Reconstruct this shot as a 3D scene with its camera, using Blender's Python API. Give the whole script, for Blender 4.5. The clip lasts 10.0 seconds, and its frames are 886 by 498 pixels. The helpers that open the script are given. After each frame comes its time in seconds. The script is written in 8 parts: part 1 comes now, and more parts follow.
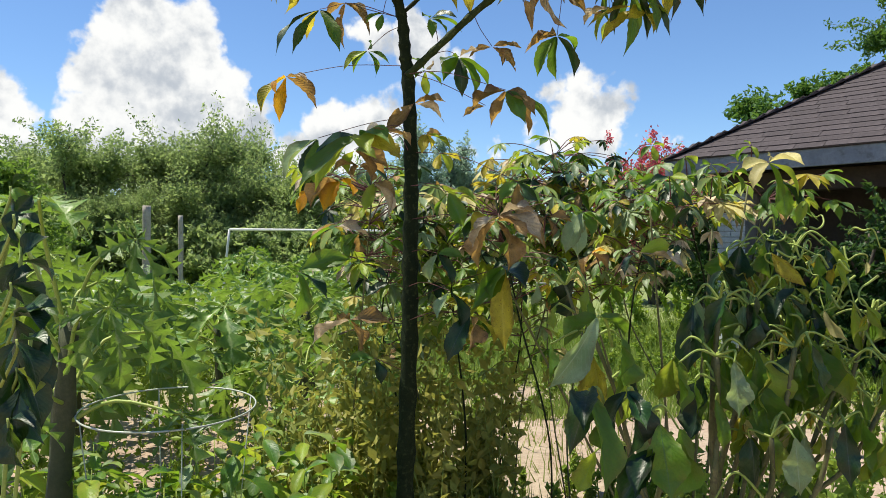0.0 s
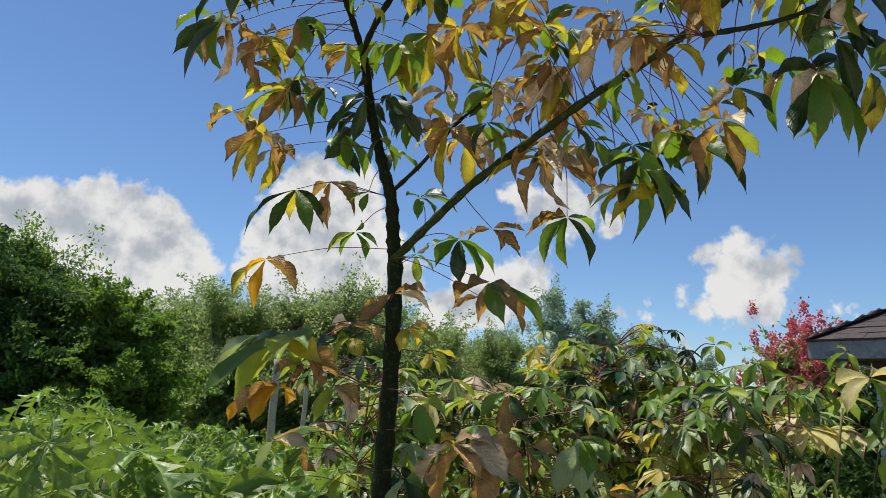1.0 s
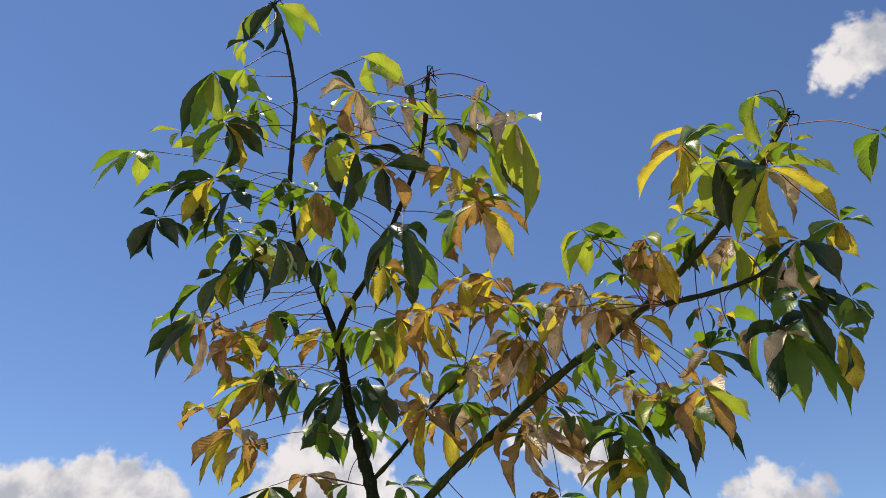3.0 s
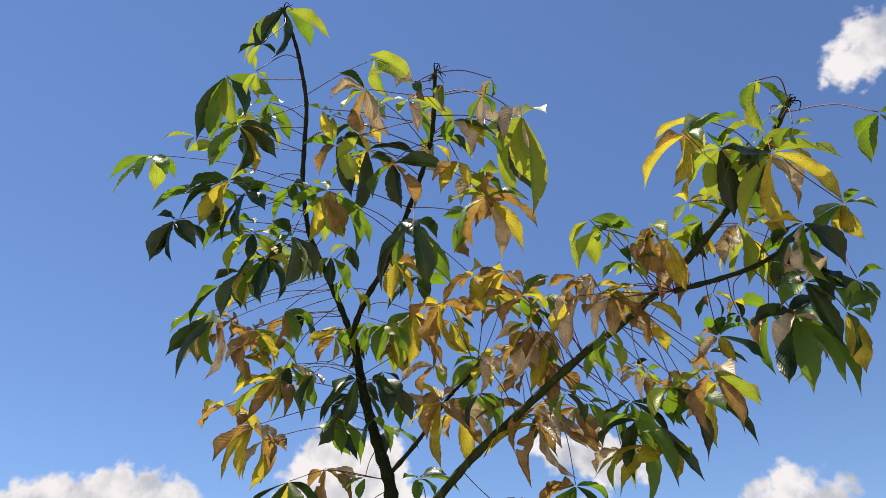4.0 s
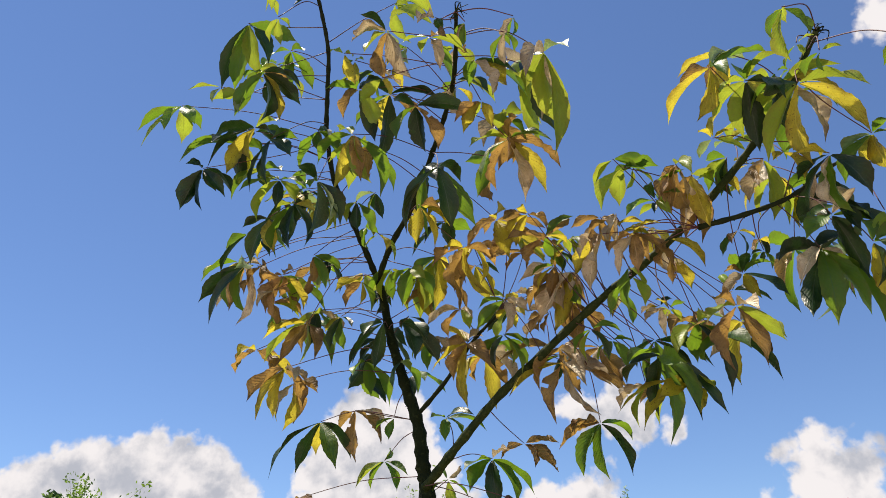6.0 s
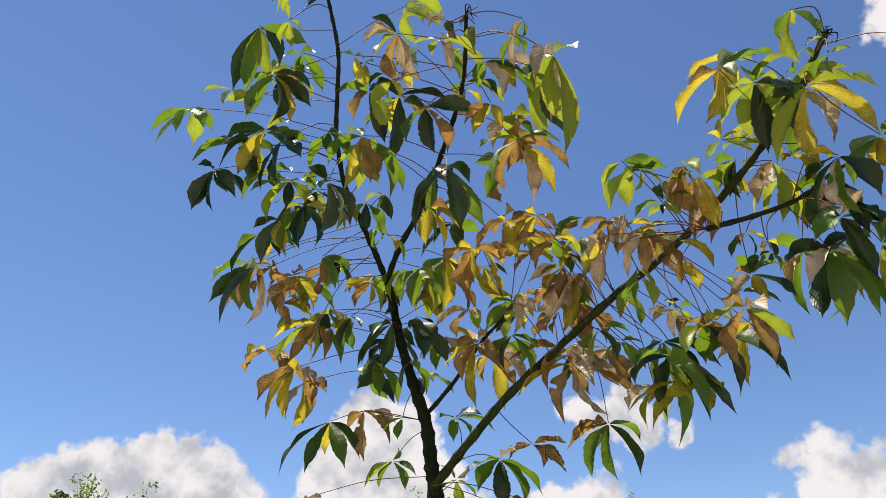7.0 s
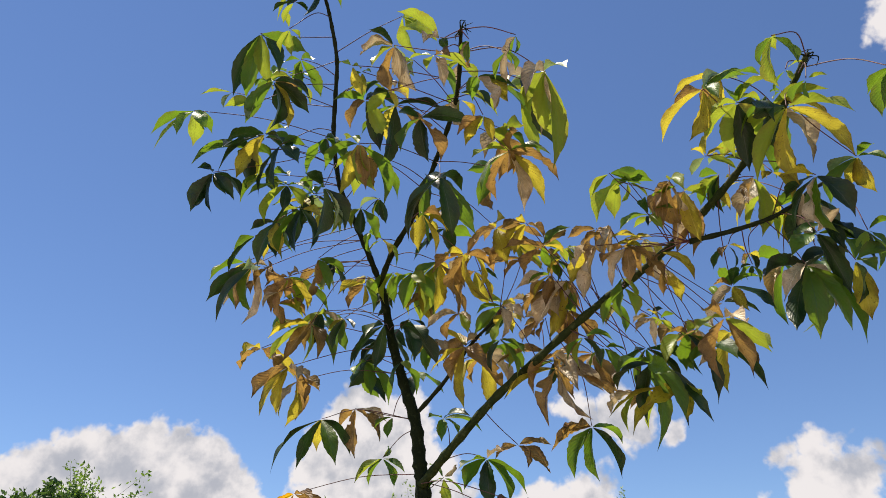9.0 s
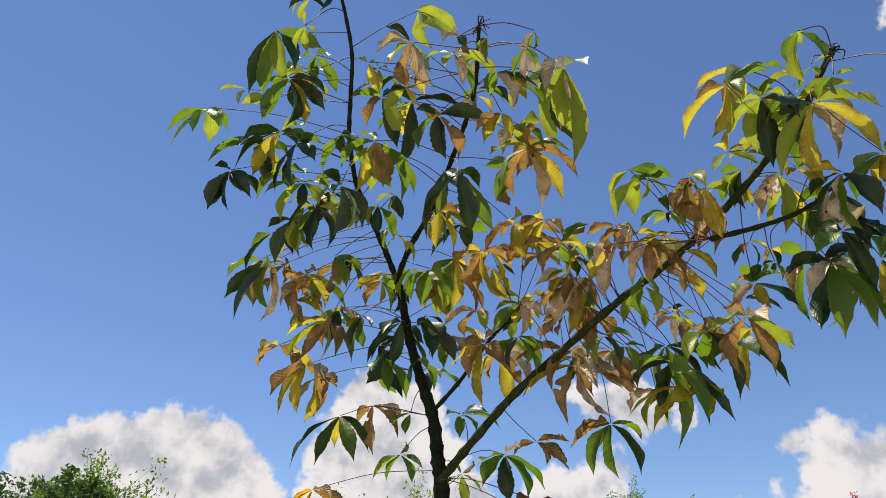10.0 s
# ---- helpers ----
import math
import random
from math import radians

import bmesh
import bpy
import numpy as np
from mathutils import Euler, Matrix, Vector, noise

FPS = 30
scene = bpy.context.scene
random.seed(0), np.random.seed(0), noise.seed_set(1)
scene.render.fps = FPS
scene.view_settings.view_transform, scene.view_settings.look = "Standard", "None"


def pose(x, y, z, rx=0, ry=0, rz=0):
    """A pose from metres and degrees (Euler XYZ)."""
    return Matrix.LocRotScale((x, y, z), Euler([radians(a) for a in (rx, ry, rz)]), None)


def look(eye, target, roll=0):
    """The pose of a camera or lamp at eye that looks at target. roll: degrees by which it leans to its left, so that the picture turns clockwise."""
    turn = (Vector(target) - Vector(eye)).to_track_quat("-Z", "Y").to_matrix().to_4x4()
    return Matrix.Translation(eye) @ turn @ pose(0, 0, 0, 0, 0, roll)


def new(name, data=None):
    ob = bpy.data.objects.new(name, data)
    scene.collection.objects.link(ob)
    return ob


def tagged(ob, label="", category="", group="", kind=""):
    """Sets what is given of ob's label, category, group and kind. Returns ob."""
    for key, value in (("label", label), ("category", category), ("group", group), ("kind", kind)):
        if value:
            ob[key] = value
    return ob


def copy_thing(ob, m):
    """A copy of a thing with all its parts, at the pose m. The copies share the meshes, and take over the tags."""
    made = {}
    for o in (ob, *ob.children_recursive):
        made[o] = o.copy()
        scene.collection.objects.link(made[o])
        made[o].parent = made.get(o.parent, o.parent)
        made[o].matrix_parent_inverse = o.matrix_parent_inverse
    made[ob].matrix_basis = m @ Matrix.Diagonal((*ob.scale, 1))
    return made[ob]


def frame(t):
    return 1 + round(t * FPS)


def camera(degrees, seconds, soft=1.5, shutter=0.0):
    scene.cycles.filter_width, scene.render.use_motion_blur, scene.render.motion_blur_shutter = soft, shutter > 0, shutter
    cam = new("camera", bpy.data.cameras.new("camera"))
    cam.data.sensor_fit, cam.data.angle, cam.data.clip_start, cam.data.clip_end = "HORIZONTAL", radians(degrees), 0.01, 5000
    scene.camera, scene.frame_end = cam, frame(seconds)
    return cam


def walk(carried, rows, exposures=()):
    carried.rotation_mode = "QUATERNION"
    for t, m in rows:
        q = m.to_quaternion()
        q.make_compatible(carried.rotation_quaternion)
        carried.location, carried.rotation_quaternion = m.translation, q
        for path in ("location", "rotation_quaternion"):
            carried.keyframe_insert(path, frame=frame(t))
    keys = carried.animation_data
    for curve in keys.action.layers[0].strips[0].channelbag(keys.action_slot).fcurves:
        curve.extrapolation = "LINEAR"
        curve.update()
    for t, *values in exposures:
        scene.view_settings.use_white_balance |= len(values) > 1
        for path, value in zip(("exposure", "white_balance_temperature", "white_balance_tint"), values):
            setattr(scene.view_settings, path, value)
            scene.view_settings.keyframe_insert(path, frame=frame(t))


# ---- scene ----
cam = camera(64.9, 10.0, soft=0.55)
PATH = [
    (0, (-0.061, 0.018, 1.456), (-0.046, 2.018, 1.422), -0.0),
    (0.5, (0.099, 0.26, 1.566), (0.006, 2.251, 1.733), 0.5),
    (0.8, (0.284, 0.355, 1.595), (-0.078, 2.289, 1.944), 2.5),
    (1, (0.416, 0.455, 1.637), (0.014, 2.372, 2.04), 3.3),
    (1.3, (0.544, 0.564, 1.674), (0.113, 2.448, 2.190), 2.3),
    (1.5, (0.569, 0.608, 1.68), (0.129, 2.47, 2.265), 1.0),
    (1.8, (0.552, 0.636, 1.697), (0.137, 2.478, 2.346), 0.9),
    (2, (0.545, 0.642, 1.704), (0.138, 2.473, 2.398), 1.1),
    (2.3, (0.522, 0.616, 1.723), (0.137, 2.403, 2.534), 1.0),
    (2.5, (0.506, 0.577, 1.718), (0.141, 2.312, 2.642), 0.6),
    (2.7, (0.488, 0.545, 1.734), (0.125, 2.241, 2.728), 0.6),
    (3, (0.486, 0.484, 1.74), (0.116, 2.142, 2.796), -0.8),
    (4.5, (0.497, 0.471, 1.655), (0.076, 2.105, 2.728), -1.6),
    (5, (0.502, 0.483, 1.633), (0.032, 2.13, 2.665), -1.6),
    (5.5, (0.494, 0.484, 1.633), (0.016, 2.157, 2.619), -1.3),
    (7, (0.479, 0.473, 1.621), (-0.018, 2.136, 2.615), -0.8),
    (7.5, (0.492, 0.453, 1.623), (0.002, 2.12, 2.613), -0.0),
    (8, (0.491, 0.434, 1.625), (0.008, 2.108, 2.607), -0.1),
    (8.5, (0.503, 0.42, 1.613), (0.03, 2.1, 2.591), -0.1),
    (9, (0.512, 0.414, 1.621), (0.021, 2.087, 2.6), 0.2),
    (9.5, (0.519, 0.425, 1.648), (0.004, 2.105, 2.602), -0.4),
    (10, (0.494, 0.404, 1.652), (-0.031, 2.085, 2.598), 0.4),
]
EXPOSURES = [(0.0, 0.61, 6950, 7), (0.5, 0.44, 6950, 7), (1.0, 0.26, 6950, 8), (1.5, 0.20, 7000, 10), (2.5, 0.19, 7050, 13), (3.0, 0.32, 7120, 14), (4.5, 0.45, 7120, 14), (7.0, 0.42, 7120, 14), (10.0, 0.34, 7120, 14)]
walk(cam, [(t, look(eye, target, roll)) for t, eye, target, roll in PATH], EXPOSURES)

# ---- sky and sun ----
SUN_ELEVATION, SUN_AZIMUTH = 71.0, -70.0      # degrees; azimuth from +y, plus to the right
sun_dir = Vector((math.sin(radians(SUN_AZIMUTH)) * math.cos(radians(SUN_ELEVATION)),
                  math.cos(radians(SUN_AZIMUTH)) * math.cos(radians(SUN_ELEVATION)),
                  math.sin(radians(SUN_ELEVATION))))
sun_data = bpy.data.lights.new("sun", "SUN")
sun_data.energy, sun_data.angle, sun_data.color = 5.0, radians(0.53), (1.0, 0.95, 0.86)
sun = new("sun", sun_data)
sun.matrix_world = look(sun_dir * 50, (0, 0, 0))


class Nodes:
    """A small wrapper to write node trees in few lines."""

    def __init__(self, tree):
        self.tree = tree
        tree.nodes.clear()

    def add(self, kind):
        return self.tree.nodes.new(kind)

    def put(self, target, value):
        if isinstance(value, bpy.types.NodeSocket):
            self.tree.links.new(value, target)
        else:
            target.default_value = value

    def math(self, op, a, b=0.0, c=None, clamp=False):
        node = self.add("ShaderNodeMath")
        node.operation, node.use_clamp = op, clamp
        self.put(node.inputs[0], a)
        self.put(node.inputs[1], b)
        if c is not None:
            self.put(node.inputs[2], c)
        return node.outputs[0]

    def vmath(self, op, a, b=(0, 0, 0), out=0):
        node = self.add("ShaderNodeVectorMath")
        node.operation = op
        self.put(node.inputs[0], a)
        self.put(node.inputs[1], b)
        return node.outputs[out]

    def remap(self, value, lo, hi, to_lo=0.0, to_hi=1.0, smooth=False):
        node = self.add("ShaderNodeMapRange")
        node.interpolation_type = "SMOOTHSTEP" if smooth else "LINEAR"
        for i, v in enumerate((value, lo, hi, to_lo, to_hi)):
            self.put(node.inputs[i], v)
        return node.outputs[0]

    def noise(self, vector, scale, detail=4.0, rough=0.55, out=0):
        node = self.add("ShaderNodeTexNoise")
        self.put(node.inputs["Vector"], vector)
        self.put(node.inputs["Scale"], scale)
        node.inputs["Detail"].default_value, node.inputs["Roughness"].default_value = detail, rough
        return node.outputs[out]

    def mix(self, factor, a, b, blend="MIX"):
        node = self.add("ShaderNodeMix")
        node.data_type, node.blend_type = "RGBA", blend
        self.put(node.inputs[0], factor)
        self.put(node.inputs[6], a if isinstance(a, bpy.types.NodeSocket) else (*a, 1))
        self.put(node.inputs[7], b if isinstance(b, bpy.types.NodeSocket) else (*b, 1))
        return node.outputs[2]


def make_sky():
    world = bpy.data.worlds.new("sky")
    scene.world = world
    world.use_nodes = True
    n = Nodes(world.node_tree)
    sky = n.add("ShaderNodeTexSky")
    sky.sky_type, sky.sun_disc = "NISHITA", False
    sky.sun_elevation, sky.sun_rotation = radians(SUN_ELEVATION), radians(SUN_AZIMUTH)
    sky.air_density, sky.dust_density, sky.ozone_density = SKY_AIR, SKY_DUST, SKY_OZONE
    way = n.vmath("NORMALIZE", n.add("ShaderNodeTexCoord").outputs["Generated"])
    # billows shift the outline of each cumulus heap
    warp = n.noise(way, 26.0, 3.5, 0.52, 1)
    bent = n.vmath("ADD", way, n.vmath("MULTIPLY", n.vmath("SUBTRACT", warp, (0.5, 0.5, 0.5)), (0.090, 0.090, 0.070)))
    curls = n.noise(way, 80.0, 4.0, 0.60, 1)
    bent = n.vmath("ADD", bent, n.vmath("MULTIPLY", n.vmath("SUBTRACT", curls, (0.5, 0.5, 0.5)), (0.016, 0.016, 0.015)))
    heaps = []
    heaps.append((-0.682, 0.703, 0.202, 0.032))
    heaps.append((-0.651, 0.732, 0.203, 0.031))
    heaps.append((-0.634, 0.743, 0.215, 0.029))
    heaps.append((-0.593, 0.773, 0.228, 0.037))
    heaps.append((-0.551, 0.808, 0.207, 0.032))
    heaps.append((-0.530, 0.829, 0.177, 0.036))
    heaps.append((-0.669, 0.726, 0.160, 0.077))
    heaps.append((-0.622, 0.766, 0.162, 0.089))
    heaps.append((-0.574, 0.803, 0.163, 0.085))
    heaps.append((-0.532, 0.836, 0.132, 0.057))
    heaps.append((-0.695, 0.708, 0.127, 0.089))
    heaps.append((-0.501, 0.858, 0.113, 0.032))
    heaps.append((-0.373, 0.890, 0.262, 0.067))
    heaps.append((-0.412, 0.880, 0.237, 0.042))
    heaps.append((-0.329, 0.909, 0.255, 0.057))
    heaps.append((-0.430, 0.881, 0.198, 0.045))
    heaps.append((-0.373, 0.907, 0.197, 0.105))
    heaps.append((-0.436, 0.887, 0.151, 0.049))
    heaps.append((-0.320, 0.933, 0.162, 0.089))
    heaps.append((-0.386, 0.914, 0.125, 0.081))
    heaps.append((-0.266, 0.952, 0.150, 0.049))
    heaps.append((-0.450, 0.866, 0.219, 0.015))
    heaps.append((-0.085, 0.959, 0.272, 0.032))
    heaps.append((-0.030, 0.963, 0.267, 0.050))
    heaps.append((-0.109, 0.954, 0.281, 0.018))
    heaps.append((-0.139, 0.980, 0.142, 0.057))
    heaps.append((-0.084, 0.984, 0.160, 0.049))
    heaps.append((-0.186, 0.977, 0.107, 0.057))
    heaps.append((-0.029, 0.974, 0.225, 0.021))
    heaps.append((0.040, 0.969, 0.244, 0.028))
    heaps.append((0.167, 0.965, 0.202, 0.028))
    heaps.append((0.206, 0.959, 0.196, 0.036))
    heaps.append((0.240, 0.954, 0.177, 0.036))
    heaps.append((0.193, 0.968, 0.161, 0.050))
    heaps.append((0.155, 0.979, 0.135, 0.029))
    heaps.append((0.223, 0.963, 0.150, 0.045))
    heaps.append((0.306, 0.943, 0.130, 0.016))
    heaps.append((0.289, 0.949, 0.126, 0.010))
    heaps.append((0.324, 0.938, 0.126, 0.011))
    heaps.append((0.083, 0.989, 0.122, 0.018))
    heaps.append((0.031, 0.992, 0.121, 0.019))
    heaps.append((0.131, 0.988, 0.085, 0.015))
    heaps.append((0.345, 0.690, 0.636, 0.036))
    heaps.append((0.368, 0.680, 0.634, 0.045))
    heaps.append((0.319, 0.710, 0.627, 0.016))
    rng = random.Random(11)
    for _ in range(9):          # more of the same cloud field round the rest of the sky
        a, e = rng.uniform(1.3, 5.0), rng.uniform(0.06, 0.4)
        for k in range(3):
            heaps.append((math.sin(a + k * 0.09) * math.cos(e), math.cos(a + k * 0.09) * math.cos(e), math.sin(e + rng.uniform(-0.03, 0.03)), rng.uniform(0.05, 0.11)))
    field = None
    for x, y, z, radius in heaps:
        d = n.vmath("DISTANCE", bent, tuple(Vector((x, y, z)).normalized()), out=1)
        lift = n.math("MULTIPLY_ADD", d, -1.0, radius)
        field = lift if field is None else n.math("MAXIMUM", field, lift)
    mask = n.remap(field, 0.000, 0.016, smooth=True)
    # soft relief: compare the billows with the same billows a little lower down
    fine = n.noise(way, 13.0, 6.0, 0.54)
    low = n.noise(n.vmath("ADD", way, (-0.014, 0.0, 0.024)), 13.0, 6.0, 0.54)
    relief = n.math("SUBTRACT", fine, low)
    depth = n.remap(field, 0.0, 0.10)
    light = n.math("ADD", n.math("MULTIPLY_ADD", relief, 2.6, 0.82), n.math("MULTIPLY", depth, -0.34), clamp=False)
    light = n.remap(light, 0.25, 0.95, 0.0, 1.0, smooth=True)
    # The clouds' sunlit and shaded sides are painted with these two colours.
    cloud = n.mix(light, (0.60, 0.67, 0.80), (1.12, 1.15, 1.22))
    sky_out = n.add("ShaderNodeBackground")
    clear = n.mix(1.0, sky.outputs[0], (0.93, 0.975, 1.05), "MULTIPLY")      # the clear, dry air of the day
    n.put(sky_out.inputs[0], clear)
    sky_out.inputs[1].default_value = SKY_STRENGTH
    cloud_out = n.add("ShaderNodeBackground")
    n.put(cloud_out.inputs[0], cloud)
    cloud_out.inputs[1].default_value = CLOUD_STRENGTH
    blend = n.add("ShaderNodeMixShader")
    n.put(blend.inputs[0], mask)
    n.put(blend.inputs[1], sky_out.outputs[0])
    n.put(blend.inputs[2], cloud_out.outputs[0])
    n.put(n.add("ShaderNodeOutputWorld").inputs[0], blend.outputs[0])


SKY_STRENGTH, CLOUD_STRENGTH = 0.103, 0.57
SKY_AIR, SKY_DUST, SKY_OZONE = 1.0, 0.0, 9.0
make_sky()


# ---- materials ----
def material(name):
    m = bpy.data.materials.new(name)
    m.use_nodes = True
    return m, Nodes(m.node_tree)


def finish(n, color, rough=0.6, bump=None, bump_depth=0.003, shine=None, shine_amount=0.0, metal=0.0, specular=0.5):
    """Principled surface with relief; shine: the colour of light that shines through (leaves)."""
    p = n.add("ShaderNodeBsdfPrincipled")
    n.put(p.inputs["Base Color"], color if isinstance(color, bpy.types.NodeSocket) else (*color, 1))
    n.put(p.inputs["Roughness"], rough)
    p.inputs["Metallic"].default_value = metal
    p.inputs["Specular IOR Level"].default_value = specular
    normal = None
    if bump is not None:
        b = n.add("ShaderNodeBump")
        b.inputs["Strength"].default_value, b.inputs["Distance"].default_value = 1.0, bump_depth
        n.put(b.inputs["Height"], bump)
        normal = b.outputs[0]
        n.put(p.inputs["Normal"], normal)
    shader = p.outputs[0]
    if shine is not None:
        t = n.add("ShaderNodeBsdfTranslucent")
        n.put(t.inputs[0], shine if isinstance(shine, bpy.types.NodeSocket) else (*shine, 1))
        if normal is not None:
            n.put(t.inputs["Normal"], normal)
        s = n.add("ShaderNodeMixShader")
        n.put(s.inputs[0], shine_amount)
        n.put(s.inputs[1], shader)
        n.put(s.inputs[2], t.outputs[0])
        shader = s.outputs[0]
    n.put(n.add("ShaderNodeOutputMaterial").inputs[0], shader)


def object_space(n):
    return n.add("ShaderNodeTexCoord").outputs["Object"]


def leaf_material(name, top, other, blemish, shine, amount, spots=0.6, rough=0.42, veins=1.0, rib_width=1.0, pale=None, quilt=0.18):
    """A leaf blade: two greens mixed by patches, pale midrib and side veins, brown specks; light shines through it."""
    m, n = material(name)
    uv = n.add("ShaderNodeUVMap").outputs[0]
    split = n.add("ShaderNodeSeparateXYZ")
    n.put(split.inputs[0], uv)
    across = n.math("ABSOLUTE", n.math("SUBTRACT", split.outputs[0], 0.5))
    along = split.outputs[1]
    who = n.add("ShaderNodeObjectInfo").outputs["Random"]
    own = n.add("ShaderNodeCombineXYZ")
    n.put(own.inputs[0], n.math("MULTIPLY", who, 37.0))
    where = n.vmath("ADD", object_space(n), own.outputs[0])
    patches = n.noise(where, 19.0, 5.0, 0.6)
    broad = n.noise(where, 7.0, 2.0)
    specks = n.noise(where, 170.0, 3.0, 0.65)
    color = n.mix(n.remap(patches, 0.40, 0.60), top, other)
    turning = tuple(a * 0.55 + b * 0.45 for a, b in zip(top, shine))
    color = n.mix(n.remap(broad, 0.46, 0.66, 0.0, 0.75), color, turning)
    edge = n.math("MULTIPLY", n.remap(across, 0.26, 0.5), n.remap(patches, 0.42, 0.58))
    tips = n.math("MULTIPLY", n.remap(along, 0.72, 1.0), n.remap(broad, 0.40, 0.6))
    worn = n.math("MAXIMUM", n.math("MULTIPLY", n.remap(specks, 0.60, 0.68), spots), n.math("MULTIPLY", n.math("MAXIMUM", edge, tips), spots))
    color = n.mix(worn, color, blemish)
    ribs = n.math("PINGPONG", n.math("MULTIPLY_ADD", along, 11.0, n.math("MULTIPLY", across, -7.0)), 0.5)
    swell = n.remap(ribs, 0.0, 0.5, smooth=True)
    side = n.remap(ribs, 0.0, 0.08, 1.0, 0.0)
    mid = n.remap(across, 0.010 * rib_width, 0.030 * rib_width, 1.0, 0.0)
    rib = n.math("MAXIMUM", n.math("MULTIPLY", side, 0.36 * veins), mid)
    pale = pale or tuple(min(1.0, c * 1.5 + 0.05) for c in top)
    color = n.mix(n.math("MULTIPLY", rib, 0.75), color, pale)
    color = n.mix(n.remap(specks, 0.36, 0.62, 0.30, 0.0), color, tuple(c * 0.45 for c in top))
    tone = n.remap(who, 0.0, 1.0, 0.72, 1.42)
    color = n.vmath("SCALE", color)
    n.put(color.node.inputs["Scale"], tone)
    glow = n.mix(n.remap(patches, 0.38, 0.62), shine, tuple(c * 0.74 for c in shine))
    glow = n.mix(n.remap(broad, 0.42, 0.64, 0.0, 0.28), glow, tuple(c * 0.6 for c in top))
    glow = n.mix(worn, glow, blemish)
    glow = n.mix(n.math("MULTIPLY", rib, 0.55), glow, tuple(c * 0.40 for c in shine))
    crinkle = n.noise(where, 62.0, 3.0, 0.5)
    height = n.math("ADD", n.math("MULTIPLY", swell, quilt), n.math("MULTIPLY_ADD", specks, 0.30, n.math("MULTIPLY", crinkle, 1.5)))
    gloss = n.remap(patches, 0.35, 0.65, rough - 0.01, rough + 0.13)
    finish(n, color, gloss, height, 0.0011, glow, amount, 0.0, 0.42)
    return m


# Lime and pale hold sunlight and sheen, dark holds shade, in their colours.
LEAF = {
    "dark": leaf_material("leaf_shade_dark_green", (0.006, 0.025, 0.009), (0.014, 0.044, 0.012), (0.10, 0.07, 0.03), (0.05, 0.17, 0.02), 0.06, 0.25, 0.36),
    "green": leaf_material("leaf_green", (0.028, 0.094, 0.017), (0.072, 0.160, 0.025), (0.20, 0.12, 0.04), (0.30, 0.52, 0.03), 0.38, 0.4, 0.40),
    "lime": leaf_material("leaf_sunlit_lime", (0.18, 0.30, 0.030), (0.31, 0.40, 0.040), (0.26, 0.16, 0.05), (0.50, 0.60, 0.05), 0.46, 0.5, 0.40),
    "yellow": leaf_material("leaf_yellow", (0.52, 0.45, 0.055), (0.30, 0.23, 0.035), (0.15, 0.08, 0.030), (0.80, 0.68, 0.06), 0.50, 0.8, 0.44, quilt=0.45),
    "orange": leaf_material("leaf_orange", (0.55, 0.28, 0.020), (0.50, 0.22, 0.020), (0.28, 0.12, 0.030), (0.98, 0.52, 0.02), 0.60, 0.6, 0.45),
    "brown": leaf_material("leaf_brown", (0.37, 0.235, 0.105), (0.165, 0.102, 0.045), (0.07, 0.040, 0.026), (0.68, 0.41, 0.09), 0.36, 0.8, 0.44, quilt=0.60),
    "tan": leaf_material("leaf_tan", (0.66, 0.56, 0.40), (0.42, 0.33, 0.20), (0.19, 0.12, 0.07), (0.76, 0.60, 0.34), 0.24, 0.8, 0.46, quilt=0.60),
    "cream": leaf_material("leaf_cream_yellow", (0.58, 0.52, 0.24), (0.44, 0.43, 0.15), (0.30, 0.20, 0.08), (0.84, 0.76, 0.28), 0.42, 0.5, 0.5),
    "pale": leaf_material("leaf_sheen_pale_green", (0.26, 0.35, 0.21), (0.16, 0.26, 0.12), (0.24, 0.18, 0.08), (0.42, 0.58, 0.16), 0.36, 0.5, 0.38),
}
LEAF_WORDS = {"dark": "shade-dark glossy green", "green": "fresh green", "lime": "sunlit yellow-green", "yellow": "yellowing", "orange": "orange-yellow",
              "brown": "dry brown", "tan": "dry pale tan", "pale": "sheen-pale grey-green", "cream": "pale cream-yellow"}


def plain_material(name, a, b, scale, rough=0.8, bump_scale=None, bump_depth=0.004, shine=None, amount=0.0, stain=None, detail=5.0, specular=0.4, metal=0.0):
    """Two colours mixed at a large and a small scale, with relief."""
    m, n = material(name)
    where = object_space(n)
    big, small = n.noise(where, scale, 3.0), n.noise(where, scale * 9.0, detail, 0.62)
    color = n.mix(n.remap(big, 0.35, 0.65), a, b)
    color = n.mix(n.remap(small, 0.35, 0.75, 0.0, 0.55), color, tuple(c * 0.55 for c in a))
    if stain is not None:
        color = n.mix(n.remap(n.noise(where, scale * 2.7, 4.0), 0.55, 0.68, 0.0, 0.8), color, stain)
    who = n.add("ShaderNodeObjectInfo").outputs["Random"]
    shade = n.vmath("SCALE", color)
    n.put(shade.node.inputs["Scale"], n.remap(who, 0.0, 1.0, 0.86, 1.12))
    finish(n, shade, rough, n.noise(where, bump_scale or scale * 9.0, detail, 0.65), bump_depth, shine, amount, metal, specular)
    return m


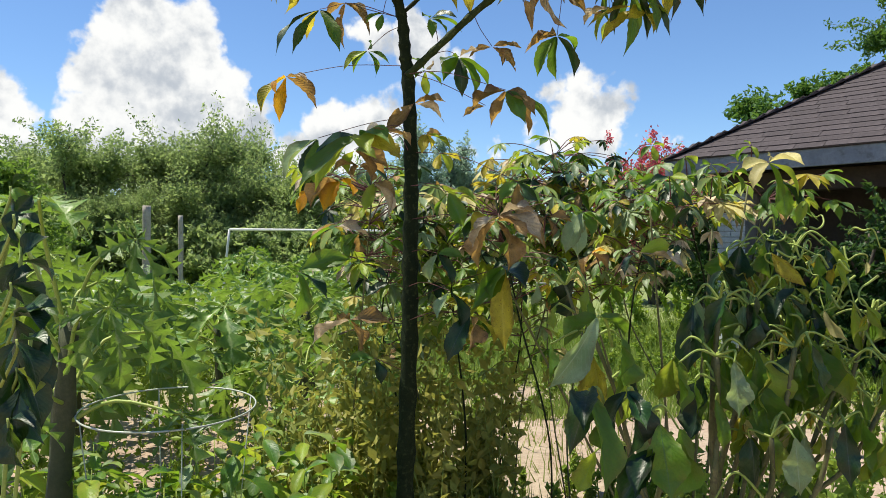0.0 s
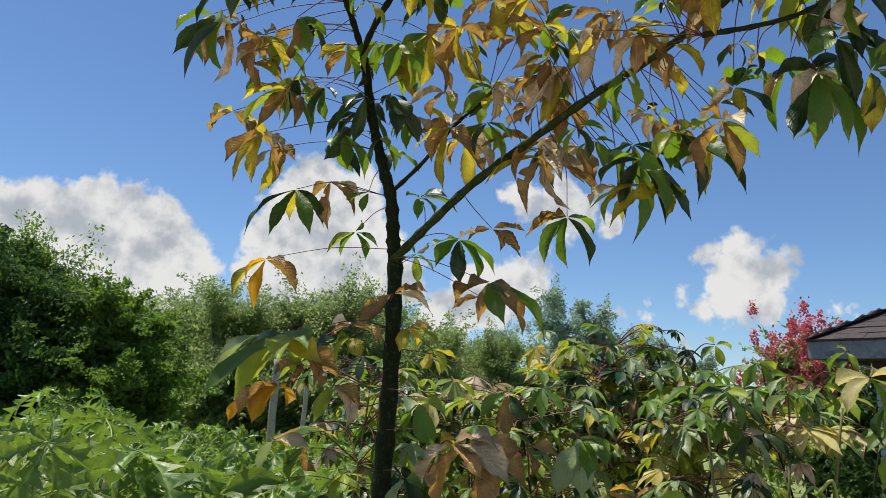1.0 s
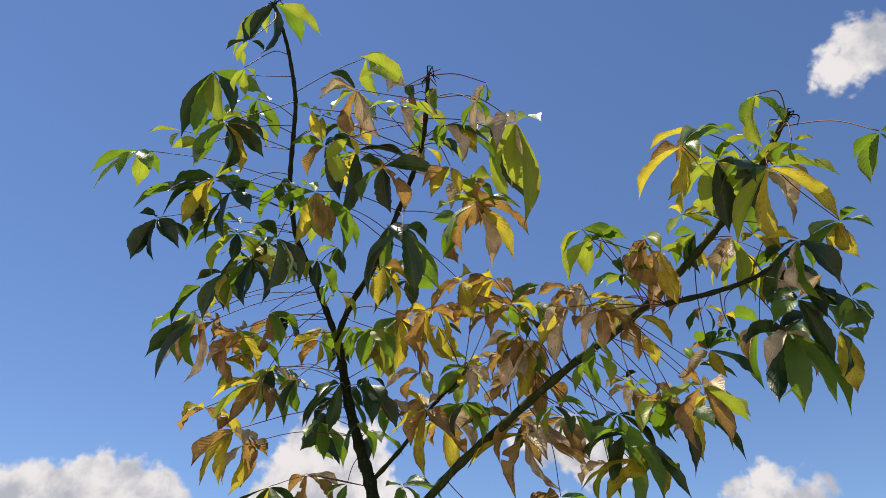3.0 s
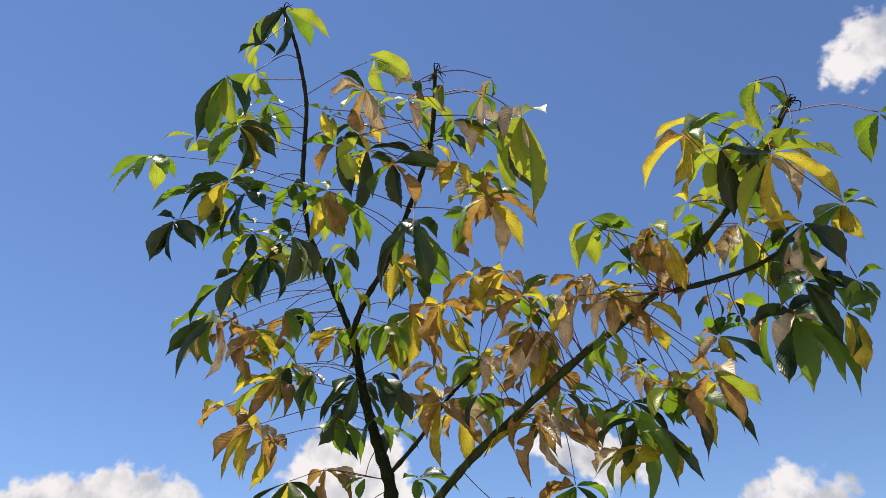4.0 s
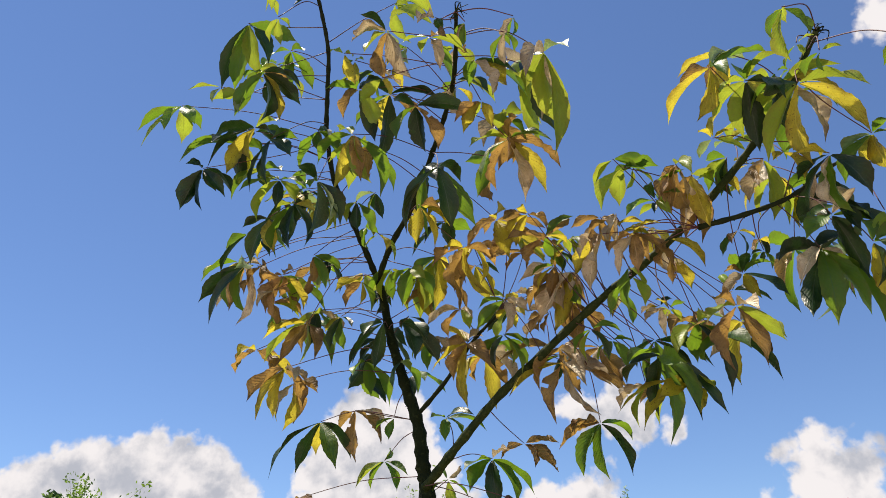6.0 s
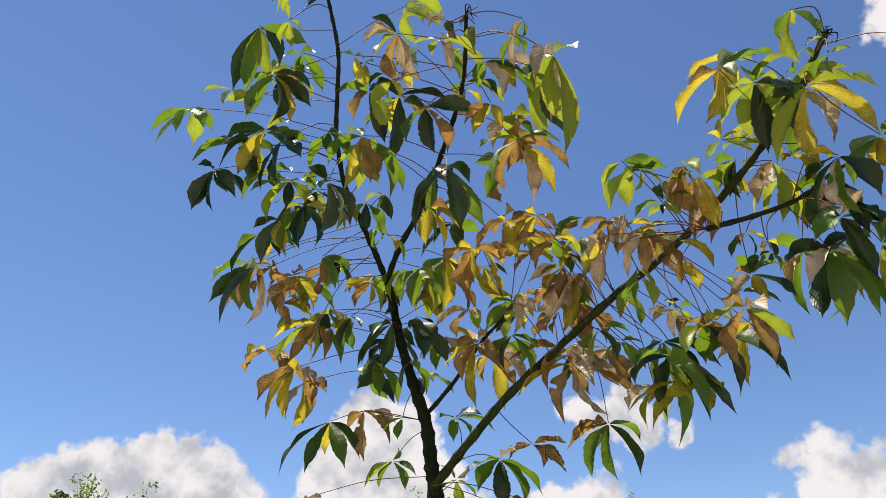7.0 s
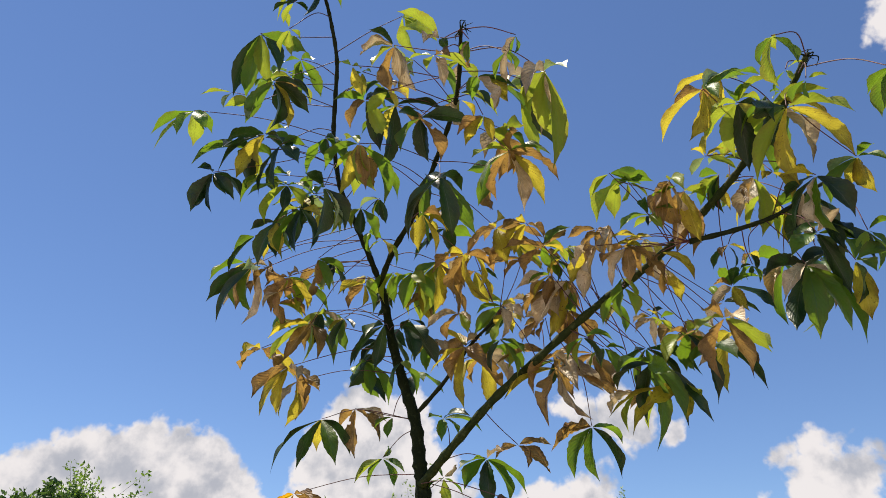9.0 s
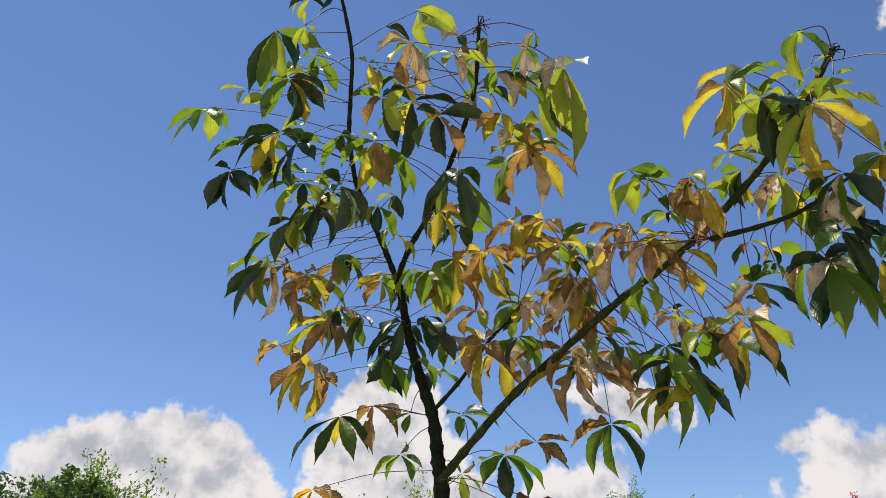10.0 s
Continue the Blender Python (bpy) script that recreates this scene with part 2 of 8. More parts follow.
def foliage_material(name, a, b, shine, amount, rough=0.5):
    """Many small leaves in one mesh: each leaf has its own tone."""
    m, n = material(name)
    island = n.add("ShaderNodeNewGeometry").outputs["Random Per Island"]
    clump = n.noise(object_space(n), 0.9, 3.0)
    color = n.mix(n.math("MULTIPLY_ADD", island, 0.6, n.remap(clump, 0.3, 0.7, 0.0, 0.4)), a, b)
    who = n.add("ShaderNodeObjectInfo").outputs["Random"]
    shade = n.vmath("SCALE", color)
    n.put(shade.node.inputs["Scale"], n.remap(who, 0.0, 1.0, 0.85, 1.15))
    finish(n, shade, rough, None, 0.0, shine, amount, 0.0, 0.2)
    return m


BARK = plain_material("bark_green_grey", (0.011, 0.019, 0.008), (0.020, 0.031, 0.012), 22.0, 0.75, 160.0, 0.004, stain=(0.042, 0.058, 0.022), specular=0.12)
# Lighter than the trunk's bark: sunlight on the limb is put into the colour.
SUNLIT_LIMB_BARK = plain_material("limb_bark_sunlit_green", (0.022, 0.036, 0.010), (0.040, 0.058, 0.016), 26.0, 0.7, 150.0, 0.003, stain=(0.07, 0.085, 0.030), specular=0.15)
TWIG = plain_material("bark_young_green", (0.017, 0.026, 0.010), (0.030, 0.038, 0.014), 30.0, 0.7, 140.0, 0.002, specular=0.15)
PETIOLE = plain_material("petiole_purple_brown", (0.16, 0.045, 0.060), (0.11, 0.065, 0.040), 26.0, 0.65, 150.0, 0.001)
PETIOLE_GREEN = plain_material("petiole_green", (0.26, 0.36, 0.07), (0.34, 0.40, 0.09), 26.0, 0.5, 150.0, 0.001)
FAR_BARK = plain_material("far_bark", (0.085, 0.072, 0.055), (0.13, 0.115, 0.09), 5.0, 0.9, 40.0, 0.01)
POST_WOOD = plain_material("weathered_post_wood", (0.34, 0.31, 0.27), (0.42, 0.39, 0.35), 6.0, 0.85, 60.0, 0.006, stain=(0.22, 0.19, 0.16))
WHITE_PIPE = plain_material("white_painted_pipe", (0.78, 0.78, 0.76), (0.72, 0.72, 0.70), 9.0, 0.4, 80.0, 0.0006)
WIRE = plain_material("pale_galvanised_wire", (0.50, 0.54, 0.47), (0.40, 0.44, 0.38), 20.0, 0.45, 120.0, 0.0004, metal=0.3)
SHINGLE = plain_material("brown_grey_shingle", (0.052, 0.042, 0.046), (0.088, 0.072, 0.076), 3.0, 0.92, 90.0, 0.004)
# The blue-grey base carries the board's skylit shade; the stain is weathering.
FASCIA = plain_material("blue_grey_fascia_skylit_shade", (0.17, 0.19, 0.225), (0.24, 0.265, 0.30), 3.0, 0.6, 30.0, 0.002, stain=(0.09, 0.085, 0.09))
SOFFIT = plain_material("brown_soffit_boards", (0.045, 0.030, 0.022), (0.065, 0.043, 0.030), 3.0, 0.8, 25.0, 0.003)
COLUMN_BRICK = plain_material("white_washed_brick", (0.44, 0.44, 0.44), (0.52, 0.52, 0.51), 7.0, 0.85, 70.0, 0.004, stain=(0.34, 0.34, 0.34))
MORTAR = plain_material("mortar_grey", (0.28, 0.28, 0.27), (0.34, 0.33, 0.32), 9.0, 0.95, 70.0, 0.004)
RENDERED_WALL = plain_material("house_wall_paint", (0.13, 0.10, 0.08), (0.17, 0.13, 0.10), 2.0, 0.85, 40.0, 0.003)
PAPAYA_STEM = plain_material("papaya_stem_bark", (0.055, 0.070, 0.032), (0.085, 0.090, 0.050), 9.0, 0.8, 60.0, 0.004)
WEED = foliage_material("weed_leaves", (0.095, 0.19, 0.030), (0.22, 0.29, 0.05), (0.42, 0.56, 0.07), 0.35)
WEED_DRY = foliage_material("yellowing_vine_leaves", (0.36, 0.32, 0.08), (0.12, 0.20, 0.045), (0.52, 0.52, 0.10), 0.32)
GRASS = foliage_material("grass_blades", (0.15, 0.24, 0.050), (0.33, 0.36, 0.12), (0.36, 0.44, 0.08), 0.3)
FAR_GREEN = foliage_material("feathery_far_leaves", (0.150, 0.215, 0.085), (0.205, 0.280, 0.115), (0.38, 0.50, 0.17), 0.5)
FAR_DARK = foliage_material("dense_dark_leaves", (0.040, 0.105, 0.028), (0.090, 0.185, 0.044), (0.20, 0.36, 0.05), 0.34)
FAR_BRIGHT = foliage_material("bright_young_leaves", (0.060, 0.125, 0.030), (0.115, 0.195, 0.045), (0.28, 0.46, 0.06), 0.38)
# Shade of the dense crowns and porch side is painted into these dark greens.
NEAR_DARK = foliage_material("shade_toned_dark_leaves", (0.014, 0.044, 0.013), (0.055, 0.120, 0.030), (0.17, 0.32, 0.06), 0.22)
LAWN = foliage_material("lawn_blades", (0.17, 0.28, 0.060), (0.29, 0.37, 0.11), (0.36, 0.48, 0.08), 0.35)
SHRUB_STEM = plain_material("green_brown_shrub_stem", (0.115, 0.125, 0.045), (0.175, 0.165, 0.070), 18.0, 0.6, 110.0, 0.002, stain=(0.07, 0.055, 0.03))
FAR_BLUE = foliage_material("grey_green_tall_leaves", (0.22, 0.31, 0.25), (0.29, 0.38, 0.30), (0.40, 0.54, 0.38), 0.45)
PINK = foliage_material("pink_blossom", (0.55, 0.07, 0.09), (0.66, 0.21, 0.24), (0.76, 0.18, 0.22), 0.3)


def ground_material():
    m, n = material("sandy_garden_soil")
    where = object_space(n)
    big, mid, fine = n.noise(where, 0.35, 3.0), n.noise(where, 2.1, 4.0), n.noise(where, 26.0, 6.0, 0.66)
    soil = n.mix(n.remap(mid, 0.35, 0.7), (0.33, 0.24, 0.18), (0.43, 0.34, 0.265))
    soil = n.mix(n.remap(fine, 0.42, 0.75, 0.0, 0.6), soil, (0.15, 0.105, 0.075))
    green = n.mix(n.remap(fine, 0.35, 0.65), (0.12, 0.18, 0.05), (0.22, 0.24, 0.09))
    turf = n.remap(n.math("MULTIPLY_ADD", mid, 0.5, big), 0.66, 0.84, smooth=True)
    split = n.add("ShaderNodeSeparateXYZ")
    n.put(split.inputs[0], where)
    turf = n.math("MULTIPLY", turf, n.remap(split.outputs[1], 5.6, 7.4, 0.12, 1.0, smooth=True))
    turf = n.math("MAXIMUM", turf, n.remap(n.math("MULTIPLY_ADD", mid, 3.0, split.outputs[1]), 7.6, 9.2, smooth=True))
    finish(n, n.mix(turf, soil, green), 0.95, n.math("ADD", mid, n.math("MULTIPLY", fine, 0.4)), 0.03)
    return m


GROUND = ground_material()


# ---- mesh helpers ----
def flat(name, verts, faces, mats, uvs=None, slots=None, smooth=False):
    mesh = bpy.data.meshes.new(name)
    mesh.from_pydata(verts, [], faces)
    for mat in (mats if isinstance(mats, (list, tuple)) else [mats]):
        mesh.materials.append(mat)
    if uvs is not None:
        layer = mesh.uv_layers.new(name="blade")
        loops = np.empty(len(mesh.loops), dtype=np.int32)
        mesh.loops.foreach_get("vertex_index", loops)
        layer.data.foreach_set("uv", np.asarray(uvs, dtype=np.float32)[loops].ravel())
    if slots is not None:
        mesh.polygons.foreach_set("material_index", np.asarray(slots, dtype=np.int32))
    if smooth:
        mesh.polygons.foreach_set("use_smooth", np.ones(len(mesh.polygons), dtype=bool))
    mesh.update()
    return mesh


def under(name, mesh, parent=None, at=(0, 0, 0), label=""):
    """Links a mesh as one object; at is in the parent's own space."""
    ob = new(name, mesh)
    ob.location = at
    if parent is not None:
        ob.parent = parent
    return tagged(ob, label) if label else ob


def thing(name, at, label, category, group="", kind=""):
    ob = new(name)
    ob.empty_display_size = 0.1
    ob.location = at
    return tagged(ob, label, category, group, kind)


def smooth_line(points, steps):
    """A smooth line through the points (Catmull-Rom)."""
    p = [np.array(q, dtype=float) for q in points]
    if len(p) == 2:
        return [p[0] * (1 - s) + p[1] * s for s in np.linspace(0, 1, steps + 1)]
    p = [2 * p[0] - p[1]] + p + [2 * p[-1] - p[-2]]
    out = []
    for i in range(1, len(p) - 2):
        for k in range(steps):
            s = k / steps
            out.append(0.5 * (2 * p[i] + (p[i + 1] - p[i - 1]) * s + (2 * p[i - 1] - 5 * p[i] + 4 * p[i + 1] - p[i + 2]) * s * s
                              + (3 * p[i] - p[i - 1] - 3 * p[i + 1] + p[i + 2]) * s ** 3))
    out.append(p[-2])
    return out


def tube(line, r0, r1, sides=8, rough=0.0, rng=random, nodes=0, origin=(0, 0, 0)):
    """Verts and faces of a tapered, slightly knobbly stem along a line."""
    line = [np.asarray(q, dtype=float) - np.asarray(origin) for q in line]
    verts, faces = [], []
    side = None
    for i, c in enumerate(line):
        d = line[min(i + 1, len(line) - 1)] - line[max(i - 1, 0)]
        d = d / (np.linalg.norm(d) + 1e-9)
        if side is None:
            side = np.cross(d, (0.3, 0.9, 0.2))
        side = side - d * (side @ d)
        side /= np.linalg.norm(side) + 1e-9
        up = np.cross(d, side)
        s = i / (len(line) - 1)
        r = r0 + (r1 - r0) * s
        if nodes and i % nodes == 0:
            r *= 1.22
        for k in range(sides):
            a = 2 * math.pi * k / sides
            q = r * (1 + rng.uniform(-rough, rough))
            verts.append(tuple(c + (side * math.cos(a) + up * math.sin(a)) * q))
    for i in range(len(line) - 1):
        for k in range(sides):
            k2 = (k + 1) % sides
            faces.append((i * sides + k, i * sides + k2, (i + 1) * sides + k2, (i + 1) * sides + k))
    faces.append(tuple(reversed(range(sides))))
    faces.append(tuple(range((len(line) - 1) * sides, len(line) * sides)))
    return verts, faces


def stem_mesh(name, points, r0, r1, mat, sides=8, steps=5, rough=0.05, rng=random, nodes=0, origin=(0, 0, 0)):
    v, f = tube(smooth_line(points, steps), r0, r1, sides, rough, rng, nodes, origin)
    return flat(name, v, f, mat, smooth=True)


def blade(base, tip, width, face, arch, fold, rng, rows=10, torn=0.0, lobes=0.0, ripple=0.07, crumple=0.0):
    """A leaf blade from base to tip: widest past the middle, drawn-out point, folded on its midrib and arched. Returns verts, faces, uvs."""
    base, tip = np.asarray(base, dtype=float), np.asarray(tip, dtype=float)
    length = np.linalg.norm(tip - base)
    d = (tip - base) / length
    face = np.asarray(face, dtype=float)
    face = face - d * (face @ d)
    face /= np.linalg.norm(face) + 1e-9
    bend = base * 0.5 + tip * 0.5 + face * arch * length
    verts, faces, uvs = [], [], []
    swing, wave = rng.uniform(0, 6.28), rng.uniform(7, 12)
    twist = rng.uniform(-0.5, 0.5)
    for i in range(rows + 1):
        s = i / rows
        c = base * (1 - s) ** 2 + bend * 2 * s * (1 - s) + tip * s * s
        t = (bend - base) * (1 - s) + (tip - bend) * s
        t = t / (np.linalg.norm(t) + 1e-9)
        across = np.cross(t, face)
        across /= np.linalg.norm(across) + 1e-9
        up = np.cross(across, t)
        a = twist * (s - 0.3)
        across, up = across * math.cos(a) + up * math.sin(a), up * math.cos(a) - across * math.sin(a)
        w = math.sin(math.pi * min(1.0, 0.03 + 0.97 * s) ** 1.10) ** 0.92 if s < 1 else 0.0
        drip = max(0.0, min(1.0, (s - 0.70) / 0.26))
        w = max(w, 0.05 * (1 - s)) * (1.0 - 0.58 * drip * drip * (3 - 2 * drip))
        push = 0.0
        if lobes:
            w *= 1.0 - lobes * (0.0, 0.45, 1.0, 0.55)[i % 4]
            push = (0.13, 0.05, -0.02, 0.05)[i % 4] * length * (1 - s) ** 0.8
        for j, u in enumerate((-1, -0.5, 0, 0.5, 1)):
            edge = 1 + ((rng.uniform(-0.06, 0.06) + (0.04 if i % 2 else -0.04)) if abs(u) == 1 else 0)
            lift = fold * abs(u) ** 1.4 * w * width * 0.55 + ripple * width * math.sin(s * wave + swing + u * 1.3) * abs(u) * w + rng.gauss(0, crumple) * width * w
            verts.append(tuple(c + across * u * w * width * 0.5 * edge + up * lift + t * push * abs(u)))
            uvs.append((0.5 + u * 0.5, s))
    for i in range(rows):
        for j in range(4):
            if torn and j in (0, 3) and 1 < i < rows - 1 and rng.random() < torn:
                continue
            faces.append((i * 5 + j, i * 5 + j + 1, (i + 1) * 5 + j + 1, (i + 1) * 5 + j))
    return verts, faces, uvs


class Pile:
    """Collects pieces that end up in one mesh."""

    def __init__(self):
        self.v, self.f, self.uv, self.slot = [], [], [], []

    def add(self, verts, faces, uvs=None, slot=0):
        k = len(self.v)
        self.v.extend(verts)
        self.f.extend(tuple(i + k for i in face) for face in faces)
        self.uv.extend(uvs if uvs is not None else [(0.5, 0.5)] * len(verts))
        self.slot.extend([slot] * len(faces))

    def mesh(self, name, mats, smooth=True):
        return flat(name, self.v, self.f, mats, self.uv, self.slot, smooth)


def box(lo, hi):
    x0, y0, z0 = lo
    x1, y1, z1 = hi
    v = [(x0, y0, z0), (x1, y0, z0), (x1, y1, z0), (x0, y1, z0), (x0, y0, z1), (x1, y0, z1), (x1, y1, z1), (x0, y1, z1)]
    return v, [(0, 3, 2, 1), (4, 5, 6, 7), (0, 1, 5, 4), (1, 2, 6, 5), (2, 3, 7, 6), (3, 0, 4, 7)]


def bevelled(lo, hi, r):
    """A box with rounded edges, as a bmesh turned into verts and faces."""
    bm = bmesh.new()
    bmesh.ops.create_cube(bm, size=1.0)
    for q in bm.verts:
        q.co = Vector([(a + b) / 2 + c * (b - a) for a, b, c in zip(lo, hi, q.co)])
    bmesh.ops.bevel(bm, geom=bm.edges[:], offset=r, segments=1, affect="EDGES")
    bm.verts.ensure_lookup_table()
    v, f = [tuple(q.co) for q in bm.verts], [tuple(q.index for q in face.verts) for face in bm.faces]
    bm.free()
    return v, f


def rhombs(centres, size, rng, stretch=1.8, droop=0.0):
    """Many small pointed leaves, each a folded pair of triangles, round the given centres. numpy arrays in, verts and faces out."""
    c = np.asarray(centres, dtype=float)
    n = len(c)
    a = rng.normal(size=(n, 3))
    a[:, 2] -= droop
    a /= np.linalg.norm(a, axis=1)[:, None]
    b = np.cross(a, rng.normal(size=(n, 3)))
    b /= np.linalg.norm(b, axis=1)[:, None]
    s = size * rng.uniform(0.6, 1.3, size=(n, 1))
    v = np.empty((n, 4, 3))
    v[:, 0] = c - a * s * stretch * 0.5
    v[:, 2] = c + a * s * stretch * 0.5
    lift = np.cross(a, b) * s * 0.15
    v[:, 1] = c + b * s * 0.5 + lift
    v[:, 3] = c - b * s * 0.5 + lift
    k = np.arange(n)[:, None] * 4
    f = np.concatenate([k + [0, 1, 2], k + [0, 2, 3]])
    return v.reshape(-1, 3).tolist(), f.tolist()


# ---- ground ----
def make_ground():
    xs = np.concatenate([np.linspace(-1500, -60, 6), np.linspace(-40, -9, 12), np.linspace(-8, 8, 81), np.linspace(9, 40, 12), np.linspace(60, 1500, 6)])
    ys = np.concatenate([np.linspace(-1500, -30, 5), np.linspace(-15, -3, 7), np.linspace(-2, 14, 81), np.linspace(15, 60, 16), np.linspace(90, 2500, 8)])
    verts = []
    for y in ys:
        for x in xs:
            near = max(0.0, 1 - math.hypot(x, y - 5) / 30)
            z = near * (0.05 * noise.noise((x * 0.5, y * 0.5, 0)) + 0.025 * noise.noise((x * 2.1, y * 2.1, 3)))
            verts.append((x, y, z - 0.02))
    w = len(xs)
    faces = [(j * w + i, j * w + i + 1, (j + 1) * w + i + 1, (j + 1) * w + i) for j in range(len(ys) - 1) for i in range(w - 1)]
    ob = new("ground", flat("ground", verts, faces, GROUND, smooth=True))
    tagged(ob, "bare sandy garden soil with patches of green turf", "ground", kind="structure")


make_ground()


# ---- house with a hipped shingle roof, at the garden's edge ----
def house_frame():
    """Local x runs along the near eave, local y into the house; the origin is the eave's corner on the ground."""
    a = Vector((0.664, -0.748, 0))
    b = Vector((0.748, 0.664, 0))
    m = Matrix(((a.x, b.x, 0, 2.90), (a.y, b.y, 0, 9.0), (0, 0, 1, 0), (0, 0, 0, 1)))
    return m


def make_house():
    rng = random.Random(3)
    house = thing("house", (0, 0, 0), "single-storey house, brown-grey shingle hip roof, porch on brick columns", "house")
    house.matrix_world = house_frame()
    eave, run, pitch, depth = 2.28, 9.0, math.tan(radians(32)), 7.0
    # wooden roof deck below the shingles: two slopes that meet on the hip
    half = depth / 2
    top = eave + 0.16 + half * pitch
    deck_v = [(0, 0, eave + 0.16), (run, 0, eave + 0.16), (run, half, top), (half, half, top), (0, depth, eave + 0.16), (run, depth, eave + 0.16)]
    under("roof_deck", flat("roof_deck", deck_v + [(x, y, z - 0.05) for x, y, z in deck_v],
                            [(0, 1, 2, 3), (0, 3, 4), (4, 3, 2, 5), (6, 9, 8, 7), (6, 10, 9), (10, 11, 8, 9), (1, 7, 8, 2), (2, 8, 11, 5), (0, 6, 7, 1), (4, 10, 6, 0), (5, 11, 10, 4)], SOFFIT), house)
    # shingle courses: each course is a row of separate tabs on the near slope, long strips on the end slope
    roof = under("roof", flat("roof_edge", *box((-0.03, -0.03, eave + 0.150), (run, 0.03, eave + 0.158)), SHINGLE), house, label="brown-grey asphalt shingles in straight courses")
    tabs = []
    for k in range(3):
        w, t = 0.312 + 0.004 * k, 0.015 + 0.002 * k
        v, f = box((0, 0, 0), (w, 0.17, t))
        v = [(x + (rng.uniform(-0.006, 0.006) if y == 0 else 0), y, z + (0.010 if y == 0 else 0)) for x, y, z in v]
        tabs.append(flat("shingle", v, f, SHINGLE))
    slope = math.atan(pitch)
    exposure_gap = 0.135
    course = 0
    y = -0.04
    placed = 0
    while y < half and placed < 290:
        z = eave + 0.168 + y * pitch
        x = max(y, 0) - 0.02 + (0.15 if course % 2 else 0.0)
        while x < min(run, 4.4 + y) and placed < 290:
            tab = under("shingle", tabs[rng.randrange(3)], roof)
            tab.matrix_basis = Matrix.Translation((x, y, z + rng.uniform(0, 0.0015))) @ Matrix.Rotation(slope, 4, "X")
            placed += 1
            x += 0.318
        y += exposure_gap * math.cos(slope)
        course += 1
    rest = Pile()
    y2, course = -0.04, 0
    while y2 < half:
        start = 4.4 + y2 if y2 < y - 0.01 else max(y2, 0) - 0.02
        x = start + rng.uniform(0, 0.1)
        while x < run:
            v, f = box((0, 0, 0), (0.314, 0.17, 0.018))
            m = Matrix.Translation((x, y2, eave + 0.169 + y2 * pitch)) @ Matrix.Rotation(slope, 4, "X")
            rest.add([tuple(m @ Vector(q)) for q in v], f)
            x += 0.318
        # the end slope, seen edge-on past the hip
        w, x = max(y2, 0), max(y2, 0)
        while x < depth - w:
            v, f = box((0, 0, 0), (0.314, 0.17, 0.018))
            m = Matrix.Translation((y2, x + 0.31, eave + 0.169 + y2 * pitch)) @ Matrix.Rotation(-math.pi / 2, 4, "Z") @ Matrix.Rotation(slope, 4, "X")
            rest.add([tuple(m @ Vector(q)) for q in v], f)
            x += 0.318
        y2 += exposure_gap * math.cos(slope)
    tagged(under("shingle_field", rest.mesh("shingle_field", [SHINGLE], False), roof), kind="stuff")
    # hip cap
    cap = flat("hip_shingle", *box((-0.11, -0.05, 0), (0.11, 0.22, 0.014)), SHINGLE)
    s = 0.0
    while s < half:
        piece = under("hip_shingle", cap, roof)
        piece.matrix_basis = Matrix.Translation((s, s, eave + 0.185 + s * pitch)) @ Matrix.Rotation(-math.pi / 4, 4, "Z") @ Matrix.Rotation(math.atan(pitch * 0.7071), 4, "X")
        s += 0.13
    # fascia, soffit, walls, columns
    under("fascia", flat("fascia", *bevelled((-0.02, -0.02, eave - 0.045), (run, 0.02, eave + 0.15), 0.006), FASCIA), house, label="weathered fascia board, skylit shade in its blue-grey colour")
    under("fascia", flat("fascia_end", *bevelled((-0.02, 0.021, eave - 0.045), (0.02, depth, eave + 0.15), 0.006), FASCIA), house, label="weathered fascia board, skylit shade in its blue-grey colour")
    under("porch_beam", flat("porch_beam", *bevelled((0.45, 0.40, eave - 0.28), (run - 0.1, 0.60, eave - 0.035), 0.01), SOFFIT), house, label="dark brown timber porch beam")
    board = flat("soffit_board", *box((0, 0.03, 0), (0.292, 2.3, 0.018)), SOFFIT)
    for k in range(29):
        under("soffit_board", board, house, (0.03 + k * 0.3, 0, eave + 0.01))
    under("wall", flat("back_wall", *box((0.733, 2.3, 0), (run, 2.48, eave - 0.03)), RENDERED_WALL), house)
    under("wall", flat("end_wall", *box((0.58, 0.80, 0), (0.73, depth - 0.4, eave - 0.03)), MORTAR), house)
    under("porch_floor", flat("porch_floor", *bevelled((0.35, 0.30, -0.05), (run, 2.3, 0.10), 0.012), MORTAR), house, label="grey concrete porch slab")
    for x0 in (0.50, 4.6):
        column = under("column", flat("column_core", *box((x0 + 0.012, 0.372, 0.10), (x0 + 0.348, 0.688, eave - 0.28)), MORTAR), house, label="whitewashed brick porch column")
        sizes = {}
        for key, (lx, ly) in {"long": (0.168, 0.0), "short": (0.0, 0.156)}.items():
            sizes[key] = flat("brick", *bevelled((0, 0, 0), (0.168 if lx else 0.014, 0.014 if lx else 0.156, 0.062), 0.003), COLUMN_BRICK)
        z, row = 0.31, 0
        while z < eave - 0.36:
            off = 0.084 if row % 2 else 0.0
            for k in range(3 if row % 2 else 2):
                q = under("brick", sizes["long"], column)
                lo = x0 + k * 0.178 - off
                q.location = (max(x0, min(lo, x0 + 0.186)), 0.360 + rng.uniform(-0.002, 0.002), z)
            for k in range(2):
                q = under("brick", sizes["short"], column)
                q.location = (x0 - 0.0015 + rng.uniform(-0.002, 0.002), 0.375 + k * 0.162, z)
            z += 0.072
            row += 1
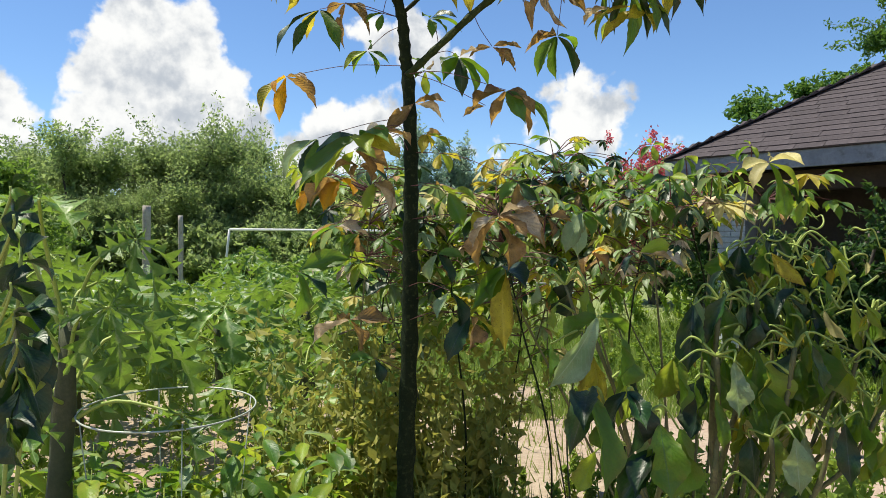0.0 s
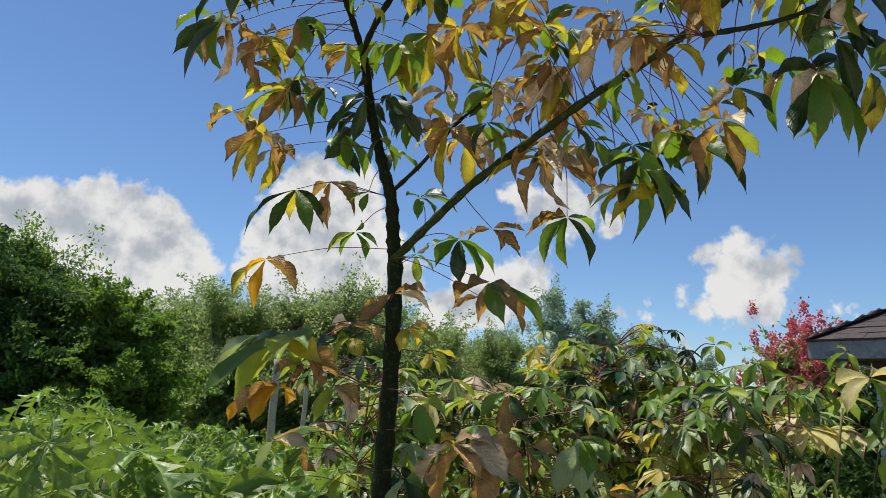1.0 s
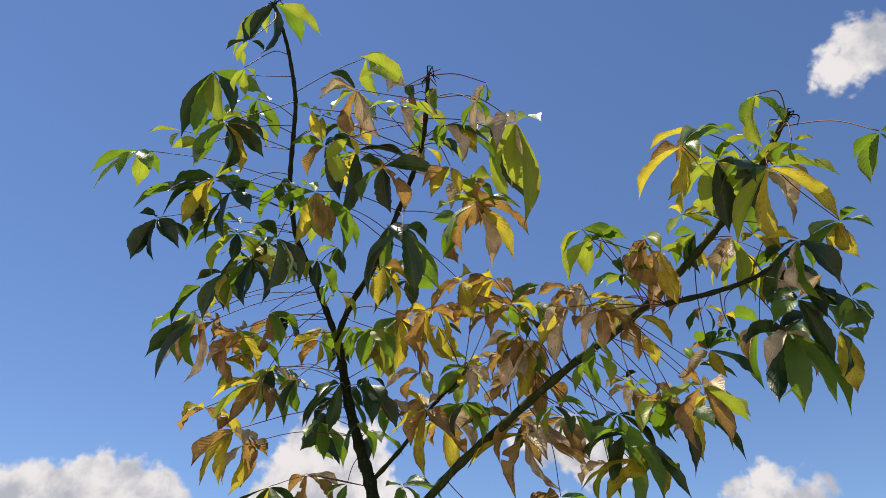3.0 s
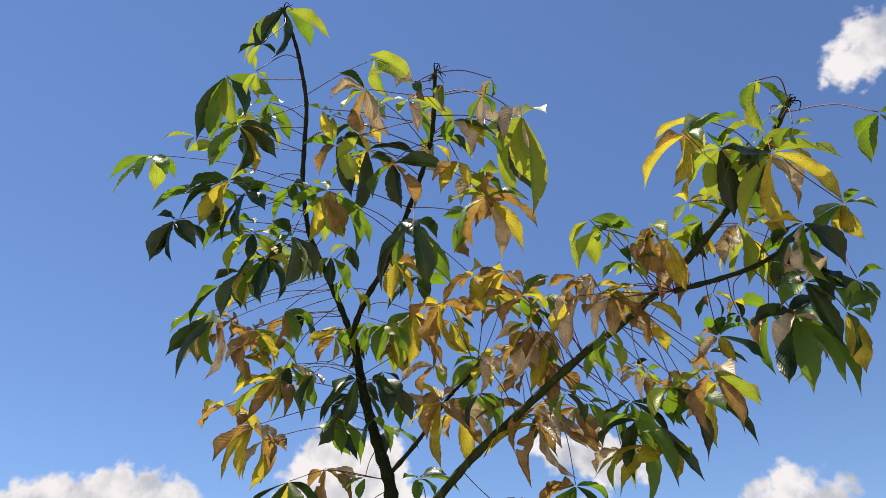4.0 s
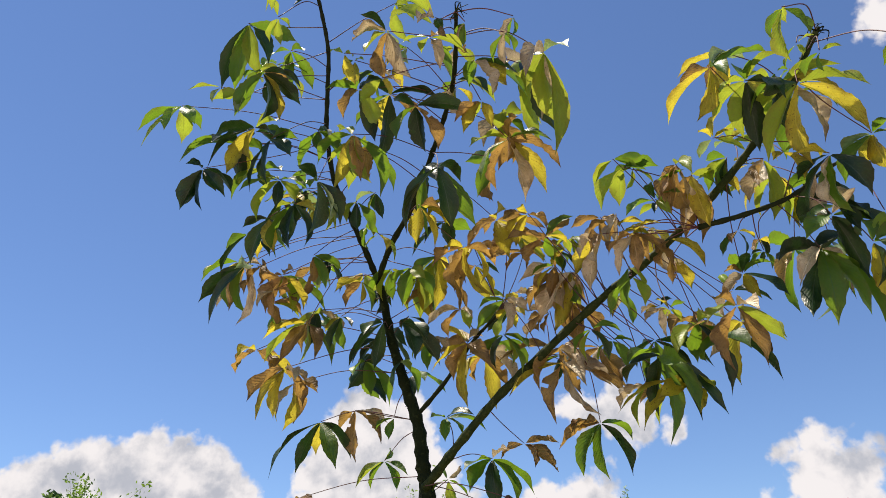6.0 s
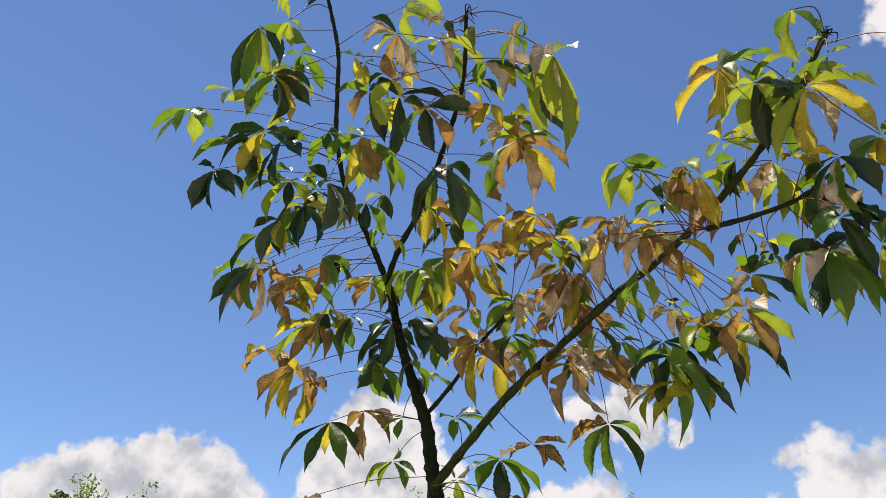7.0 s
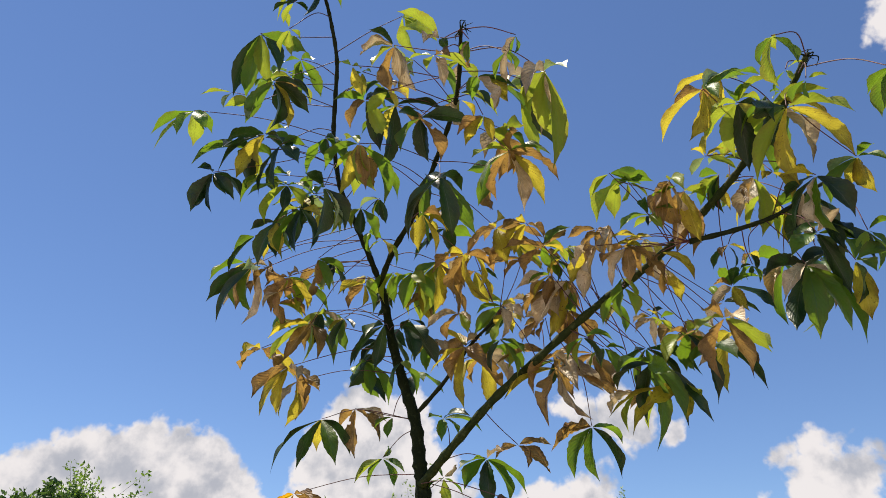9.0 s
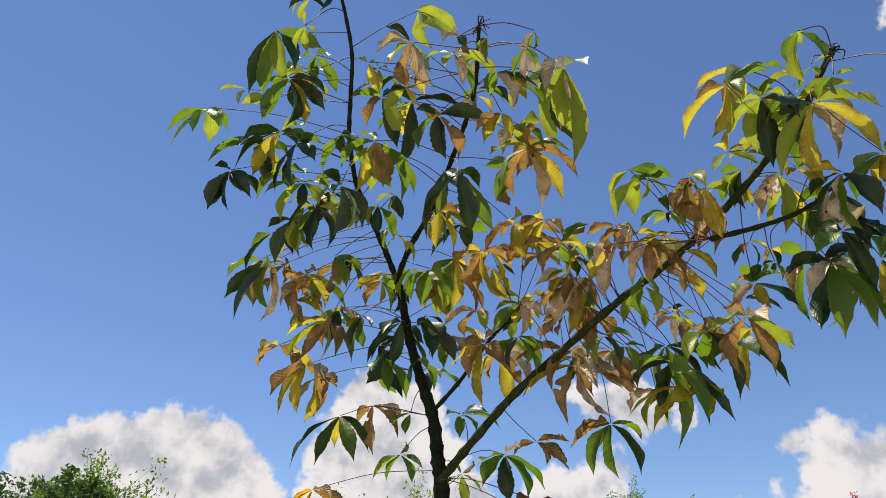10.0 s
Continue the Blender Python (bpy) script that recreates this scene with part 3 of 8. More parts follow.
        under("plinth", flat("plinth", *bevelled((x0 - 0.05, 0.31, 0.101), (x0 + 0.41, 0.75, 0.30), 0.012), WHITE_PIPE), column, label="white painted column foot")
    return house


make_house()


# ---- trees and bushes in the distance ----
def make_tree(name, at, height, spread, leaves, leaf_size, mat, seed, label, category="tree", trunks=1, base=0.25, droop=0.0, clump=0.05, bark=FAR_BARK, sprays=5, bloom=None):
    """A tapered trunk (or several), limbs and a crown of many small leaves in uneven clumps."""
    rng, nrng = random.Random(seed), np.random.default_rng(seed)
    tree = thing(name, at, label, category)
    wood, tips = Pile(), []
    trunk_r = 0.022 * height + 0.03
    for k in range(trunks):
        ang = rng.uniform(0, 6.28)
        lean = spread * (0.12 if trunks == 1 else 0.35)
        crown = np.array((math.cos(ang) * lean, math.sin(ang) * lean, height * rng.uniform(0.72, 0.82)))
        mid = crown * (0.3, 0.3, 0.5) + (rng.uniform(-.1, .1) * spread, rng.uniform(-.1, .1) * spread, 0)
        foot = np.array((math.cos(ang), math.sin(ang), 0)) * (0.15 if trunks > 1 else 0)
        line = smooth_line([foot - (0, 0, 0.1), foot * 1.1 + mid * 0.4, mid, crown], 4)
        wood.add(*tube(line, trunk_r / trunks ** 0.5, trunk_r * 0.2, 7, 0.08, rng))
        n_limbs = max(6, 16 // trunks)
        for j in range(n_limbs):
            s = base + (1 - base) * (j + rng.random()) / n_limbs
            start = line[min(len(line) - 1, int(s * (len(line) - 1)))]
            a = j * 2.4 + rng.uniform(-.5, .5)
            reach = spread * (0.5 + 0.5 * math.sin(math.pi * min(1, 0.25 + 0.75 * s))) * rng.uniform(0.55, 1.05)
            rise = height * rng.uniform(0.02, 0.20) + (1 - s) * height * 0.12
            end = start + np.array((math.cos(a) * reach, math.sin(a) * reach, rise))
            bend = (start + end) / 2 + (0, 0, height * rng.uniform(0.0, 0.07))
            limb = smooth_line([start, bend, end], 3)
            wood.add(*tube(limb, trunk_r * 0.32, trunk_r * 0.06, 5, 0.05, rng))
            for q in limb[1:]:
                for _ in range(sprays):
                    e = q + np.array((rng.gauss(0, 1), rng.gauss(0, 1), rng.gauss(0.45 - droop, 0.8))) * spread * 0.26 * rng.uniform(0.5, 1.25)
                    bow = (q + e) / 2 + (0, 0, 0.05 * spread)
                    wood.add(*tube([q, bow, e], trunk_r * 0.05, trunk_r * 0.015, 4, 0.0, rng))
                    tips.append((q, bow, e))
        tips.append((line[-2], (line[-2] + crown) / 2, crown + (0, 0, 0.1 * spread)))
    under("trunk", wood.mesh("trunk", [bark]), tree, label="grey-brown trunk and limbs")
    tips = np.array(tips)
    weight = nrng.uniform(0.35, 1.0, len(tips))
    pick = tips[nrng.choice(len(tips), size=leaves, p=weight / weight.sum())]
    along = nrng.uniform(0.05, 1.08, (leaves, 1))
    c = pick[:, 0] * (1 - along) ** 2 + pick[:, 1] * 2 * along * (1 - along) + pick[:, 2] * along ** 2
    c += nrng.normal(size=(leaves, 3)).clip(-1.3, 1.3) * np.array((1, 1, 0.8)) * spread * clump * (1.15 - 0.7 * along)
    c[:, 2] = np.maximum(c[:, 2], 0.05)
    if droop:
        c[:, 2] -= nrng.exponential(droop, leaves)
        c[:, 2] = np.maximum(c[:, 2], 0.05)
    v, f = rhombs(c, leaf_size, nrng, 2.2, droop * 2)
    tagged(under("crown", flat("crown", v, f, mat), tree), kind="stuff")
    if bloom is not None:
        high = tips[:, 2][tips[:, 2, 2] > height * 0.5]
        spots = high[nrng.choice(len(high), size=150)]
        spots = spots + nrng.normal(size=spots.shape) * spread * 0.14 + (0, 0, 0.08 * height)
        c = np.repeat(spots, 64, axis=0)
        c = c + nrng.normal(size=c.shape) * (0.05, 0.05, 0.10)
        v, f = rhombs(c, 0.055, nrng, 1.3)
        tagged(under("blossom", flat("blossom", v, f, bloom), tree, label="dense panicles of pink-red blossom"), kind="stuff")
    return tree


FAR_LABEL = "feathery green thicket tree with many thin stems"
thicket = [make_tree("tree", (-11.2, 21.5, 0), 4.7, 2.5, 57600, 0.056, FAR_GREEN, 21, FAR_LABEL, trunks=4, base=0.12, clump=0.09),
           make_tree("tree", (-8.1, 22.5, 0), 5.3, 2.6, 60800, 0.056, FAR_GREEN, 22, FAR_LABEL, trunks=5, base=0.12, clump=0.09),
           make_tree("tree", (-5.2, 23.5, 0), 4.1, 2.4, 52800, 0.056, FAR_GREEN, 23, FAR_LABEL, trunks=4, base=0.10, clump=0.09)]
for k, (x, y, turn, size) in enumerate(((-14.6, 22.5, 70, 0.95), (-10.0, 25.5, 130, 0.98), (-6.9, 26.5, 200, 1.1), (-17.5, 24.0, 15, 1.0), (-2.8, 26.5, 310, 0.80),
                                        (0.3, 29.0, 95, 0.50), (3.4, 30.0, 160, 0.45), (6.5, 31.0, 20, 0.50), (-21.0, 25.0, 250, 1.05), (-12.8, 19.6, 180, 0.55), (-9.3, 20.0, 40, 0.58), (-6.6, 21.0, 280, 0.52), (-12.6, 25.0, 100, 0.95), (-8.4, 28.0, 330, 1.1), (-4.6, 27.0, 60, 0.9))):
    t = copy_thing(thicket[k % 3], pose(x, y, 0, 0, 0, turn))
    t.scale = (size, size, size)
# Added tree: its bright leaves stand in for the dark tree's sunlit wispy top.
make_tree("tree", (-12.6, 15.4, 0), 5.3, 2.2, 20000, 0.055, FAR_BRIGHT, 34, "added airy bright-green tree, the dark tree's sunlit feathery top", base=0.4, clump=0.10, sprays=4)
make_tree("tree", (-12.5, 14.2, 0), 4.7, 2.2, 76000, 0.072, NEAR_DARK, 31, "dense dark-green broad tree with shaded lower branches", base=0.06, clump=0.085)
make_tree("tree", (-9.9, 14.9, 0), 3.7, 1.6, 45000, 0.062, FAR_BRIGHT, 33, "smaller bright-green tree beside the dense dark one", base=0.06, clump=0.085)
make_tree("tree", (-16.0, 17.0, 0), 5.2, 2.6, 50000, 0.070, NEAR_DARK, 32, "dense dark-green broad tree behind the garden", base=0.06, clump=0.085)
for k, (x, y, h, w) in enumerate(((-8.5, 19.6, 1.9, 1.0), (-6.9, 19.8, 1.7, 1.0), (-5.2, 19.6, 1.9, 0.9), (-3.6, 19.8, 1.9, 1.0), (-10.0, 19.0, 2.1, 0.9))):
    make_tree("shrub", (x, y, 0), h, w, 7000, 0.085, FAR_GREEN, 81 + k, "green undergrowth shrub at the foot of the thicket", "shrub", trunks=4, base=0.08, clump=0.09)
tall = "tall slender grey-green tree far behind the garden"
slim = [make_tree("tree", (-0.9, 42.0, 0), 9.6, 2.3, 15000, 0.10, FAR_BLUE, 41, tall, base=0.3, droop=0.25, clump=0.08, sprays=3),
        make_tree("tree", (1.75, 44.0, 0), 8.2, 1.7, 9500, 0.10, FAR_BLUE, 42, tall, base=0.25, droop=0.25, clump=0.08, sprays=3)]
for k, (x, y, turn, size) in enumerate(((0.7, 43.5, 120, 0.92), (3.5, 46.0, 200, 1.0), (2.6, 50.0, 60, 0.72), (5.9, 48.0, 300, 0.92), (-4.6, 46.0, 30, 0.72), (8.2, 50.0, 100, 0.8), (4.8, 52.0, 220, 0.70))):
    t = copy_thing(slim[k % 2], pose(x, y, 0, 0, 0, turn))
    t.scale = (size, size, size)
make_tree("tree", (10.0, 17.5, 0), 5.85, 1.3, 36000, 0.07, FAR_DARK, 53, "green tree crown showing over the roof's slope", base=0.3, clump=0.13, sprays=5)
make_tree("tree", (8.6, 17.4, 0), 5.45, 1.5, 50000, 0.07, FAR_DARK, 51, "broad green tree rising behind the house roof", base=0.3, clump=0.13, sprays=7)
make_tree("tree", (12.1, 17.8, 0), 9.2, 1.7, 46000, 0.06, FAR_DARK, 52, "tall green tree rising behind the house roof", base=0.3, clump=0.10)
make_tree("flowering_bush", (4.75, 15.2, 0), 3.35, 1.45, 24000, 0.05, FAR_GREEN, 61, "crape myrtle bush in full pink-red bloom behind the house", "bush", trunks=5, base=0.2, clump=0.055, bloom=PINK)
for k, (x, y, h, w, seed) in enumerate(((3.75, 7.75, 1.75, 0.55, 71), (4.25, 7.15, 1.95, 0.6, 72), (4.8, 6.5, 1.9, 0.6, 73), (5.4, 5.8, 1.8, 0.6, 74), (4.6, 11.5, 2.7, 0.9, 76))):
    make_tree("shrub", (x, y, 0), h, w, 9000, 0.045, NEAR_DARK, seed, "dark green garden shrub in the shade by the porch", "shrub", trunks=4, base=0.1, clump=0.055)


# ---- posts and the white pipe frame at the end of the garden ----
def make_post(x, y, height, r, seed):
    rng = random.Random(seed)
    line = [(x + rng.uniform(-0.01, 0.01), y, -0.1 + (height + 0.1) * k / 7) for k in range(8)]
    mesh = stem_mesh("fence_post", line, r, r * 0.92, POST_WOOD, 12, 2, 0.03, rng, origin=(x, y, 0))
    ob = new("fence_post", mesh)
    ob.location = (x, y, 0)
    tagged(ob, "weathered grey round wooden fence post standing in the weeds", "fence post", "posts at the garden's end")


make_post(-7.30, 17.4, 2.24, 0.105, 1)
make_post(-6.53, 17.6, 2.0, 0.065, 2)


def make_pipe_frame():
    goal = thing("pipe_frame", (-4.53, 15.0, 0), "white painted pipe frame like a small goal", "pipe frame")
    r = 0.026
    for x in (0.0, 7.25):
        under("upright", stem_mesh("upright", [(x - 0.18 + (0.36 if x else 0), 0, -0.05), (x, 0, 1.62 if x < 1 else 1.54)], r, r, WHITE_PIPE, 10, 6, 0.0), goal)
    under("crossbar", stem_mesh("crossbar", [(0.0, 0, 1.62), (2.4, 0, 1.60), (7.25, 0, 1.54)], r, r, WHITE_PIPE, 10, 4, 0.0), goal)
    under("lower_bar", stem_mesh("lower_bar", [(0.6, 0.05, 0.55), (2.4, 0.05, 0.53), (7.2, 0.05, 0.45)], r * 0.7, r * 0.7, WHITE_PIPE, 8, 4, 0.0), goal)
    under("brace", stem_mesh("brace", [(2.55, 0.04, 0.0), (2.62, 0.04, 1.58)], r * 0.8, r * 0.8, WHITE_PIPE, 8, 4, 0.0), goal)


make_pipe_frame()


# ---- wire plant cage with its pale hoop ----
def ring(r, z, wire, n=64, squash=1.0):
    pts = [(r * math.cos(2 * math.pi * k / n), r * squash * math.sin(2 * math.pi * k / n), z) for k in range(n)]
    v, f = [], []
    for k in range(n):
        a = 2 * math.pi * k / n
        for j in range(6):
            b = 2 * math.pi * j / 6
            q = r + wire * math.cos(b)
            v.append((q * math.cos(a), q * squash * math.sin(a), z + wire * math.sin(b)))
    for k in range(n):
        for j in range(6):
            f.append((k * 6 + j, ((k + 1) % n) * 6 + j, ((k + 1) % n) * 6 + (j + 1) % 6, k * 6 + (j + 1) % 6))
    return v, f


def make_cage():
    cage = thing("plant_cage", CAGE_AT, "pale wire plant cage with a wide round hoop among the weeds", "plant cage")
    z = CAGE_Z
    hoop = under("hoop", flat("hoop", *ring(CAGE_R, z, 0.0029), WIRE, smooth=True), cage, label="pale round wire hoop")
    hoop.rotation_euler = (radians(1.5), radians(0.6), 0)
    under("hoop", flat("hoop_low", *ring(CAGE_R * 0.78, z * 0.5, 0.003), WIRE, smooth=True), cage)
    for k in range(4):
        a = math.pi * 0.5 * k + 0.5
        p, q = CAGE_R * 0.98, CAGE_R * 0.6
        under("stake", stem_mesh("stake", [(p * math.cos(a), p * math.sin(a), z), (q * math.cos(a), q * math.sin(a), -0.05)], 0.0020, 0.0020, WIRE, 6, 3, 0.0), cage)


CAGE_AT, CAGE_R, CAGE_Z = (-0.914, 2.23, 0), 0.262, 0.922
make_cage()


# ---- papaya plants ----
def papaya_leaf_meshes():
    meshes = []
    for seed in range(5):
        rng = random.Random(100 + seed)
        pile = Pile()
        for k, a in enumerate((-2.35, -1.55, -0.8, 0.0, 0.8, 1.55, 2.35)):
            reach = (0.20, 0.28, 0.36, 0.41, 0.36, 0.28, 0.20)[k] * rng.uniform(0.9, 1.1)
            tip = (math.cos(a) * reach, math.sin(a) * reach, -reach * rng.uniform(0.25, 0.75))
            v, f, uv = blade((0, 0, 0), tip, reach * 0.54, (0, 0, 1), 0.30, 0.6, rng, rows=22, lobes=0.88, ripple=0.14)
            pile.add(v, f, uv)
        meshes.append(pile.mesh("papaya_leaf", [PAPAYA_LEAF]))
    return meshes


PAPAYA_LEAF = leaf_material("papaya_leaf_green", (0.034, 0.105, 0.020), (0.095, 0.190, 0.036), (0.22, 0.22, 0.08), (0.34, 0.54, 0.06), 0.34, 0.3, 0.38, 0.25, 3.0, (0.34, 0.44, 0.18))
papaya_leaves = papaya_leaf_meshes()


def make_papaya(x, y, height, n, seed, small=1.0):
    rng = random.Random(seed)
    plant = thing("papaya_plant", (x, y, 0), "young papaya plant with large deeply lobed green leaves", "papaya plant", "papaya plants in the garden")
    lean = rng.uniform(-0.06, 0.06)
    under("trunk", stem_mesh("trunk", [(0, 0, -0.05), (lean * 0.3, 0, height * 0.35), (lean, 0.01, height * 0.8)], 0.045, 0.024, PAPAYA_STEM, 9, 5, 0.06, rng, nodes=2), plant, label="ringed green-brown stem")
    for k in range(n):
        a = k * 2.4 + rng.uniform(-0.3, 0.3)
        s = k / n
        reach = rng.uniform(0.35, 0.6) * (1.15 - 0.4 * s) * small
        z0 = height * (0.6 + 0.2 * s)
        hub = (lean + math.cos(a) * reach, math.sin(a) * reach, z0 + height * (0.02 + 0.24 * s) + rng.uniform(-0.05, 0.05))
        size = rng.uniform(0.85, 1.25) * small
        part = under("leaf", stem_mesh("petiole", [(lean * 0.9 - hub[0], -hub[1], z0 - hub[2]), (-hub[0] * 0.5, -hub[1] * 0.5, (z0 - hub[2]) * 0.4 + 0.05), (0, 0, 0)], 0.007, 0.0045, PETIOLE_GREEN, 6, 4, 0.0, rng), plant, hub)
        b = under("leaf_blade", papaya_leaves[rng.randrange(5)], part)
        b.matrix_basis = Matrix.Rotation(a, 4, "Z") @ Matrix.Rotation(radians(rng.uniform(0, 62)), 4, "Y") @ Matrix.Rotation(radians(rng.uniform(-18, 18)), 4, "X") @ Matrix.Scale(size, 4)
    return plant


for k, (x, y, h, n) in enumerate(((-2.25, 4.25, 1.32, 15), (-1.72, 5.4, 1.05, 12), (-3.25, 5.6, 1.22, 14), (-1.25, 6.6, 1.05, 12), (-4.6, 7.0, 1.25, 14), (-2.75, 7.6, 1.05, 13), (-4.1, 9.3, 0.82, 12),
                                  (-1.1, 8.8, 1.2, 12), (-6.2, 8.8, 1.4, 13), (-5.8, 11.2, 0.95, 13), (-3.0, 11.0, 1.3, 12), (-0.95, 4.6, 0.8, 9), (-3.9, 4.4, 1.35, 13), (-2.0, 9.9, 1.25, 12), (-5.2, 5.6, 1.4, 13), (-2.05, 3.15, 1.30, 12))):
    make_papaya(x, y, h * (0.92 if y > 4.3 else 0.96), n, 200 + k)
make_papaya(-1.22, 2.10, 1.50, 11, 217, 0.52)


# ---- the hedge of young trees of the same kind ----
def star_leaflets():
    """Sixteen palmate leaves of five to seven leaflets, some green, some yellowing, whose blades the hedge shares."""
    stars = []
    tones = ["green", "pale", "cream", "green", "pale", "green", "yellow", "lime", "pale", "green", "dark", "lime", "green", "tan", "green", "dark"]
    for k, tone in enumerate(tones):
        rng = random.Random(300 + k)
        star = []
        n = rng.choice((5, 6, 6, 7))
        for j in range(n):
            a = (j - (n - 1) / 2) * (4.6 / n) + rng.uniform(-0.12, 0.12)
            reach = rng.uniform(0.100, 0.150) * (1 - 0.09 * abs(j - (n - 1) / 2))
            sag = rng.uniform(0.25, 1.1)
            tip = np.array((math.cos(a), math.sin(a), -sag)) * reach / math.sqrt(1 + sag * sag)
            piece = blade((0, 0, 0), tip, reach * 0.33, (math.cos(a) * 0.5, math.sin(a) * 0.5, 1), 0.13, 0.3, rng, rows=8)
            mat = LEAF[rng.choice(("lime", "yellow", "lime", "brown"))] if rng.random() < 0.09 else LEAF[tone]
            star.append((piece, mat))
        stars.append(star)
    return stars


stars = star_leaflets()
star_blades = [[flat("leaflet", p[0], p[1], mat, p[2], smooth=True) for p, mat in star] for star in stars]
STAR_MATS = list(LEAF.values())


def make_sapling(x, y, height, n, seed, near, low, spread=0.42):
    """A young tree of the hedge: thin stems, palmate leaves on long stalks. Near ones have every leaflet as a part."""
    rng = random.Random(seed)
    plant = thing("sapling", (x, y, 0), "leafy young tree with palmate green and yellowing leaves in the hedge", "sapling", "hedge of young trees")
    stems = 1
    rest = Pile()
    for s in range(stems):
        a = rng.uniform(0, 6.28)
        top = (math.cos(a) * spread * 0.6, math.sin(a) * spread * 0.4, height * rng.uniform(0.84, 0.95))
        pts = [(0.03 * math.cos(a), 0.03 * math.sin(a), -0.05), (top[0] * 0.35 + rng.gauss(0, 0.07), top[1] * 0.35 + rng.gauss(0, 0.06), height * 0.32),
               (top[0] * 0.7 + rng.gauss(0, 0.06), top[1] * 0.7 + rng.gauss(0, 0.05), height * 0.62), top]
        line = smooth_line(pts, 8)
        under("stem", stem_mesh("stem", pts, 0.0042, 0.0030, rng.choice((SHRUB_STEM, TWIG, SHRUB_STEM)), 7, 8, 0.06, rng, nodes=2), plant)
        for k in range(n // stems):
            q = line[min(len(line) - 1, int(len(line) * (low + (1.02 - low) * rng.random() ** 0.75)))]
            b = rng.uniform(0, 6.28)
            r = rng.uniform(0.10, 0.34)
            hub = np.array((q[0] + math.cos(b) * r, q[1] + math.sin(b) * r, q[2] + rng.uniform(-0.06, 0.13)))
            stalk = smooth_line([tuple(q - hub), tuple((q - hub) * 0.4 + (0, 0, 0.02)), (0, 0, 0)], 3)
            turn = Matrix.Rotation(b, 4, "Z") @ Matrix.Rotation(radians(rng.uniform(-12, 34)), 4, "Y") @ Matrix.Rotation(radians(rng.uniform(-20, 20)), 4, "X") @ Matrix.Scale(rng.uniform(0.62, 1.08), 4)
            pick = rng.randrange(len(stars))
            if near:
                v, f = tube(stalk, 0.0026, 0.0016, 5, 0.0, rng)
                owner = under("palmate_leaf", flat("petiole", v, f, PETIOLE, smooth=True), plant, tuple(hub))
                for mesh in star_blades[pick]:
                    under("leaflet", mesh, owner).matrix_basis = turn
            else:
                rest.add(*tube([c + hub for c in stalk], 0.0026, 0.0016, 4, 0.0, rng), slot=0)
                for (v, f, uv), mat in stars[pick]:
                    rest.add([tuple(np.array(turn @ Vector(c)) + hub) for c in v], f, uv, 1 + STAR_MATS.index(mat))
    if rest.v:
        tagged(under("foliage", rest.mesh("foliage", [PETIOLE, *STAR_MATS]), plant), kind="stuff")
    return plant


for k, (x, y, h, n, near, low) in enumerate(((0.06, 3.12, 1.80, 46, True, 0.58), (0.44, 3.00, 1.82, 54, True, 0.68), (0.78, 3.20, 1.89, 54, True, 0.70), (1.06, 3.02, 1.84, 28, True, 0.87),
                                             (1.24, 3.15, 1.84, 12, True, 0.94), (0.30, 3.6, 1.98, 78, False, 0.66), (0.68, 3.8, 1.98, 78, False, 0.70),
                                             (0.98, 3.7, 1.98, 52, False, 0.85), (-0.32, 3.45, 1.70, 60, False, 0.50), (-0.10, 3.9, 1.78, 62, False, 0.52),
                                             (0.15, 3.3, 1.68, 52, False, 0.54), (0.60, 3.4, 1.72, 50, False, 0.66), (0.92, 3.45, 1.74, 46, False, 0.70),
                                             (-0.44, 3.05, 1.80, 30, True, 0.76), (-0.16, 3.2, 1.92, 30, True, 0.78))):
    make_sapling(x, y, h, n, 400 + k, near, low)


# ---- the tree in front: a young spiny tree with palmate leaves ----
tree_rng = random.Random(7)
TREE_FOOT = Vector((-0.20, 2.52, 0.0))
the_tree = thing("tree", TREE_FOOT, "slender young spiny tree, palmate leaves half green, half yellow-brown", "tree")


BOUGH_LINES = []


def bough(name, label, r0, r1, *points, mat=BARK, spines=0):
    """A stem of the tree, with small conical spines on its bark."""
    line = smooth_line(points, 7)
    BOUGH_LINES.extend(line)
    v, f = tube(line, r0, r1, 12, 0.05, tree_rng, 3, TREE_FOOT)
    pile = Pile()
    pile.add(v, f)
    for _ in range(spines):
        k = tree_rng.randrange(1, len(line) - 1)
        s = k / (len(line) - 1)
        d = line[k + 1] - line[k - 1]
        d /= np.linalg.norm(d)
        side = np.cross(d, (tree_rng.gauss(0, 1), tree_rng.gauss(0, 1), tree_rng.gauss(0, 1)))
        side /= np.linalg.norm(side)
        r = r0 + (r1 - r0) * s
        c = line[k] + d * tree_rng.uniform(-0.02, 0.02) - np.array(TREE_FOOT)
        pile.add(*tube([c + side * r * 0.8, c + side * (r + tree_rng.uniform(0.002, 0.005))], 0.0026, 0.0005, 5, 0.0, tree_rng))
    return under(name, pile.mesh(name, [mat]), the_tree, label=label)


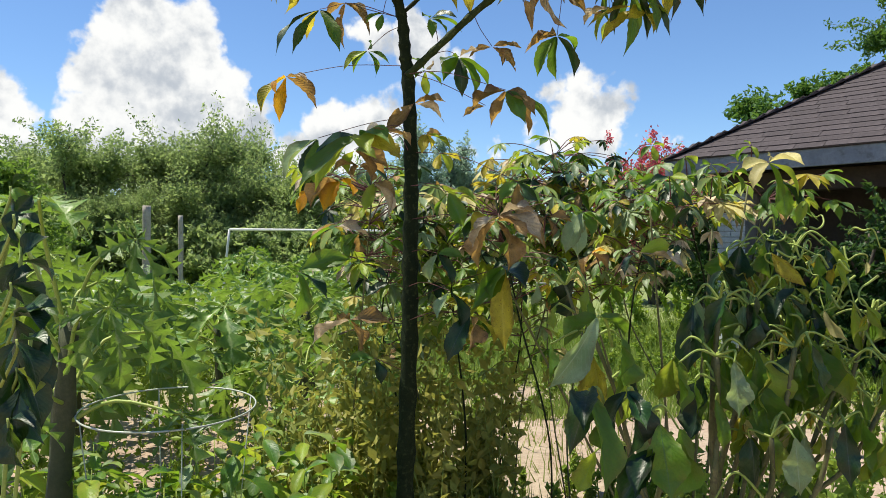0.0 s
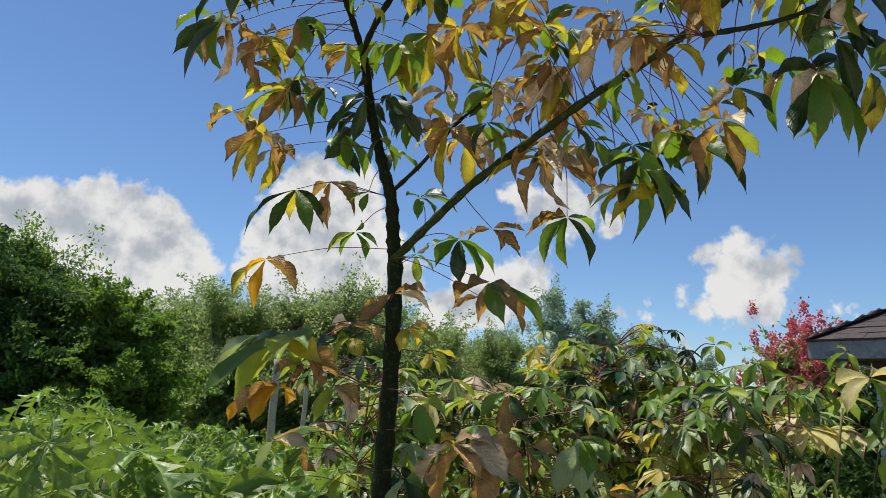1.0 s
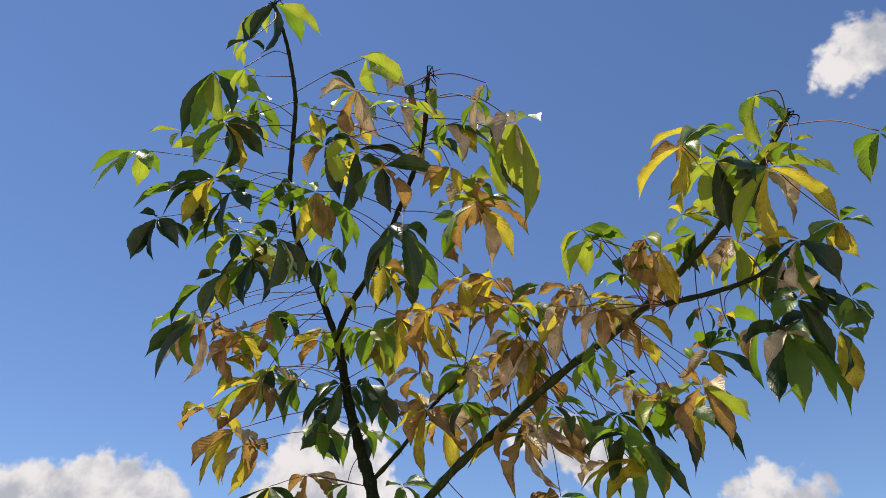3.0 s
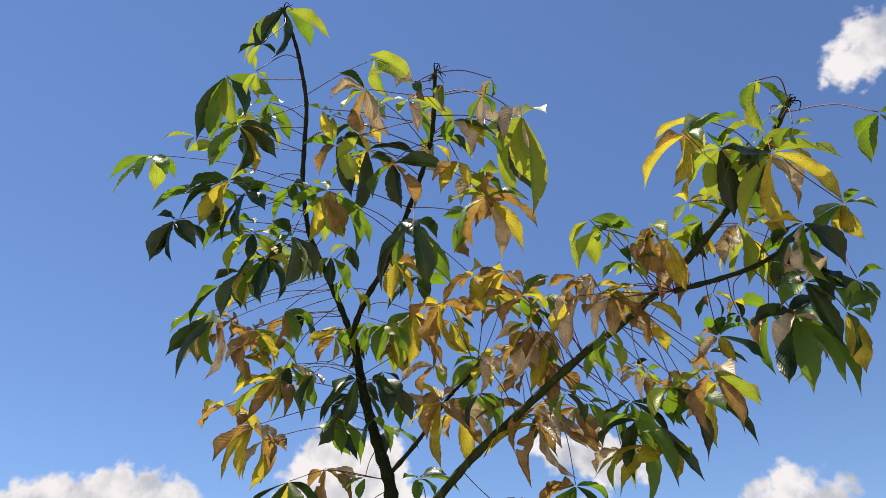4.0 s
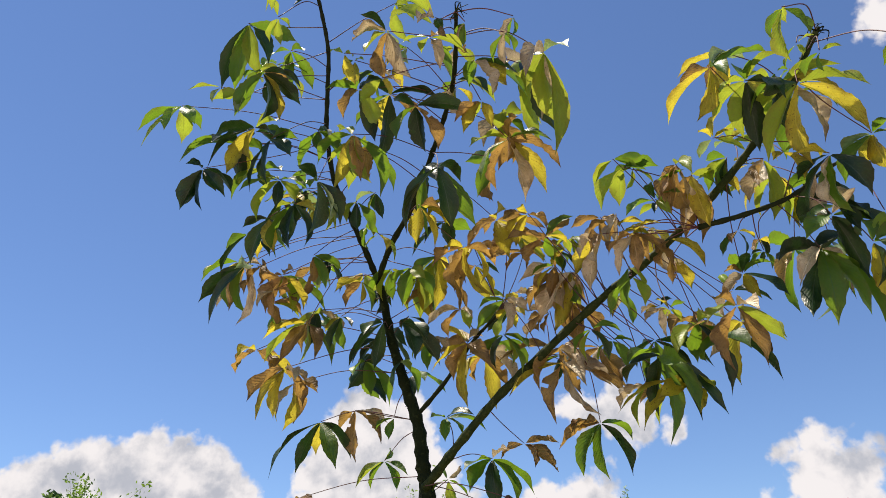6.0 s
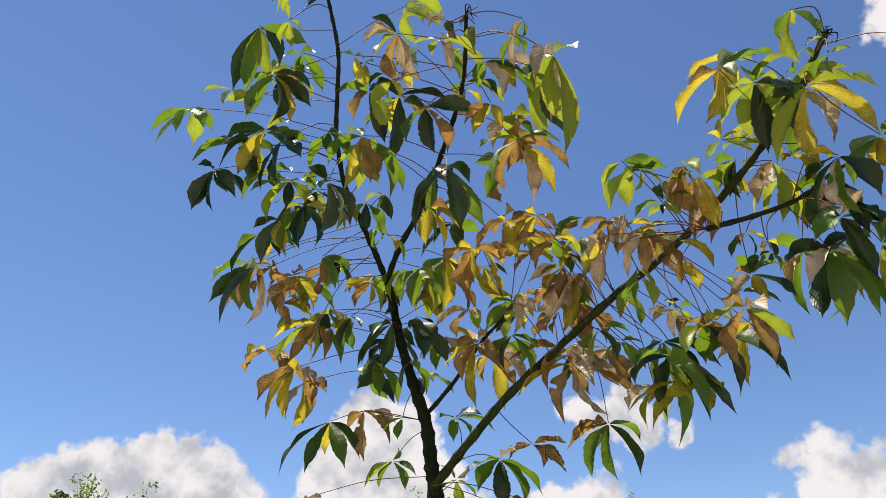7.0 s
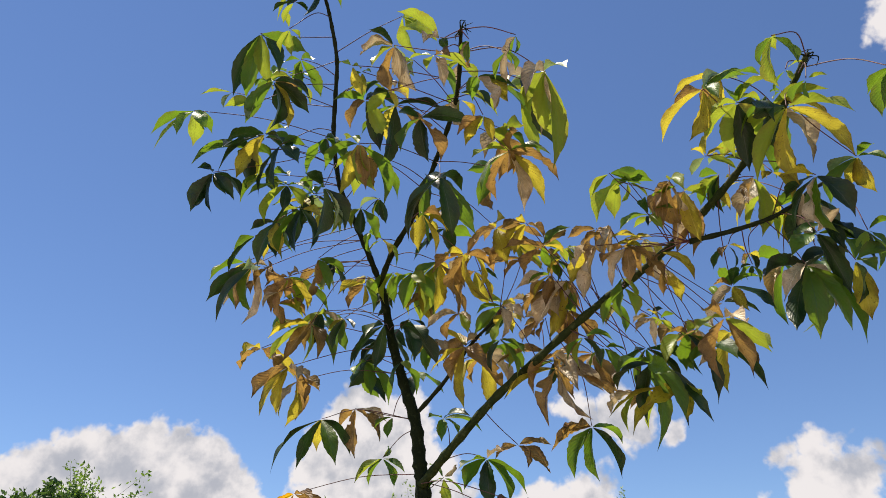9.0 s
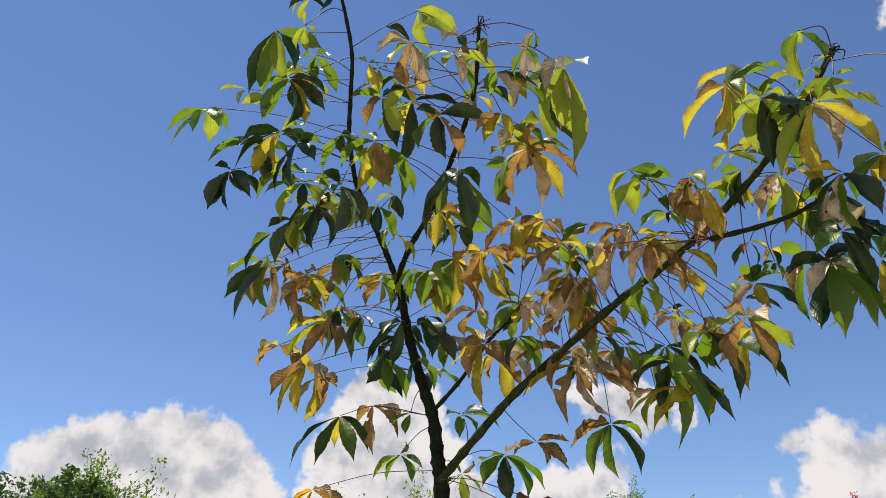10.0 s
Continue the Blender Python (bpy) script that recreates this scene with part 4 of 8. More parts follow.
def leaflets(owner, tones, hub, rng, wide=0.35, rows=17, slack=1.0, limp=0.0, broadest=0.075):
    """The leaflets of one palmate leaf, each a blade of its own from the hub to its tip (centimetres from the hub)."""
    for k in range(0, len(tones), 4):
        tone, tip = tones[k], np.array(tones[k + 1:k + 4]) * 0.01
        length = np.linalg.norm(tip)
        d = tip / length
        dry = tone in ("brown", "tan")
        face = np.array((d[0] * 0.55 + rng.gauss(0, 0.42), d[1] * 0.50 - 0.42 + rng.gauss(0, 0.48), 0.75 + rng.gauss(0, 0.28)))
        start = d * 0.006
        arch = rng.uniform(0.12, 0.33) * slack
        fold = limp + (rng.uniform(0.5, 1.2) if dry else rng.uniform(0.25, 0.8))
        v, f, uv = blade(start, tip, min(length * wide, broadest) * rng.uniform(0.85, 1.15) * (0.9 if dry else 1.0), face, arch, fold, rng, rows, 0.012 if dry else 0.0,
                         ripple=(0.24 if dry else 0.10) + limp * 0.25, crumple=0.035 if dry else 0.008)
        under("leaflet", flat("leaflet", v, f, LEAF[tone], uv, smooth=True), owner, label=LEAF_WORDS[tone] + " leaflet")


def petiole(hub, root, rng, r=0.0011):
    hub, root = np.array(hub), np.array(root)
    gap = np.linalg.norm(hub - root)
    mid = (hub + root) / 2 + np.array((rng.uniform(-0.08, 0.08), rng.uniform(-0.08, 0.08), rng.uniform(0.0, 0.12))) * gap
    v, f = tube(smooth_line([root - hub, mid - hub, (0, 0, 0)], 6), r * 1.35, r, 7, 0.04, rng)
    pile = Pile()
    pile.add(v, f)
    return pile.mesh("petiole", [PETIOLE])


def leaf(hub, root, *tones):
    """A palmate leaf; its stalk springs from the given point, or from a bough that is much nearer."""
    gaps = np.linalg.norm(np.array(BOUGH_LINES) - np.array(hub) + (0, 0, 0.06), axis=1)
    if np.linalg.norm(np.array(hub) - np.array(root)) > 1.2 * gaps.min():
        root = tuple(BOUGH_LINES[int(gaps.argmin())])
    owner = under("palmate_leaf", petiole(hub, root, tree_rng), the_tree, tuple(Vector(hub) - TREE_FOOT))
    low = hub[2] < 1.85         # the old leaves low on the trunk are broader
    leaflets(owner, tones, hub, tree_rng, 0.42 if low else 0.36, broadest=0.075 if low else 0.048)


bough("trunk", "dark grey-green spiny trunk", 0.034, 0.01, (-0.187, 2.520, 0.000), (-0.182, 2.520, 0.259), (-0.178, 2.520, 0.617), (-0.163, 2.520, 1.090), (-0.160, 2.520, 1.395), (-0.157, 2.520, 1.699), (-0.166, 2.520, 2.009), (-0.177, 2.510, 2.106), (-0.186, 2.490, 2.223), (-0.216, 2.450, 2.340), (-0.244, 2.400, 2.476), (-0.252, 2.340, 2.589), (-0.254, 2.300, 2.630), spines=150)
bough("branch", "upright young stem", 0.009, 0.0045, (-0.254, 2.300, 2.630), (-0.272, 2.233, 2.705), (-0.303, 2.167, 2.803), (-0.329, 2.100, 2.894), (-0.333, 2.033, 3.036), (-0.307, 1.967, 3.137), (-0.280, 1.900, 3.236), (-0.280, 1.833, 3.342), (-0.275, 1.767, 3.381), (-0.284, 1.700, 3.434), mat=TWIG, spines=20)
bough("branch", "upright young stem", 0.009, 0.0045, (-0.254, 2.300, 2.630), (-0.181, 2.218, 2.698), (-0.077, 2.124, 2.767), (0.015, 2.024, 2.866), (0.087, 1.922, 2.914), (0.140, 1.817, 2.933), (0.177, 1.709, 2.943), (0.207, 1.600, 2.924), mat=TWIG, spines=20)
bough("branch", "long slanting limb", 0.0125, 0.0065, (-0.166, 2.500, 2.030), (-0.058, 2.436, 2.115), (0.090, 2.373, 2.234), (0.238, 2.309, 2.324), (0.412, 2.245, 2.430), (0.575, 2.182, 2.513), (0.685, 2.118, 2.572), (0.792, 2.055, 2.647), (0.857, 1.991, 2.693), (0.925, 1.927, 2.745), (0.960, 1.864, 2.786), (0.987, 1.800, 2.813), mat=SUNLIT_LIMB_BARK, spines=60)
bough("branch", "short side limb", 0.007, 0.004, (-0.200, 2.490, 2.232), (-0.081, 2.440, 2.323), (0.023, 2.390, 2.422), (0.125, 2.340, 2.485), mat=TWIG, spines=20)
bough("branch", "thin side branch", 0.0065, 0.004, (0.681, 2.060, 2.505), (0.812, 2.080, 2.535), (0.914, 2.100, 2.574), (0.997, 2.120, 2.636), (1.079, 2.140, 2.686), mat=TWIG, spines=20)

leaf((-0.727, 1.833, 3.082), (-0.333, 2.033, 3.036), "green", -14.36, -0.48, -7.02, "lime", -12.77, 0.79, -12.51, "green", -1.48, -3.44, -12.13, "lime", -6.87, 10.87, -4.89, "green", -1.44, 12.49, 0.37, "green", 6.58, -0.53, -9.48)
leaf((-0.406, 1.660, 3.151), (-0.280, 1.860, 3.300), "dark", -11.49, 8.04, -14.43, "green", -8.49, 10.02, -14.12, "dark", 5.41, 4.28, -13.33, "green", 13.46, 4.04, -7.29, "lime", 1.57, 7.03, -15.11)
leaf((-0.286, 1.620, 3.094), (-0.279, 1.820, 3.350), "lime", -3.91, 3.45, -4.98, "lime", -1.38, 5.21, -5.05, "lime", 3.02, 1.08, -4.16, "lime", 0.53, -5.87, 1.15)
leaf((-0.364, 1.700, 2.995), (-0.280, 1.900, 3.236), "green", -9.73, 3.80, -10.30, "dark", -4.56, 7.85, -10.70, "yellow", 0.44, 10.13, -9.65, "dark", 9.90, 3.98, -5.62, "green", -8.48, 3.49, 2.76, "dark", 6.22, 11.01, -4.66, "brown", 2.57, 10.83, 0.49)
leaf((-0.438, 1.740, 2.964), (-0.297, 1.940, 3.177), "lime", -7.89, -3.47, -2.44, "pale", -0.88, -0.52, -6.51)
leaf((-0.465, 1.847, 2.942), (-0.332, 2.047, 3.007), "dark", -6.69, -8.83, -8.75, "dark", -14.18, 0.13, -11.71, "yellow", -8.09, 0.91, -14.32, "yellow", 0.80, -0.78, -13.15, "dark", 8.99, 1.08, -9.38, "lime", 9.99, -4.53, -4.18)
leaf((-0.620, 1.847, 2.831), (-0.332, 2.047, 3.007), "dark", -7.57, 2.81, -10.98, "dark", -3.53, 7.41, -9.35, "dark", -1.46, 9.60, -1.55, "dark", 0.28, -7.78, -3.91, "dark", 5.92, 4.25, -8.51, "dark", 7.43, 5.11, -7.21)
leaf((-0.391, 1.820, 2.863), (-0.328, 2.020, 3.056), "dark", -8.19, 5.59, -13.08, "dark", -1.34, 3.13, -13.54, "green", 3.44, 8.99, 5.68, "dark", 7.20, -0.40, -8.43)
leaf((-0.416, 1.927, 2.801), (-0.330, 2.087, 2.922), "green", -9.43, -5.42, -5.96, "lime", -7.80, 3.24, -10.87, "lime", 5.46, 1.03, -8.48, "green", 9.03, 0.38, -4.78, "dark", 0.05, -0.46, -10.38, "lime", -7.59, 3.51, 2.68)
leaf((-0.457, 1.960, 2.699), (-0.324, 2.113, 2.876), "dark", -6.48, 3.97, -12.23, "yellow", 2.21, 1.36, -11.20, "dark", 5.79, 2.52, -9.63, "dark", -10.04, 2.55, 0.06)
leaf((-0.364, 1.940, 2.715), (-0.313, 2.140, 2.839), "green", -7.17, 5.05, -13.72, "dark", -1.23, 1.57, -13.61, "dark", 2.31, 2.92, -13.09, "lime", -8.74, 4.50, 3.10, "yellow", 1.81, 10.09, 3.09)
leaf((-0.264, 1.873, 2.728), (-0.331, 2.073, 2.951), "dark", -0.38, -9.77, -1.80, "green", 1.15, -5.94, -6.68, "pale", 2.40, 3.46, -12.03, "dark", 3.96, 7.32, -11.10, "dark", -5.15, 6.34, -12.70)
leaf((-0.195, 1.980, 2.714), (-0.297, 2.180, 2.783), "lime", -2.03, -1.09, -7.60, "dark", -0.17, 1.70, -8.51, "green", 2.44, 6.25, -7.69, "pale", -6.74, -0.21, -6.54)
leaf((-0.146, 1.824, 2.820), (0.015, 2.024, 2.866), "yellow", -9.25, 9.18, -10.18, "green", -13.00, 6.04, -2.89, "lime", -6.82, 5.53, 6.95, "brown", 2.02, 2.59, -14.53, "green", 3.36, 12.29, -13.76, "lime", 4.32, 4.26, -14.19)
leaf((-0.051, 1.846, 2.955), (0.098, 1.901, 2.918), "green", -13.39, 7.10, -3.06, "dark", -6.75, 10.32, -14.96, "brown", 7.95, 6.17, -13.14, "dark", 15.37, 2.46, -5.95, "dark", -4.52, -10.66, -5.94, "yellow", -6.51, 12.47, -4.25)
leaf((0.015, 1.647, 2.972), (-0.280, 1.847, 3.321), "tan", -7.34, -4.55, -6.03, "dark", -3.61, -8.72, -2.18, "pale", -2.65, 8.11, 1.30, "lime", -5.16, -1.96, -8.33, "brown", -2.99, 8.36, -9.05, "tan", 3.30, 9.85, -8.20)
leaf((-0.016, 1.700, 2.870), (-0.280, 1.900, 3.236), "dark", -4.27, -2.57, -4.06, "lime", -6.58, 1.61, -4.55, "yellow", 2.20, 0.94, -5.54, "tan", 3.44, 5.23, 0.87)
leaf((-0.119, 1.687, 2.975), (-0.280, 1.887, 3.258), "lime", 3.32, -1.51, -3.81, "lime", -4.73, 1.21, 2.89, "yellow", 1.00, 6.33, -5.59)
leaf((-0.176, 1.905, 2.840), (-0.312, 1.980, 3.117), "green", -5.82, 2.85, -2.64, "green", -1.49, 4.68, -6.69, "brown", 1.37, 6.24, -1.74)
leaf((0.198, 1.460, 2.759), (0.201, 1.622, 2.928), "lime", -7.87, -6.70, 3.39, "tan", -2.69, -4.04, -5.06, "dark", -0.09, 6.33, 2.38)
leaf((0.170, 1.508, 2.762), (0.189, 1.666, 2.935), "lime", -7.43, 1.92, 2.01, "lime", -3.62, 5.55, 1.41, "brown", 4.62, -2.43, -4.27, "lime", 6.23, 6.44, -0.58, "tan", 1.46, 2.62, -7.83, "green", 2.59, 7.56, -6.76)
leaf((0.224, 1.690, 2.849), (0.140, 1.817, 2.933), "tan", 3.74, 1.04, -11.35, "green", 11.16, 9.04, -7.76, "dark", 10.55, 0.17, -7.59, "yellow", 7.44, 0.59, -9.74, "green", -3.58, 10.07, 0.95)
leaf((0.313, 1.614, 2.838), (0.183, 1.687, 2.939), "green", -3.53, 4.25, -4.80, "tan", -1.01, 5.00, -5.15, "green", 1.64, 1.84, -5.39)
leaf((0.393, 1.667, 2.803), (0.183, 1.687, 2.939), "pale", 5.97, -9.25, -9.38, "tan", -3.94, -6.57, -12.72, "lime", -6.45, 13.69, 3.01, "lime", -1.61, 15.32, -18.32, "lime", 0.61, 17.66, -8.87, "tan", -3.90, 17.13, -5.63)
leaf((0.251, 1.945, 2.799), (0.087, 1.922, 2.914), "lime", -9.13, -7.45, -6.29, "green", -8.09, -0.38, -12.47, "brown", -6.16, 11.34, -8.35, "tan", 1.52, 10.56, -14.45, "brown", 12.50, 4.62, -9.62, "yellow", 7.56, 10.24, -12.83, "green", 11.79, -3.46, -6.36, "lime", 0.79, -11.77, -0.62, "brown", 4.61, -10.36, -1.94, "brown", -1.26, 11.69, 0.01)
leaf((0.222, 1.757, 2.781), (0.130, 1.838, 2.929), "yellow", -5.74, 3.85, -6.03, "lime", -3.08, 5.66, -0.55, "yellow", 1.77, 2.54, -7.10, "brown", -7.16, 0.93, -4.43)
leaf((0.068, 1.897, 2.717), (0.015, 2.024, 2.866), "dark", -10.79, 6.79, -14.90, "dark", 1.47, 6.78, -16.33, "green", 7.08, 11.17, -13.65, "dark", 2.99, 12.19, 2.16)
leaf((-0.022, 2.022, 2.689), (-0.098, 2.142, 2.753), "yellow", -1.70, 2.14, -11.24, "yellow", 1.80, 7.42, -10.88, "yellow", 6.28, 8.75, -3.29, "brown", 7.33, -2.88, -4.64)
leaf((0.151, 2.218, 2.727), (-0.022, 2.064, 2.826), "brown", -8.18, -4.60, -11.14, "yellow", 3.29, -0.25, -14.31, "brown", 14.49, -1.11, -6.56, "yellow", 11.76, 8.75, -11.97, "yellow", 5.10, -9.63, -3.39, "brown", -5.97, 10.04, 1.57)
leaf((0.062, 2.160, 2.616), (-0.098, 2.142, 2.753), "brown", -7.70, -6.06, -8.45, "brown", -2.70, 0.34, -14.03, "brown", 6.92, 10.78, -2.01, "yellow", 6.98, 8.47, -12.99, "yellow", -2.56, 9.84, 1.22, "yellow", -3.01, -8.87, -5.07)
leaf((-0.030, 2.216, 2.633), (-0.195, 2.234, 2.684), "yellow", -2.30, 11.40, -1.39, "yellow", -4.05, 8.94, -13.21, "brown", 3.37, 8.94, -15.51, "lime", -4.50, 0.93, -15.25, "green", -4.71, -6.21, -10.29)
leaf((0.300, 2.116, 2.583), (0.444, 2.233, 2.447), "brown", -11.05, -1.49, -0.28, "brown", 7.63, -4.73, 1.09, "yellow", 5.48, 6.25, -0.26, "brown", -5.91, 2.04, -8.12, "green", 8.80, -3.75, 2.51, "green", 1.15, 7.51, -4.04)
leaf((0.350, 2.204, 2.511), (0.412, 2.245, 2.430), "tan", -10.13, 4.57, -12.16, "brown", -3.50, 9.40, -11.68, "yellow", -6.81, 6.15, -14.95, "brown", 2.53, 11.36, -4.03, "lime", 1.07, 11.39, -6.42)
leaf((0.453, 2.005, 2.499), (0.641, 2.144, 2.548), "brown", -3.14, -5.12, -7.26, "yellow", -8.37, 7.00, -6.86, "tan", -4.99, 6.17, -12.39, "tan", -1.95, -2.89, -9.79, "tan", -5.87, -3.76, -8.03)
leaf((0.525, 1.999, 2.484), (0.641, 2.144, 2.548), "tan", -4.69, 1.47, -10.31, "brown", -6.45, -2.96, -6.73, "brown", -0.37, 0.40, -10.75, "brown", 8.38, 4.30, -9.05, "brown", 3.04, 8.37, -4.09, "yellow", 6.20, -6.42, -2.08)
leaf((0.561, 1.952, 2.476), (0.685, 2.118, 2.572), "yellow", -7.55, -0.16, 0.55, "yellow", -4.93, -3.21, -0.38)
leaf((0.606, 2.007, 2.459), (0.663, 2.131, 2.560), "yellow", 6.82, 3.13, -7.42, "yellow", 6.11, -1.90, -5.75, "brown", -2.02, 6.86, -4.08)
leaf((0.686, 2.009, 2.627), (0.771, 2.067, 2.632), "brown", -3.78, 8.30, -13.45, "brown", -0.12, 8.76, -15.08, "yellow", 2.00, 2.23, -14.64, "brown", 0.37, 11.86, -4.53, "lime", 6.47, 8.93, 1.81)
leaf((0.528, 2.004, 2.683), (0.728, 2.093, 2.602), "lime", -6.94, 5.54, -8.59, "green", 9.19, 4.02, 0.90, "lime", -2.21, 8.08, -6.63, "green", 6.10, 5.80, 1.69)
leaf((0.590, 1.985, 2.559), (0.707, 2.105, 2.587), "green", -7.64, -0.44, -3.91, "lime", 2.89, -1.94, -6.19, "green", 5.93, -4.18, -2.05, "dark", -1.39, -6.31, 0.48, "green", 7.81, -3.71, 4.74)
leaf((0.745, 1.765, 2.743), (0.884, 1.965, 2.714), "yellow", -10.46, 7.84, -7.87, "yellow", -4.91, 4.10, -11.45, "brown", -6.81, 8.50, 1.95, "pale", 5.25, 4.05, 6.84, "green", 10.96, 2.43, 3.63, "green", 2.02, -4.80, -7.95)
leaf((0.819, 1.813, 2.724), (0.932, 1.915, 2.753), "lime", -7.09, -4.95, -6.31, "lime", -8.85, 0.02, -9.28, "green", -2.00, -8.56, -4.22, "lime", 6.26, -9.82, -2.83, "dark", 0.95, 9.68, -13.50, "lime", -1.08, 11.90, -7.38, "dark", 5.81, -3.45, -10.21)
leaf((0.747, 1.959, 2.688), (0.844, 2.004, 2.684), "yellow", 2.50, -1.17, 6.04, "yellow", -3.74, -4.09, -0.64, "yellow", 4.53, -4.12, -1.47, "lime", 6.85, 1.62, -4.25, "pale", -4.12, 0.26, -5.08)
leaf((0.753, 2.077, 2.665), (0.771, 2.067, 2.632), "yellow", 4.78, 2.90, -6.05, "lime", -3.11, -3.29, -2.49, "pale", -6.53, -0.39, -2.58)
leaf((0.913, 1.795, 2.675), (0.953, 1.876, 2.778), "lime", -7.66, 11.74, 0.24, "lime", -7.61, 10.84, -12.35, "yellow", 1.04, 10.40, -15.32, "lime", 10.83, -5.80, -9.01, "yellow", 11.90, 5.11, -12.87, "dark", -8.04, -7.37, -4.32)
leaf((0.869, 1.600, 2.712), (0.987, 1.800, 2.813), "green", -3.25, 0.70, -7.23, "lime", 0.68, 7.06, -8.22, "green", 3.51, 0.86, -8.16, "lime", 2.01, 6.28, 1.47)
leaf((0.918, 1.638, 2.617), (0.971, 1.838, 2.797), "lime", 3.18, -2.24, -2.08, "green", -0.07, 1.24, -4.42, "green", -2.82, 3.51, -3.13)
leaf((1.063, 1.625, 2.599), (0.977, 1.825, 2.802), "green", -2.71, 7.17, -0.53, "green", -1.90, 6.56, -7.27, "green", 1.42, 1.72, -8.23, "green", 1.93, -4.62, -4.31)
leaf((1.053, 1.900, 2.582), (0.946, 1.889, 2.770), "pale", -4.48, 7.85, 0.44, "green", -6.00, 7.03, -7.87, "yellow", -0.96, 8.62, -3.34, "yellow", 4.14, 6.86, -6.36, "green", 3.98, -5.04, -5.88, "green", 1.22, -7.26, -2.29)
leaf((0.958, 1.894, 2.545), (0.844, 2.004, 2.684), "dark", -5.26, 7.57, -10.20, "green", 3.11, 6.24, -12.43, "tan", -0.43, 3.52, -12.23, "dark", 5.69, 1.69, -11.47, "dark", -5.36, 9.18, -0.30, "yellow", -8.93, -4.46, -1.93)
leaf((0.860, 2.029, 2.650), (0.805, 2.042, 2.656), "tan", -3.65, 10.70, -5.75, "lime", -0.00, 7.97, -13.42, "brown", -3.24, -2.80, -9.63)
leaf((0.882, 1.938, 2.601), (0.857, 1.991, 2.693), "yellow", 3.36, 3.33, -6.74, "lime", 4.65, -3.65, -2.62, "yellow", -3.15, -2.25, -3.57)
leaf((0.966, 2.036, 2.472), (0.914, 2.100, 2.574), "green", -7.87, -3.67, -7.54, "dark", -4.43, 9.45, 3.49, "dark", 4.92, 5.68, -14.99, "dark", 4.18, 10.14, -5.15, "green", 10.96, 5.93, -2.90, "tan", 0.83, -10.80, -0.06)
leaf((0.939, 2.098, 2.421), (0.707, 2.105, 2.587), "dark", -11.41, -7.74, -5.76, "tan", -8.17, -5.48, -11.69, "dark", -6.01, -0.72, -17.08, "green", -1.18, 0.90, -19.28, "green", 9.43, 5.45, -19.67, "tan", 6.96, 12.74, -7.11, "green", 5.28, -1.26, -18.53)
leaf((1.021, 2.015, 2.379), (1.013, 2.124, 2.646), "green", 1.44, -6.17, -6.38, "yellow", 1.11, 5.25, -12.93, "dark", -2.50, -0.09, -11.12, "green", 8.27, 3.45, 3.36, "green", 0.79, 4.29, 7.97)
leaf((1.071, 2.032, 2.461), (1.046, 2.132, 2.666), "green", 2.15, -2.21, -6.92, "lime", -3.66, -0.45, -6.49, "green", 0.71, 4.17, -8.93, "green", 3.87, -5.85, -1.92)
leaf((0.790, 2.190, 2.552), (0.812, 2.080, 2.535), "dark", -4.64, 3.51, -5.42, "dark", 0.31, 2.12, -6.94, "yellow", 4.28, 3.89, -1.42, "brown", -2.44, -1.51, -4.77)
leaf((0.781, 2.225, 2.446), (0.771, 2.067, 2.632), "tan", -6.79, -1.15, -7.07, "green", 6.56, -6.46, -1.66, "dark", 9.78, 1.43, -7.44, "dark", 0.85, -8.05, 1.55, "green", -3.17, -7.51, 2.11, "yellow", 2.58, -2.33, -8.83, "brown", -5.26, -5.63, -1.99)
leaf((0.741, 2.181, 2.341), (0.597, 2.169, 2.525), "lime", -8.20, -5.57, -5.88, "brown", -2.78, 5.79, -14.78, "brown", 4.56, 4.88, -15.23, "lime", 10.22, 5.71, -8.65, "tan", 3.66, -8.22, -5.40, "brown", -5.88, -8.58, -1.26)
leaf((0.580, 2.121, 2.330), (0.575, 2.182, 2.513), "tan", -6.37, 1.30, -2.62, "tan", -1.57, 2.69, -6.52, "green", 3.96, -3.56, -0.52, "yellow", -3.05, -4.03, 0.95, "lime", 2.65, 4.14, -2.33)
leaf((0.650, 2.250, 2.336), (0.597, 2.169, 2.525), "brown", -7.69, -8.50, -5.90, "green", -0.89, 12.38, -6.65, "dark", 4.85, 5.77, -18.38, "green", 6.50, 11.17, -6.63, "lime", -6.97, -6.06, -10.39, "lime", 1.75, -11.13, -3.16)
leaf((0.544, 2.187, 2.240), (0.412, 2.245, 2.430), "dark", -9.20, 11.96, -2.96, "dark", -2.64, 12.13, -12.33, "green", 6.16, -3.95, -16.21, "dark", 13.01, 3.86, -15.34, "dark", 7.31, 9.53, -14.85, "green", -8.59, -10.14, -5.73, "green", -1.41, 6.13, -21.04, "green", 5.19, -10.74, -6.60)
leaf((0.287, 2.355, 2.310), (0.238, 2.309, 2.324), "yellow", -15.38, -3.38, -9.36, "brown", -3.29, -0.62, -17.43, "tan", 8.86, 0.82, -15.73, "brown", 16.47, 4.62, -10.86, "tan", 6.32, -7.09, -9.79)
leaf((0.499, 2.302, 2.204), (0.444, 2.233, 2.447), "tan", -7.44, 4.19, -4.58, "lime", -3.25, 2.91, -10.28, "green", 3.76, 6.11, 0.06)
leaf((0.360, 2.484, 2.168), (0.307, 2.284, 2.367), "brown", -11.98, -3.61, -7.51, "green", -6.51, 2.75, -14.13, "green", 0.49, 3.53, -15.29, "dark", 6.72, 3.70, -14.69, "green", 7.87, 8.70, -3.75, "brown", -7.78, -7.69, -4.52)
